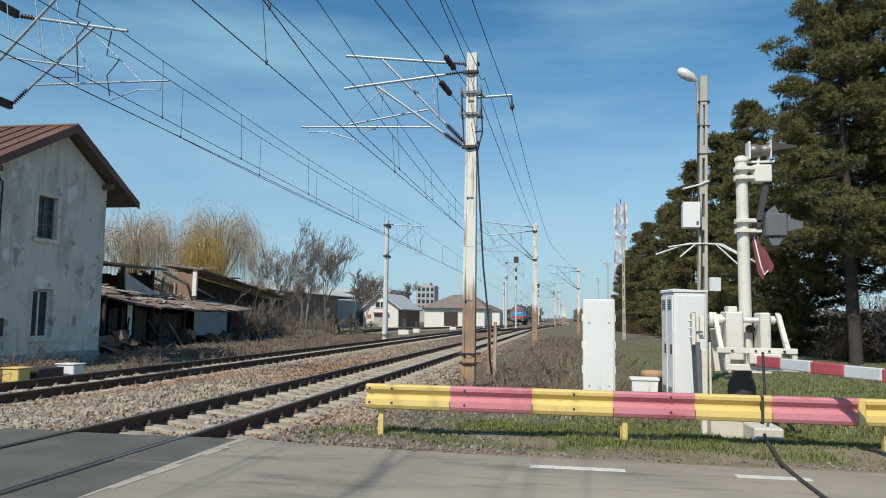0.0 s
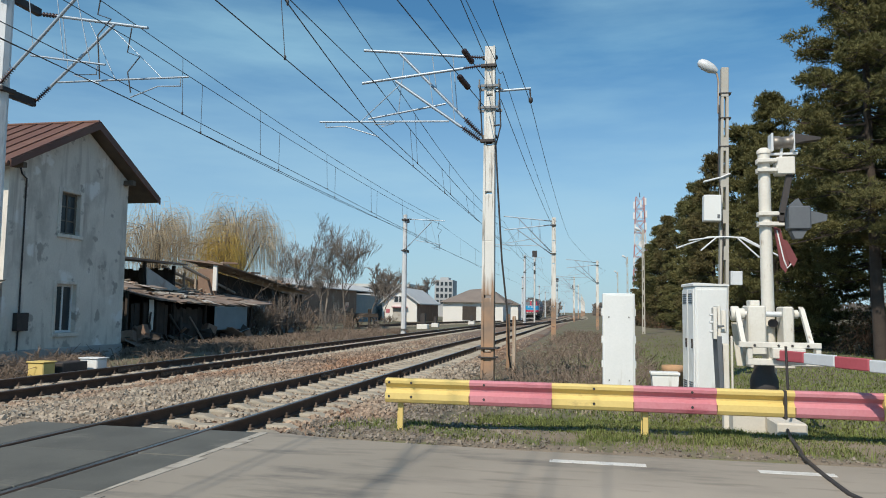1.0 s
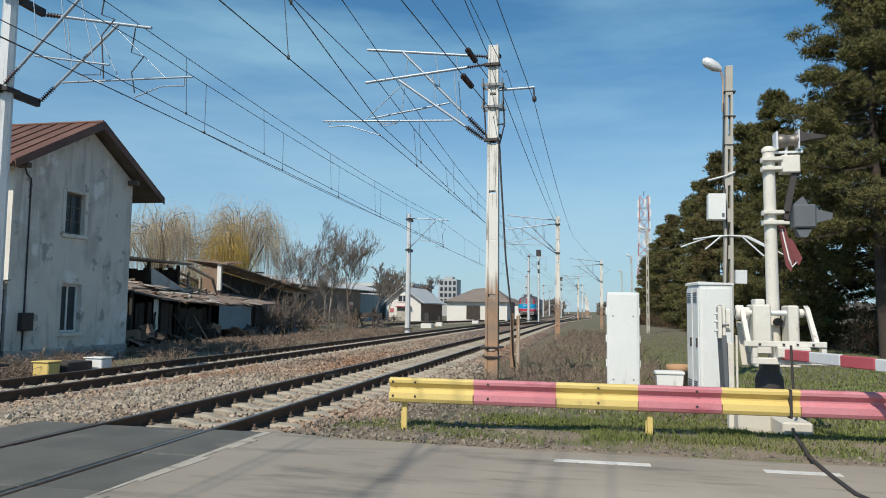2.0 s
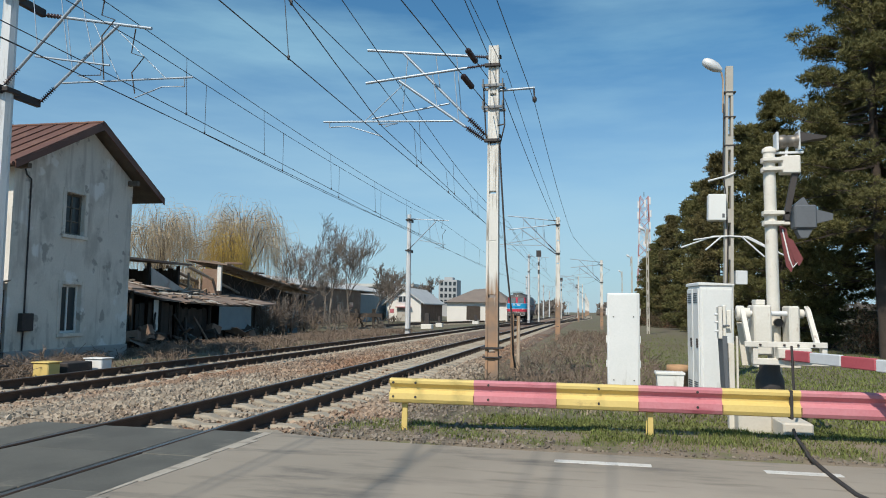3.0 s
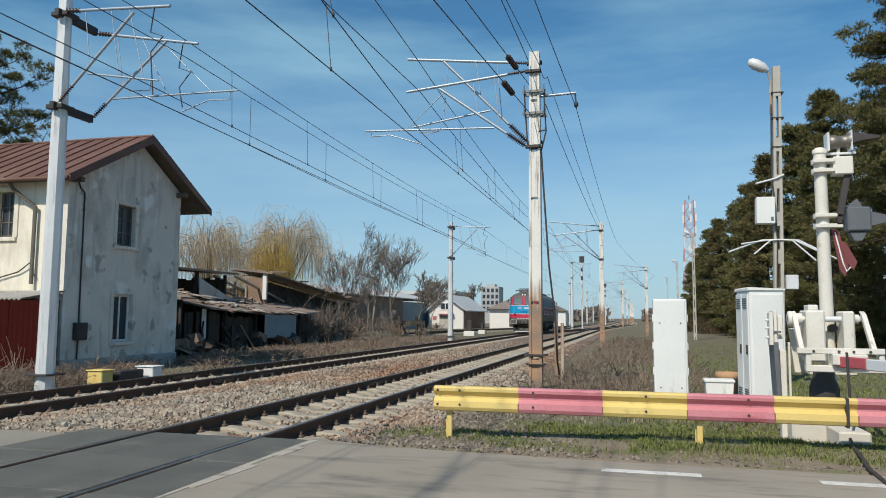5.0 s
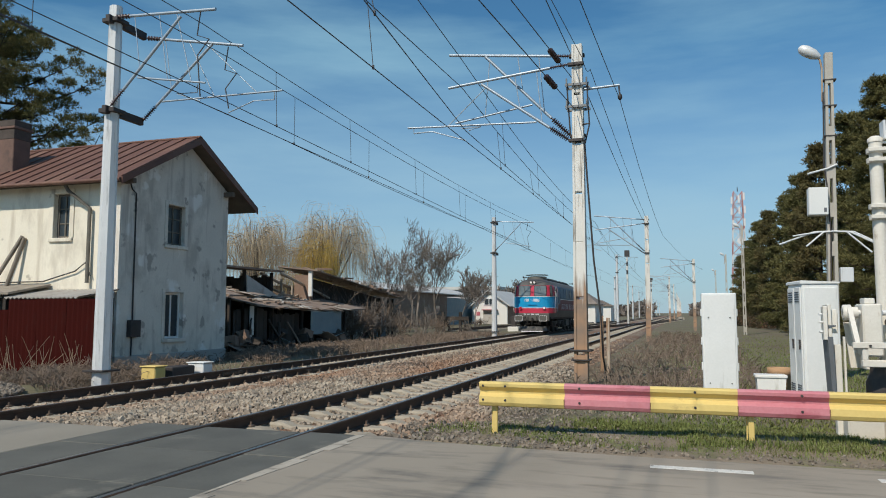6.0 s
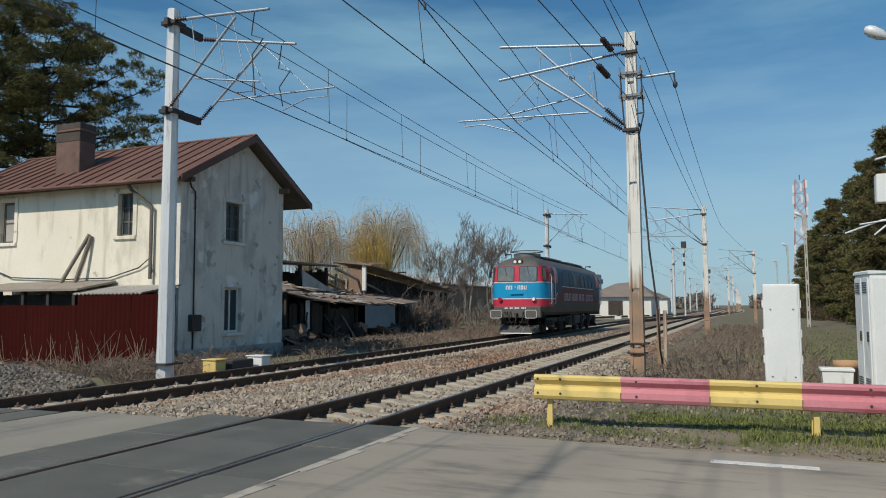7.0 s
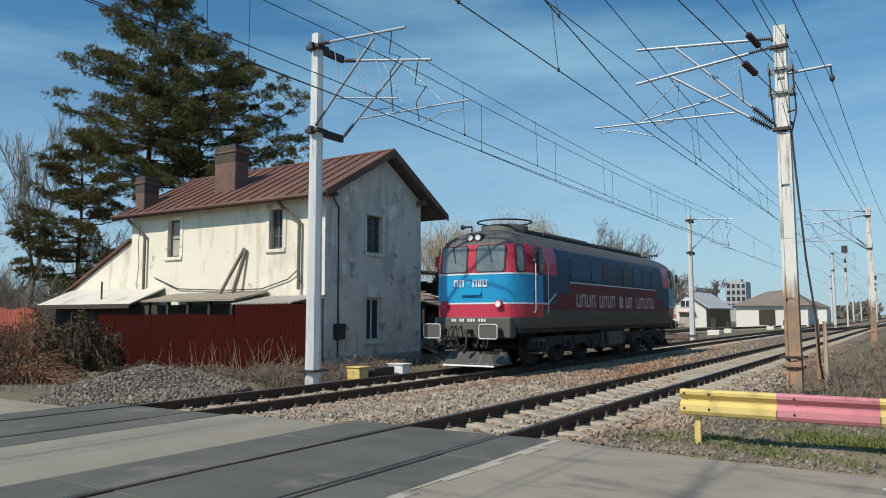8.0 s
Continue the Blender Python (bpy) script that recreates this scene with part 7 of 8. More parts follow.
for k in range(10):
    z0, z1 = k * 4.0, k * 4.0 + 4.0
    a0, a1 = 2.6 - 0.13 * k, 2.6 - 0.13 * (k + 1)
    mb = MB()
    c0 = [(-a0, -a0), (a0, -a0), (a0, a0), (-a0, a0)]
    c1 = [(-a1, -a1), (a1, -a1), (a1, a1), (-a1, a1)]
    for j in range(4):
        p, q, p1, q1 = c0[j], c0[(j + 1) % 4], c1[j], c1[(j + 1) % 4]
        mb.cyl((*p, z0), (*p1, z1), 0.16, n=4).cyl((*p, z0), (*q1, z1), 0.11, n=4).cyl((*q, z0), (*p1, z1), 0.11, n=4).cyl((*p, z0), (*q, z0), 0.09, n=4)
    part("lattice_section", mb, M_T_RED if k % 2 == 1 or k > 7 else M_T_WHITE, tw, "red lattice section" if k % 2 == 1 or k > 7 else "white lattice section")
for z, x in ((37, -1.9), (38.2, 1.7), (37.4, 0.2), (34, 1.9), (33.5, -2.0), (33.8, 0.3), (30, 1.7), (29.5, -1.6)):
    part("antenna", MB().box(x - 0.3, x + 0.3, -2.0, -1.7, z - 1.2, z + 1.2, 0.05), M_T_WHITE, tw)
part("dish", MB().lathe([(0, 0.2), (0.3, 1.1), (0.4, 1.2)], (0.3, -2.3, 24), (0.3, -1, 0.1), 14), M_T_WHITE, tw)
part("mast_tip", MB().cyl((0, 0, 40), (0, 0, 41.5), 0.12, n=5), M_DARK, tw)

# ---- siding, buffer stop, dwarf signals ----
def siding(line, label):
    t = thing("railway_track", label, "railway track", group="railway tracks")
    for s in (-1, 1):
        off = []
        for i, (x, y) in enumerate(line):
            a, b = line[max(i - 1, 0)], line[min(i + 1, len(line) - 1)]
            d = Vector((b[0] - a[0], b[1] - a[1])).normalized()
            off.append((x + d.y * s * GAUGE, y - d.x * s * GAUGE))
        part("rail", sweep(RAIL_PROFILE, off), M_RAIL, t)
    mb = MB()
    for (x0, y0), (x1, y1) in zip(line[:-1], line[1:]):
        n = max(1, int(math.hypot(x1 - x0, y1 - y0) / 0.65))
        ang = math.atan2(y1 - y0, x1 - x0)
        for i in range(n):
            f = i / n
            mb.box(-0.12, 0.12, -1.25, 1.25, -0.32, -0.17, 0, Matrix.Translation((x0 + (x1 - x0) * f, y0 + (y1 - y0) * f, 0)) @ Matrix.Rotation(ang, 4, "Z"))
    tagged(part("far_sleepers", mb, M_SLEEPER, t, "pale sleepers of the side track"), kind="stuff")


siding([(-19.6 + 9.25 * float(smooth(70, 150, y)), float(y)) for y in np.linspace(64, 150, 30)], "side track that joins the far track by a turnout")
siding([(-10.3 + 5.13 * float(smooth(62, 118, y)), float(y)) for y in np.linspace(64, 116, 24)], "crossover track between the two main tracks")
siding([(-5.17 + 4.4 * float(smooth(90, 200, y)), float(y)) for y in np.linspace(96, 320, 30)], "diverging track on the verge side")
bs = thing("buffer_stop", "old dark timber buffer stop at the end of the side track", "buffer stop", pose(-19.7, 63, 0))
part("beam", MB().box(-1.6, 1.6, -0.15, 0.15, 0.75, 1.1, 0.02), M_WOOD_DARK, bs)
for x in (-0.8, 0.8):
    part("post", MB().box(x - 0.12, x + 0.12, -0.12, 0.12, -0.6, 1.5, 0.02), M_WOOD_DARK, bs)
    part("brace", MB().tube([(x, 0, 1.3), (x, 2.4, -0.4)], 0.1, 4), M_WOOD_DARK, bs)
for x, y, s in ((-14.7, 66, 1.0), (-15.6, 76, 0.7), (-14.2, 92, 0.8), (-13.8, 100, 0.7)):
    ds = thing("dwarf_signal", "small black trackside signal on a white foot", "dwarf signal", pose(x, y, 0) @ Matrix.Scale(s, 4), group="dwarf signals")
    part("foot", MB().box(-0.5, 0.5, -0.4, 0.4, -0.6, 0.18, 0.03), M_WALL_WHITE, ds)
    part("head", MB().box(-0.22, 0.22, -0.18, 0.18, 0.18, 1.15, 0.03), M_DARK, ds)
for x, y, h, lit in ((-7.4, 108, 10.2, True), (-6.9, 180, 9.5, False), (-3.3, 200, 8.6, True)):
    st = thing("signal_post", "tall pole with black and white bands by the tracks", "signal post", pose(x, y, 0), group="signal posts")
    for k in range(6):
        part("band", MB().cyl((0, 0, h * 0.62 + k * h * 0.06), (0, 0, h * 0.62 + (k + 1) * h * 0.06), 0.14, n=8), M_DARK if k % 2 else M_WALL_WHITE, st)
    part("pole", MB().cyl((0, 0, -0.5), (0, 0, h * 0.62), 0.13, n=8), M_MAST, st)
    part("head", MB().box(-0.35, 0.35, -0.2, 0.2, h * 0.93, h * 1.02, 0.03), M_DARK, st)

# ---- trees ----
M_BARK = mat("pine_bark", (0.075, 0.058, 0.047), (0.045, 0.035, 0.03), 0.95, s1=3, s2=25, bump=0.8, dist=0.03)
M_NEEDLE = mat("pine_needles", (0.088, 0.092, 0.034), (0.165, 0.150, 0.058), 0.85, s1=0.35, s2=8, bump=0.0, rnd=0.40, spec=0.3)
M_NEEDLE_BROWN = mat("brownish_pine_needles", (0.082, 0.078, 0.031), (0.155, 0.125, 0.052), 0.85, s1=0.35, s2=8, bump=0.0, rnd=0.40, spec=0.3)
M_TWIG = mat("bare_twig", (0.215, 0.185, 0.16), (0.14, 0.12, 0.105), 0.9, s1=3, s2=20, bump=0.0, rnd=0.25)
M_TWIG_BROWN = mat("brown_brush", (0.225, 0.17, 0.13), (0.145, 0.11, 0.085), 0.9, s1=3, s2=20, bump=0.0, rnd=0.3)
M_WILLOW = mat("pale_willow_strands", (0.58, 0.47, 0.32), (0.46, 0.37, 0.25), 0.85, s1=0.3, s2=20, bump=0.0, rnd=0.25)
M_WILLOW_Y = mat("yellow_willow_strands", (0.58, 0.40, 0.10), (0.48, 0.33, 0.085), 0.85, s1=0.3, s2=20, bump=0.0, rnd=0.25)
M_GRASS = mat("spring_grass", (0.125, 0.165, 0.043), (0.190, 0.200, 0.075), 0.85, s1=0.5, s2=10, bump=0.0, rnd=0.4, spec=0.2)
M_STRAW = mat("dry_straw", (0.34, 0.285, 0.205), (0.22, 0.18, 0.13), 0.9, s1=0.8, s2=10, bump=0.0, rnd=0.35, spec=0.2)
M_LEAF_RED = mat("rusty_bramble_leaf", (0.20, 0.08, 0.035), (0.13, 0.06, 0.03), 0.8, s1=0.6, s2=10, bump=0.0, rnd=0.4)
M_LEAF_DARK = mat("dark_bramble_leaf", (0.045, 0.042, 0.018), (0.08, 0.055, 0.028), 0.8, s1=0.6, s2=10, bump=0.0, rnd=0.4)


def prisms(name, P, Q, r0, r1):
    """Many three-sided tapered sticks as one mesh."""
    P, Q = np.asarray(P, float), np.asarray(Q, float)
    d = Q - P
    d /= np.linalg.norm(d, axis=1, keepdims=True) + 1e-9
    ref = np.where(np.abs(d[:, 2:3]) < 0.9, np.array([[0, 0, 1.0]]), np.array([[1.0, 0, 0]]))
    u = np.cross(d, ref)
    u /= np.linalg.norm(u, axis=1, keepdims=True)
    w = np.cross(d, u)
    v = []
    for c, r in ((P, r0), (Q, r1)):
        for k in range(3):
            a = 2 * np.pi * k / 3
            v.append(c + (u * np.cos(a) + w * np.sin(a)) * np.asarray(r)[:, None])
    v = np.stack(v, 1)
    t = np.array([(0, 1, 4), (0, 4, 3), (1, 2, 5), (1, 5, 4), (2, 0, 3), (2, 3, 5)])[None] + 6 * np.arange(len(P))[:, None, None]
    return tri_mesh(name, v.reshape(-1, 3), t.reshape(-1, 3))


def needle_clumps(name, centres, dirs, size, k, rng, width=0.055):
    """Tufts of thin needles pointing outwards from each centre."""
    n = len(centres)
    d = rng.normal(size=(n, k, 3)) * 0.75 + dirs[:, None] * 0.7
    d /= np.linalg.norm(d, axis=2, keepdims=True)
    s = np.cross(d, rng.normal(size=(n, k, 3)))
    s /= np.linalg.norm(s, axis=2, keepdims=True)
    L = size[:, None, None] * rng.uniform(0.55, 1.1, (n, k, 1))
    base = centres[:, None] + d * L * 0.05
    tip = centres[:, None] + d * L
    mid = centres[:, None] + d * L * 0.45
    v = np.stack([base, mid + s * L * width, tip, mid - s * L * width], 2).reshape(-1, 3)
    m = n * k
    t = np.array([(0, 1, 2), (0, 2, 3)])[None] + 4 * np.arange(m)[:, None, None]
    return tri_mesh(name, v, t.reshape(-1, 3))


def tufts(name, centres, dirs, length, k, rng, width):
    """Bunches of straight needles, each one narrow triangle."""
    n = len(centres)
    d = rng.normal(size=(n, k, 3)) * 0.6 + dirs[:, None] * 0.8
    d /= np.linalg.norm(d, axis=2, keepdims=True)
    s = np.cross(d, rng.normal(size=(n, k, 3)))
    s /= np.linalg.norm(s, axis=2, keepdims=True)
    L = length * rng.uniform(0.6, 1.1, (n, k, 1))
    c = centres[:, None]
    v = np.stack([c + d * L * 0.1 + s * L * width, c + d * L, c + d * L * 0.1 - s * L * width], 2).reshape(-1, 3)
    return tri_mesh(name, v, np.arange(len(v)).reshape(-1, 3))


def cushions(C, S, count, rng, flat=0.72):
    """Spreads each shoot end into a rounded cushion of needle tufts, most of them on its upper side."""
    C, S = np.array(C), np.array(S)
    u = rng.normal(size=(len(C), count, 3))
    u /= np.linalg.norm(u, axis=2, keepdims=True)
    u[..., 2] = np.where(rng.random(u.shape[:2]) < 0.75, np.abs(u[..., 2]), u[..., 2])
    rad = rng.uniform(0.35, 1.0, (len(C), count, 1)) ** 0.6
    lump = 1 + 0.3 * np.sin(4 * u[..., :1] + 9 * C[:, None, :1]) * np.sin(5 * u[..., 1:2] + 7 * C[:, None, 1:2])
    off = u * rad * lump * S[:, None, None] * np.array([1.1, 1.1, flat])
    d = u + np.array([0, 0, 0.55])
    d /= np.linalg.norm(d, axis=2, keepdims=True)
    return (C[:, None] + off).reshape(-1, 3), d.reshape(-1, 3)


def pine(x, y, h, r, clear, seed, limbs, label, lean=0.0, crown="cone", needle=M_NEEDLE, size=0.42, count=30, k=7, needle_length=0.2, width=0.06, tilt=0.0):
    """A pine: tapered trunk, bent limbs in loose whorls, side shoots, and cushions of needle tufts on the shoot ends."""
    rng = np.random.default_rng(seed)
    t = thing("pine_tree", label, "pine tree", pose(x, y, float(ground_z(x, y)) - 0.1, 0, 0, 0), group="pine trees")
    z = np.linspace(0, h * 0.97, 9)
    wob = np.cumsum(rng.normal(0, 0.06, (9, 2)), 0)
    pts = [(wob[i, 0] + lean * z[i], wob[i, 1], z[i]) for i in range(9)]
    part("trunk", MB().tube(pts, 0.010 * h + 0.05, 9, 0.03), M_BARK, t)
    P, Q, R0, R1, C, S = [], [], [], [], [], []
    whorls = max(6, int(limbs / 6))
    for i in range(limbs):
        g = min(max((i // 6 + rng.normal(0.5, 0.22)) / whorls, 0.0), 0.99)
        f = clear + (1 - clear) * g
        if crown == "round":
            prof = max(math.sin(math.pi * (0.30 + 0.64 * g)), 0.2)
        else:
            prof = (1 - g) ** 0.75 * 0.92 + 0.10
        a = i * 2.4 + rng.normal(0, 0.5)
        reach = r * prof * rng.uniform(0.5, 1.08) * (1 + tilt * math.cos(a))
        base = np.array([np.interp(f * h, z, [p[0] for p in pts]), np.interp(f * h, z, [p[1] for p in pts]), f * h])
        out = np.array([math.cos(a), math.sin(a), 0.0])
        side = np.array([-out[1], out[0], 0.0])
        rise = -0.16 + 0.55 * g if crown == "cone" else 0.02 + 0.5 * g * g
        p1 = base + out * reach * 0.45 + np.array([0, 0, reach * (rise * 0.35 - 0.05)]) + side * reach * rng.normal(0, 0.06)
        p2 = base + out * reach * 0.8 + np.array([0, 0, reach * (rise * 0.8 - 0.02)]) + side * reach * rng.normal(0, 0.1)
        p3 = base + out * reach + np.array([0, 0, reach * (rise + 0.10)])
        thick = 0.011 * reach + 0.018
        for p, q, ra, rb in ((base, p1, thick, thick * 0.75), (p1, p2, thick * 0.75, thick * 0.45), (p2, p3, thick * 0.45, 0.01)):
            P.append(p), Q.append(q), R0.append(ra), R1.append(rb)
        shoots = 2 + int(reach * 2.0)
        for j in range(shoots):
            s = 0.36 + 0.64 * (j + rng.random()) / shoots
            on = p1 + (p2 - p1) * (s - 0.36) / 0.4 if s < 0.76 else p2 + (p3 - p2) * (s - 0.76) / 0.24
            c = on + side * rng.choice((-1, 1)) * rng.uniform(0.1, 0.42) * (reach * 0.5 + 0.4) + np.array([0, 0, rng.uniform(0.02, 0.28)])
            C.append(c), S.append(size * rng.uniform(0.6, 1.25))
            P.append(on), Q.append(c), R0.append(0.02), R1.append(0.008)
        C.append(p3), S.append(size * rng.uniform(0.7, 1.1))
    part("branchwork", prisms("branchwork", P, Q, np.array(R0), np.array(R1)), M_BARK, t)
    centres, dirs = cushions(C, S, count, rng)
    part("crown", tufts("crown", centres, dirs, needle_length, k, rng, width), needle, t, "dense clumps of dark green needles")
    return t


for i, (x, y, h, r, cl) in enumerate(((11.3, 31.4, 20.5, 3.9, 0.24), (14.6, 30.0, 20.0, 4.2, 0.22), (13.2, 37.5, 17.0, 3.6, 0.20), (9.7, 40, 12.9, 3.0, 0.03), (17.5, 35, 15, 3.8, 0.26),
                                     (9.9, 49, 13.2, 2.9, 0.02), (13.5, 46, 13.5, 3.2, 0.04), (9.8, 58.5, 13.4, 2.9, 0.02), (9.7, 68, 13.0, 2.8, 0.02), (9.8, 78, 12.8, 2.9, 0.02),
                                     (9.6, 90, 12.8, 2.9, 0.02), (9.7, 103, 13.2, 3.0, 0.02), (9.8, 118, 12.0, 3.0, 0.02), (9.7, 134, 11.0, 3.1, 0.02))):
    near = y < 42
    pine(x, y, h, r, cl, 40 + i, 160 if near else 100, "dark green pine in the row beside the railway", needle=(M_NEEDLE_BROWN if i % 3 == 1 else M_NEEDLE),
         size=0.36 if near else 0.46, count=30 if near else 18, k=7 if near else 6, needle_length=0.21 if near else 0.32, width=0.085 if near else 0.12)
pine(-35.0, 24.6, 20.6, 4.6, 0.44, 91, 84, "tall spreading pine with layered branches behind the house", lean=0.005, crown="round", size=0.40, count=40, k=7, needle_length=0.22, width=0.07)
pine(-33.4, 26.2, 16.2, 4.9, 0.46, 93, 60, "broad-crowned pine beside the tall one behind the house", lean=0.02, crown="round", size=0.38, count=52, k=7, needle_length=0.22, width=0.07, tilt=0.35)
pine(-39.4, 23.6, 12.0, 3.4, 0.2, 92, 54, "lower pine beside the tall ones behind the house", lean=0.01, crown="round", needle=M_NEEDLE_BROWN, size=0.38, count=44, k=7, needle_length=0.22, width=0.075)


def bare_tree(x, y, h, spread, seed, label, levels=5, thick=0.012, material=M_TWIG, up=0.35, name="bare_tree", category="tree", twig=0.012):
    """A leafless tree: limbs that fork level by level down to fine twigs."""
    rng = np.random.default_rng(seed)
    t = thing(name, label, category, pose(x, y, float(ground_z(x, y)) - 0.05), group="bare trees" if category == "tree" else "brush")
    P, Q, A, B = [], [], [], []
    def grow(p, d, length, r, lev):
        n = 3
        for i in range(n):
            d2 = d + rng.normal(0, 0.13, 3) + np.array([0, 0, up * 0.12])
            d2 /= np.linalg.norm(d2)
            q = p + d2 * length / n
            ra, rb = r * (1 - 0.5 * i / n), r * (1 - 0.5 * (i + 1) / n)
            P.append(p), Q.append(q), A.append(max(ra, twig)), B.append(max(rb, twig * 0.8))
            p, d = q, d2
            if lev < levels and (i > 0 or lev > 0):
                for _ in range(rng.integers(1, 3)):
                    side = rng.normal(0, 1, 3)
                    side -= d * side.dot(d)
                    side /= np.linalg.norm(side) + 1e-6
                    c = d + side * spread * rng.uniform(0.6, 1.2) + np.array([0, 0, up * 0.3])
                    grow(p, c / np.linalg.norm(c), length * rng.uniform(0.5, 0.75), rb * 0.65, lev + 1)
    stems = 1 if name == "bare_tree" else 7
    for s in range(stems):
        d0 = np.array([rng.normal(0, 0.08 if stems == 1 else 0.45), rng.normal(0, 0.08 if stems == 1 else 0.45), 1.0])
        grow(np.array([0.0, 0, 0]) + (rng.normal(0, 0.25, 3) * np.array([1, 1, 0]) if stems > 1 else 0), d0 / np.linalg.norm(d0), h * 0.42, thick * h, 0 if stems == 1 else 2)
    part("branchwork", prisms("branchwork", P, Q, np.array(A), np.array(B)), material, t)
    return t


def willow(x, y, h, r, seed, strands, material, label):
    rng = np.random.default_rng(seed)
    t = thing("willow_tree", label, "willow tree", pose(x, y, float(ground_z(x, y)) - 0.1), group="willow trees")
    part("trunk", MB().tube([(0, 0, 0), (0.15, 0, h * 0.2), (-0.1, 0.1, h * 0.42)], 0.34, 8, 0.2), M_BARK, t)
    P, Q, A, B = [], [], [], []
    SP, SQ = [], []
    for i in range(54):
        a, g = rng.uniform(0, 2 * np.pi), rng.uniform(0.25, 1)
        e = np.array([np.cos(a) * r * g, np.sin(a) * r * g, h * (1.02 - 0.30 * g * g) * rng.uniform(0.86, 1.02)])
        p = np.array([-0.1, 0.1, h * rng.uniform(0.28, 0.42)])
        e[2] -= h * 0.10 * g
        m = p + (e - p) * 0.55 + np.array([0, 0, h * 0.20])
        pts = [p, m, e]
        for u, v, ra, rb in ((p, m, 0.055, 0.03), (m, e, 0.03, 0.012)):
            P.append(u), Q.append(v), A.append(ra), B.append(rb)
        for j in range(max(1, strands // 54)):
            f = rng.uniform(0.35, 1.0)
            c = (m + (e - m) * (f - 0.5) * 2 if f > 0.5 else p + (m - p) * f * 2) + rng.normal(0, 0.5, 3)
            b2 = a + rng.normal(0, 0.7)
            out = np.array([np.cos(b2), np.sin(b2), 0]) * rng.uniform(0.4, 1.0)
            length = min(rng.uniform(0.2, 0.5) * h, max(c[2] - 0.8, 0.5))
            for s in range(5):
                q = c + out * length / 5 * (0.9, 0.55, 0.25, 0.1, 0.05)[s] + np.array([0, 0, length / 5]) * (0.02, -0.65, -1.0, -1.1, -1.1)[s] + rng.normal(0, 0.03, 3)
                SP.append(c), SQ.append(q)
                c = q
    part("branchwork", prisms("branchwork", P, Q, np.array(A), np.array(B)), M_TWIG, t)
    n = len(SP)
    part("hanging_crown", prisms("hanging_crown", SP, SQ, np.full(n, 0.010), np.full(n, 0.008)), material, t, "thin hanging twigs")


willow(-29.0, 57.5, 11.2, 4.6, 5, 1250, M_WILLOW, "leafless weeping willow with pale hanging twigs")
willow(-35.5, 55.5, 10.6, 4.8, 6, 1250, M_WILLOW, "leafless weeping willow with pale hanging twigs")
willow(-28.2, 53.5, 8.6, 1.25, 7, 600, M_WILLOW_Y, "small willow with bright yellow hanging twigs")
for i, (x, y, h, sp) in enumerate(((-25.6, 62, 10.2, 0.75), (-23.4, 64, 10.0, 0.7), (-24.4, 58, 8.0, 0.75), (-20.9, 62, 9.0, 0.65), (-19.2, 69, 6.6, 0.7),
                                   (-29.0, 96, 8.0, 0.9), (-31.0, 140, 9.5, 0.9), (-27, 72, 7.5, 0.8))):
    bare_tree(x, y, h, sp, 100 + i, "leafless grey tree behind the sheds", up=0.7, twig=0.011 if y < 90 else 0.03)
bare_tree(-44.0, 23.0, 14.8, 0.28, 130, "tall slender leafless poplar", thick=0.014, up=0.9, levels=5)
for i, (x, y, h) in enumerate(((-37, 19.5, 4.6), (-40, 20.5, 5.4), (-43.5, 21, 6.0), (-47, 22, 6.2), (-50, 24, 6.6), (-35.5, 21.5, 4.4), (-41.5, 26, 7.5), (-38.5, 27.5, 7.0), (-46, 19, 5.6), (-33.5, 20.5, 4.2), (-52, 21, 6.4), (-36.5, 25, 6.0))):
    bare_tree(x, y, h, 0.8, 160 + i, "dense leafless thicket behind the house yard", levels=5, thick=0.010, material=M_TWIG_BROWN if i % 2 else M_TWIG, name="bush", category="bush", twig=0.012)
bare_tree(-46.5, 27.0, 10.5, 0.6, 131, "leafless grey tree behind the house yard", levels=5)
bare_tree(-43.0, 18.0, 8.5, 0.7, 132, "leafless grey tree behind the house yard", levels=5)
bare_tree(-52.0, 24.0, 12, 0.7, 133, "leafless grey tree behind the house yard", levels=5)
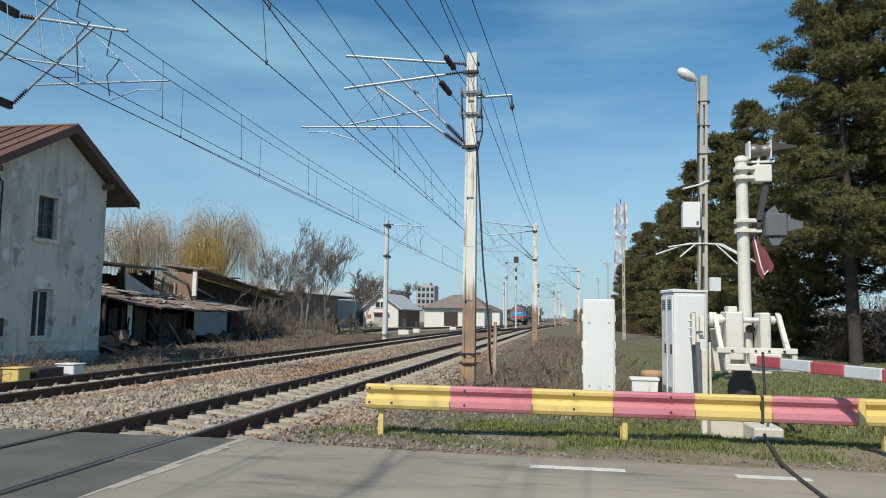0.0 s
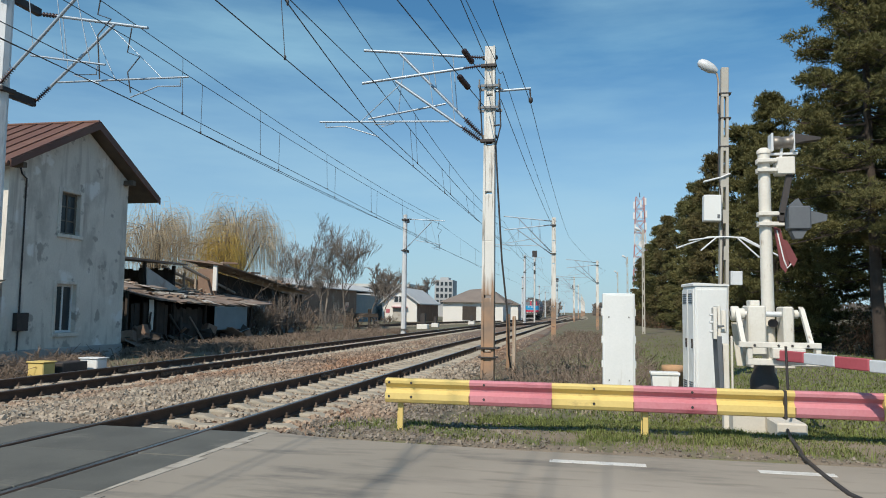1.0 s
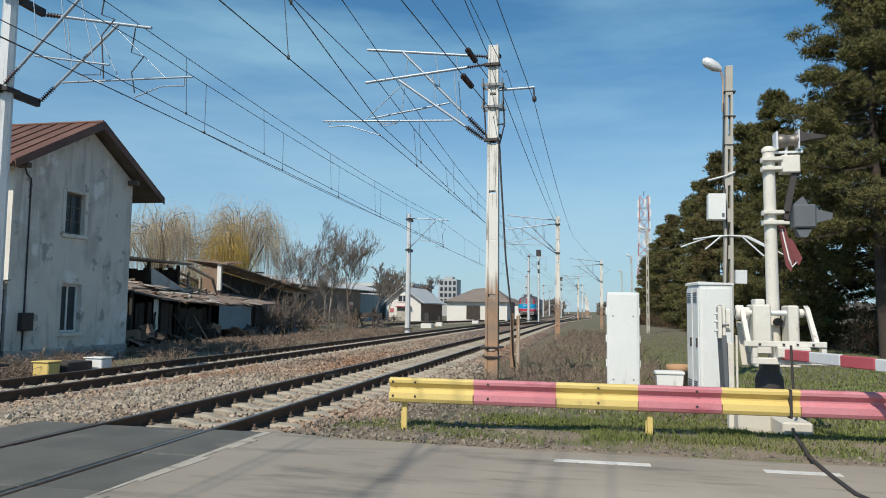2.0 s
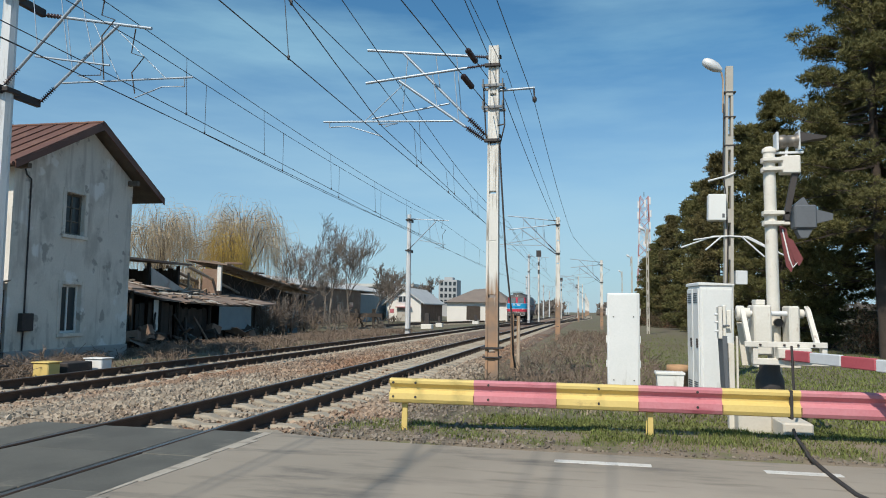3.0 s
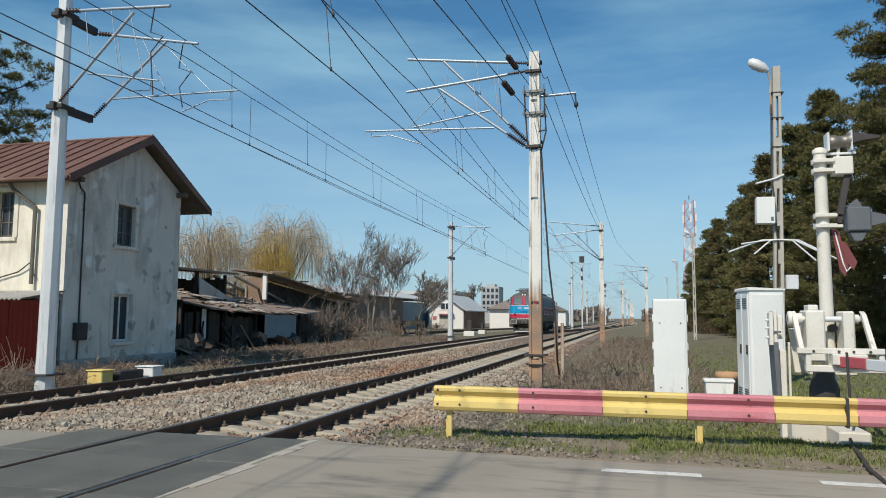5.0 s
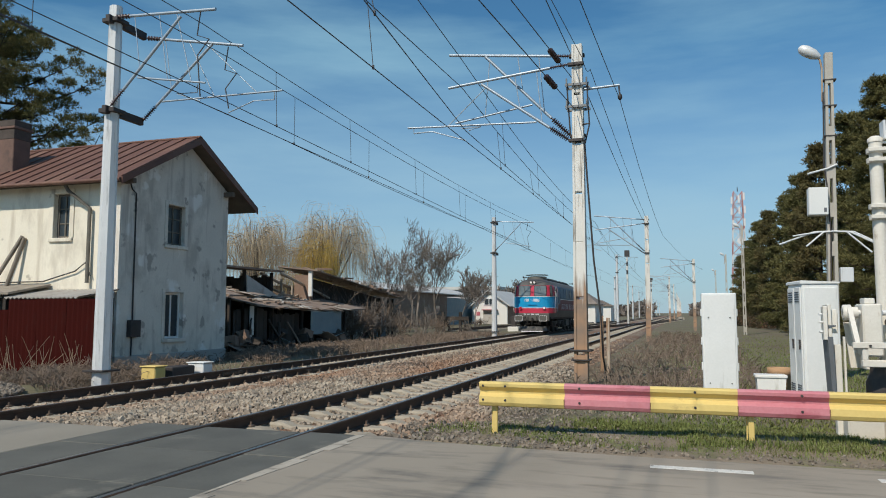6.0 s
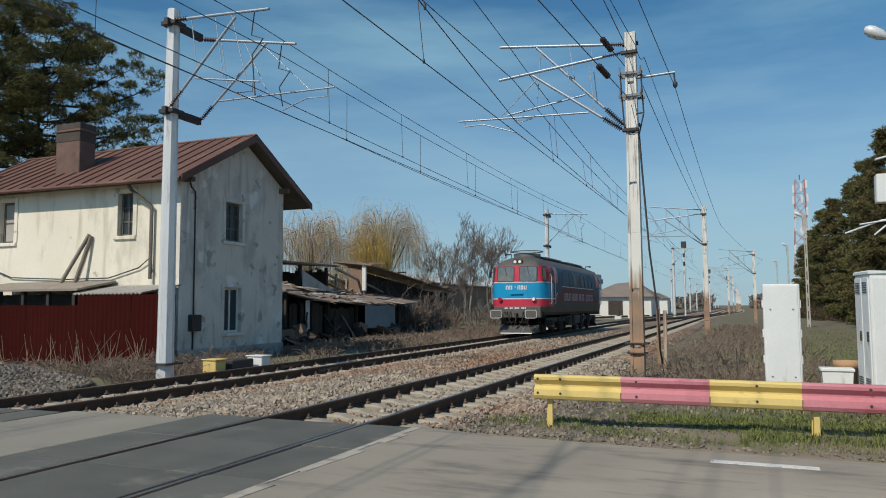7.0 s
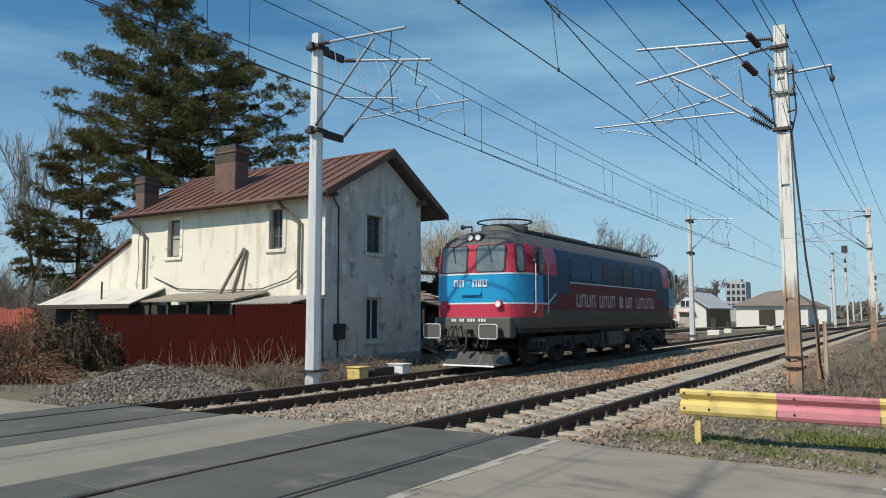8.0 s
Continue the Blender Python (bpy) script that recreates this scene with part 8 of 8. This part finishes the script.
for i, (x, y, h) in enumerate(((-19.4, 44.5, 3.6), (-19.6, 42.4, 3.4), (-18.6, 47.5, 2.2), (-19.2, 53.5, 2.6), (-18.4, 56, 2.0), (-20.5, 57.5, 2.6), (-19.9, 41.0, 3.0), (-20.2, 43.4, 4.2), (-20.6, 42.0, 4.8), (-20.7, 45.6, 4.6), (-20.6, 48.0, 4.0), (-20.0, 46.0, 3.4), (-19.8, 48.8, 3.0), (-22, 66, 2.0), (-24, 72, 1.8), (-17.6, 60, 1.5), (-26, 80, 1.6),
                               (-24, 88, 1.4), (-27, 100, 1.4), (-20.2, 50.2, 3.2), (-36, 20, 3.5), (-39, 17, 4.0), (-34, 16.5, 3.2), (-32.5, 18.5, 3.6), (-43, 15.5, 4.2), (-13.6, 16.2, 0.8), (-13.9, 14.6, 0.9), (-22.4, 13.2, 1.9), (-24.0, 12.7, 2.0), (-26.0, 12.4, 2.2), (-28.6, 12.4, 2.2), (-22.6, 11.6, 1.2),
                               (16.5, 27.5, 3.4), (19, 30, 4.2), (14.5, 25.5, 2.6), (21, 27, 4.0), (13.5, 33.5, 3.6), (17.5, 33, 4.4), (20.5, 36, 5.0), (15.5, 38, 5.0), (23.5, 40, 5.2), (19, 46, 5.4), (22.5, 45, 5.8), (26, 49, 6), (30, 52, 6.4), (24, 56, 6), (20, 54, 5.6), (34, 58, 7))):
    bare_tree(x, y, h, 0.85, 200 + i, "leafless brown thicket of thin stems", levels=4, thick=0.010, material=M_TWIG_BROWN if i % 3 else M_TWIG, name="bush", category="bush", twig=0.006 if y < 30 else 0.013 if y < 60 else 0.016)


M_CANE = mat("rusty_cane", (0.27, 0.145, 0.085), (0.17, 0.10, 0.065), 0.85, s1=3, s2=20, bump=0.0, rnd=0.35)


def leafy_bush(x, y, r, h, n, seed, material, label, leaf=0.12, canes=60):
    rng = np.random.default_rng(seed)
    t = thing("bush", label, "bush", pose(x, y, float(ground_z(x, y))), group="brush")
    u = rng.normal(size=(n, 3))
    u /= np.linalg.norm(u, axis=1, keepdims=True)
    rad = rng.uniform(0.45, 1.0, (n, 1)) ** 0.5 * (1 + 0.25 * np.sin(5 * u[:, :1] + 3) * np.sin(6 * u[:, 1:2]))
    c = u * rad * np.array([r, r, h])
    c[:, 2] = np.abs(c[:, 2])
    part("foliage", needle_clumps("foliage", c, u, np.full(n, leaf), 5, rng, 0.28), material, t)
    q = c[:canes] * rng.uniform(0.85, 1.12, (canes, 1))
    root = q * np.array([0.35, 0.35, 0.0]) + rng.normal(0, 0.1, (canes, 3)) * np.array([1, 1, 0])
    mid = (root + q) * 0.5 + np.array([0, 0, 0.3 * h])
    tail = q + (q - mid) * 0.35 + np.array([0, 0, -0.25 * h])
    tail[:, 2] = np.maximum(tail[:, 2], 0.02)
    P, Q = np.concatenate([root, mid, q]), np.concatenate([mid, q, tail])
    part("cane_tangle", prisms("cane_tangle", P, Q, np.repeat([0.016, 0.012, 0.009], canes), np.repeat([0.012, 0.009, 0.005], canes)), M_CANE, t, "tangled rusty brown canes")


leafy_bush(-22.6, 13.6, 1.15, 1.7, 1300, 1, M_LEAF_DARK, "dark ivy-grown bramble bush against the fence", 0.12, 220)
leafy_bush(-24.4, 13.0, 1.5, 1.8, 750, 2, M_LEAF_RED, "rusty brown bramble bush", 0.09, 420)
leafy_bush(-26.9, 12.6, 1.8, 1.6, 800, 3, M_LEAF_RED, "rusty brown bramble bush", 0.09, 460)
leafy_bush(-22.4, 11.6, 1.2, 0.85, 600, 4, M_LEAF_RED, "low rusty bramble at the edge of the gravel pile", 0.09, 260)
leafy_bush(-20.6, 10.6, 1.4, 0.55, 600, 6, M_LEAF_DARK, "low bramble at the edge of the gravel pile", 0.08, 220)
leafy_bush(-18.6, 9.9, 1.2, 0.4, 500, 8, M_LEAF_RED, "low rusty bramble by the gravel pile", 0.07, 240)
leafy_bush(-21.2, 8.9, 1.6, 0.45, 600, 9, M_LEAF_DARK, "low bramble beside the road", 0.07, 260)
leafy_bush(-17.6, 12.4, 1.2, 0.5, 500, 10, M_LEAF_DARK, "low weeds behind the gravel pile", 0.07, 200)
leafy_bush(-25.0, 10.4, 1.9, 0.8, 700, 7, M_LEAF_RED, "low rusty bramble by the road", 0.09, 320)
for i, (x, y, r, h) in enumerate(((13.2, 28.6, 1.6, 1.9), (15.6, 29.6, 1.8, 2.3), (18.2, 30.5, 2.0, 2.2), (21.0, 31.5, 2.0, 2.4), (12.6, 35.0, 1.8, 2.2), (17.0, 39.0, 2.4, 3.0))):
    leafy_bush(x, y, r, h, 900, 50 + i, M_LEAF_DARK, "dark undergrowth below the pines", 0.14, 160)
for i, (x, y, r, h) in enumerate(((13.0, 52, 3, 2.0), (12.5, 62, 3, 2.0), (12, 74, 3, 2.2), (8.6, 86, 2.0, 1.6), (8.0, 100, 2, 1.8), (7.4, 112, 2, 2.2))):
    leafy_bush(x, y, r, h, 1500, 20 + i, M_LEAF_DARK, "dark undergrowth below the pines")
hedge = np.random.default_rng(11)
n = 9000
hx = np.concatenate([hedge.uniform(-160, -14, n // 2), hedge.uniform(4, 160, n // 2)])
hy = hedge.uniform(330, 420, n)
hz = hedge.uniform(0, 1, n) ** 1.3 * (5.0 + 2.5 * np.sin(hx * 0.13) * np.sin(hx * 0.037)) - 0.2
solo("far_woods", needle_clumps("far_woods", np.stack([hx, hy, hz], -1), np.tile((0.0, 0.0, 1.0), (n, 1)), np.full(n, 2.2), 5, hedge, 0.25), M_TWIG, "grey leafless woods on the horizon", "woods", kind="stuff")

# ---- loose stones, gravel pile, grass ----
rng = np.random.default_rng(21)
n = 34000
y = 8.15 + rng.exponential(9.5, n)
x = rng.uniform(-12.7, -2.9, n)
ok = y < 48
for cx in (NEAR, FAR):
    for s in (-1, 1):
        ok &= np.abs(x - cx - s * GAUGE) > 0.10
onsleeper = np.zeros(n, bool)
for cx in (NEAR, FAR):
    onsleeper |= (np.abs(x - cx) < 1.27) & (np.abs((y - 8.55 + 0.3) % 0.6 - 0.3) < 0.13)
ok &= ~onsleeper | (rng.random(n) < 0.03)
ok &= (np.abs(x - NEAR) > 1.5) | (rng.random(n) < 0.45)
x, y = x[ok], y[ok]
z = bed_z(x, y) + rng.uniform(0.0, 0.03, len(x)) + onsleeper[ok] * 0.045
solo("ballast_stones", stones("ballast_stones", np.stack([x, y, z], -1), rng.uniform(0.045, 0.10, len(x)), rng), M_STONE, "loose brown and grey ballast stones between the rails", "ballast", kind="stuff")
n = 9000
a, rr = rng.uniform(0, 2 * np.pi, n), rng.uniform(0, 1, n) ** 0.55
px_, py_ = -14.0 + 1.9 * rr * np.cos(a) - 0.35 * rr * np.sin(a), 10.0 + 2.5 * rr * np.sin(a)
pz_ = -0.17 + 0.56 * np.clip(1 - rr, 0, 1) ** 0.8 * (0.75 + 0.25 * np.sin(px_ * 2.1)) + rng.uniform(0, 0.03, n)
mound_core = MB().lathe([(0, 1.0), (0.25, 0.55), (0.5, 0.12)], (0, 0, 0), n=24).mesh("mound")
pile = thing("gravel_pile", "heap of grey crushed stone beside the crossing", "gravel pile")
M_STONE_PILE = mat("pale_crushed_stone", (0.25, 0.215, 0.175), (0.155, 0.13, 0.105), 0.9, s1=2, s2=25, bump=0.3, dist=0.005, rnd=0.45)
core = part("core", mound_core, M_STONE_GREY, pile)
core.matrix_basis = pose(-14.0, 10.0, -0.22) @ Matrix.Diagonal((1.7, 2.25, 0.98, 1))
tagged(part("stone_cover", stones("pile_stones", np.stack([px_, py_, pz_], -1), rng.uniform(0.035, 0.085, n), rng), M_STONE_PILE, pile, "grey crushed stones"), kind="stuff")
n = 2200
x, y = rng.uniform(-3.5, -0.4, n), 8.2 + rng.uniform(0, 1, n) ** 1.4 * 4.6
ok = rng.random(n) < 1 - smooth(-2.6, -0.4, x) * 0.8
x, y = x[ok], y[ok]
solo("verge_stones", stones("verge_stones", np.stack([x, y, np.where(y < 9.7, -0.02, ground_z(x, y)) + 0.005], -1), rng.uniform(0.02, 0.06, len(x)), rng), M_STONE_PILE, "scattered stones on the verge by the guard rail", "stones", kind="stuff")


def verge_top(x, y):
    return np.maximum(verge_z(x, y), ground_z(x, y))


n = 105000
x, y = rng.uniform(-3.4, 9.0, n), 8.25 + rng.uniform(0, 1, n) * 2.4
dens = np.clip(0.22 + 0.9 * smooth(-2.6, 0.0, x), 0, 1) * (0.16 + 0.84 * smooth(8.25, 8.9, y)) * (0.22 + 0.78 * (np.sin(2.3 * x) * np.sin(3.1 * y + x) > -0.2))
ok = rng.random(n) < dens
x, y = x[ok], y[ok]
solo("verge_grass", blades("verge_grass", np.stack([x, y, verge_top(x, y) - 0.01], -1), rng.uniform(0.018, 0.07, len(x)) * (0.7 + 0.6 * (np.sin(1.7 * x) * np.sin(2.9 * y) > 0)), rng.uniform(0.006, 0.012, len(x)), 1.1, rng), M_GRASS, "short green grass under the guard rail", "grass", kind="stuff")
n = 64000
x, y = rng.uniform(-1.2, 14.0, n), 10.4 + rng.exponential(9, n)
ok = (y < 60) & (rng.random(n) < smooth(-1.6, 1.5, x))
x, y = x[ok], y[ok]
solo("field_grass", blades("field_grass", np.stack([x, y, ground_z(x, y) - 0.01], -1), rng.uniform(0.025, 0.065, len(x)) * (1 + 0.01 * y), rng.uniform(0.011, 0.020, len(x)) * (1 + 0.03 * y), 0.9, rng), M_GRASS, "green grass beside the railway", "grass", kind="stuff")
n = 13000
x, y = rng.uniform(-3.0, 3.2, n), 11 + rng.exponential(12, n)
keep = (y < 70) & (rng.random(n) < 1 - smooth(0.0, 2.6, x - 0.02 * y))
x, y = x[keep], y[keep]
solo("dry_grass", blades("dry_grass", np.stack([x, y, np.maximum(ground_z(x, y), np.where(x < -2.3, bed_z(x, y), -9)) - 0.02], -1), rng.uniform(0.03, 0.12, len(x)), rng.uniform(0.006, 0.013, len(x)) * (1 + 0.03 * y), 1.4, rng), M_STRAW, "dry straw-coloured grass by the marker posts", "grass", kind="stuff")
n = 7000
x, y = rng.uniform(-31, -12.5, n), rng.uniform(8.0, 16.2, n)
x = np.where(rng.random(n) < 0.45, rng.uniform(-18.6, -12.4, n), x)
y = np.where(x > -15.2, rng.uniform(12.0, 48, n), y)
keep = ((-14.0 - x) / 1.9) ** 2 + ((10.0 - y) / 2.5) ** 2 > 1.0
keep &= ~((x < -15.3) & (y > 15.55)) & (rng.random(n) < 0.4 + 0.6 * smooth(12.0, 15.0, y))
x, y = x[keep], y[keep]
solo("dry_grass", blades("dry_grass", np.stack([x, y, ground_z(x, y) - 0.02], -1), rng.uniform(0.04, 0.17, len(x)), rng.uniform(0.008, 0.018, len(x)) * (1 + 0.02 * y), 1.0, rng), M_STRAW, "dry weeds along the fence and the far track", "grass", kind="stuff")
n = 70
x, y = rng.uniform(-19.0, -14.2, n), rng.uniform(12.6, 15.5, n)
top = np.stack([x + rng.normal(0, 0.3, n), y + rng.normal(0, 0.3, n), ground_z(x, y) + rng.uniform(0.25, 1.1, n)], -1)
solo("dry_stalks", prisms("dry_stalks", np.stack([x, y, ground_z(x, y) - 0.05], -1), top, np.full(n, 0.009), np.full(n, 0.004)), M_STRAW, "tall dry weed stalks by the fence", "weeds", kind="stuff")
n = 13000
x = rng.uniform(-18.0, -12.6, n)
y = 12.4 + rng.uniform(0, 1, n) ** 1.5 * 42
right = rng.random(n) < 0.22
x = np.where(right, rng.uniform(-2.6, 1.6, n) + 0.02 * y, x)
y = np.where(right, y + 2.5, y)
keep = (((-14.0 - x) / 1.9) ** 2 + ((10.0 - y) / 2.5) ** 2 > 1.0) & (np.sin(1.3 * y + 2 * x) + np.sin(0.47 * y - x) > -0.7)
x, y = x[keep], y[keep]
n = len(x)
root = np.stack([x, y, ground_z(x, y) - 0.02], -1)
a, reach = rng.uniform(0, 2 * np.pi, n), rng.uniform(0.1, 0.5, n)
mid = root + np.stack([np.cos(a) * reach * 0.5, np.sin(a) * reach * 0.5, rng.uniform(0.08, 0.34, n)], -1)
end = mid + np.stack([np.cos(a) * reach * 0.6, np.sin(a) * reach * 0.6, rng.normal(-0.02, 0.1, n)], -1)
thick = 0.005 + 0.00022 * y
solo("dead_brush", prisms("dead_brush", np.concatenate([root, mid]), np.concatenate([mid, end]), np.concatenate([thick, thick]), np.concatenate([thick, thick * 0.6])), M_TWIG_BROWN, "low tangled dead weeds and brambles beside the tracks", "weeds", kind="stuff")
n = 900
x, y = rng.uniform(-3.3, 7.5, n), 8.02 + rng.exponential(0.25, n)
ok = y < 9.2
solo("verge_litter", stones("verge_litter", np.stack([x[ok], y[ok], verge_z(x[ok], y[ok]) + 0.006], -1), rng.uniform(0.01, 0.045, ok.sum()), rng), M_STONE_GREY, "small stones and litter along the road edge", "stones", kind="stuff")


# ---- what moves ----
def motions():
    walk(loco, [(t, pose(FAR, 17.42 + 17.5 * (8 - t), 0)) for t in (0, 1, 2, 3, 4, 5, 6, 7, 8)])
    for ob, y in axle_objects:
        walk(ob, [(k / FPS, pose(0, y, 0.556, math.degrees(17.5 / 0.556) * k / FPS)) for k in range(241)])


motions()
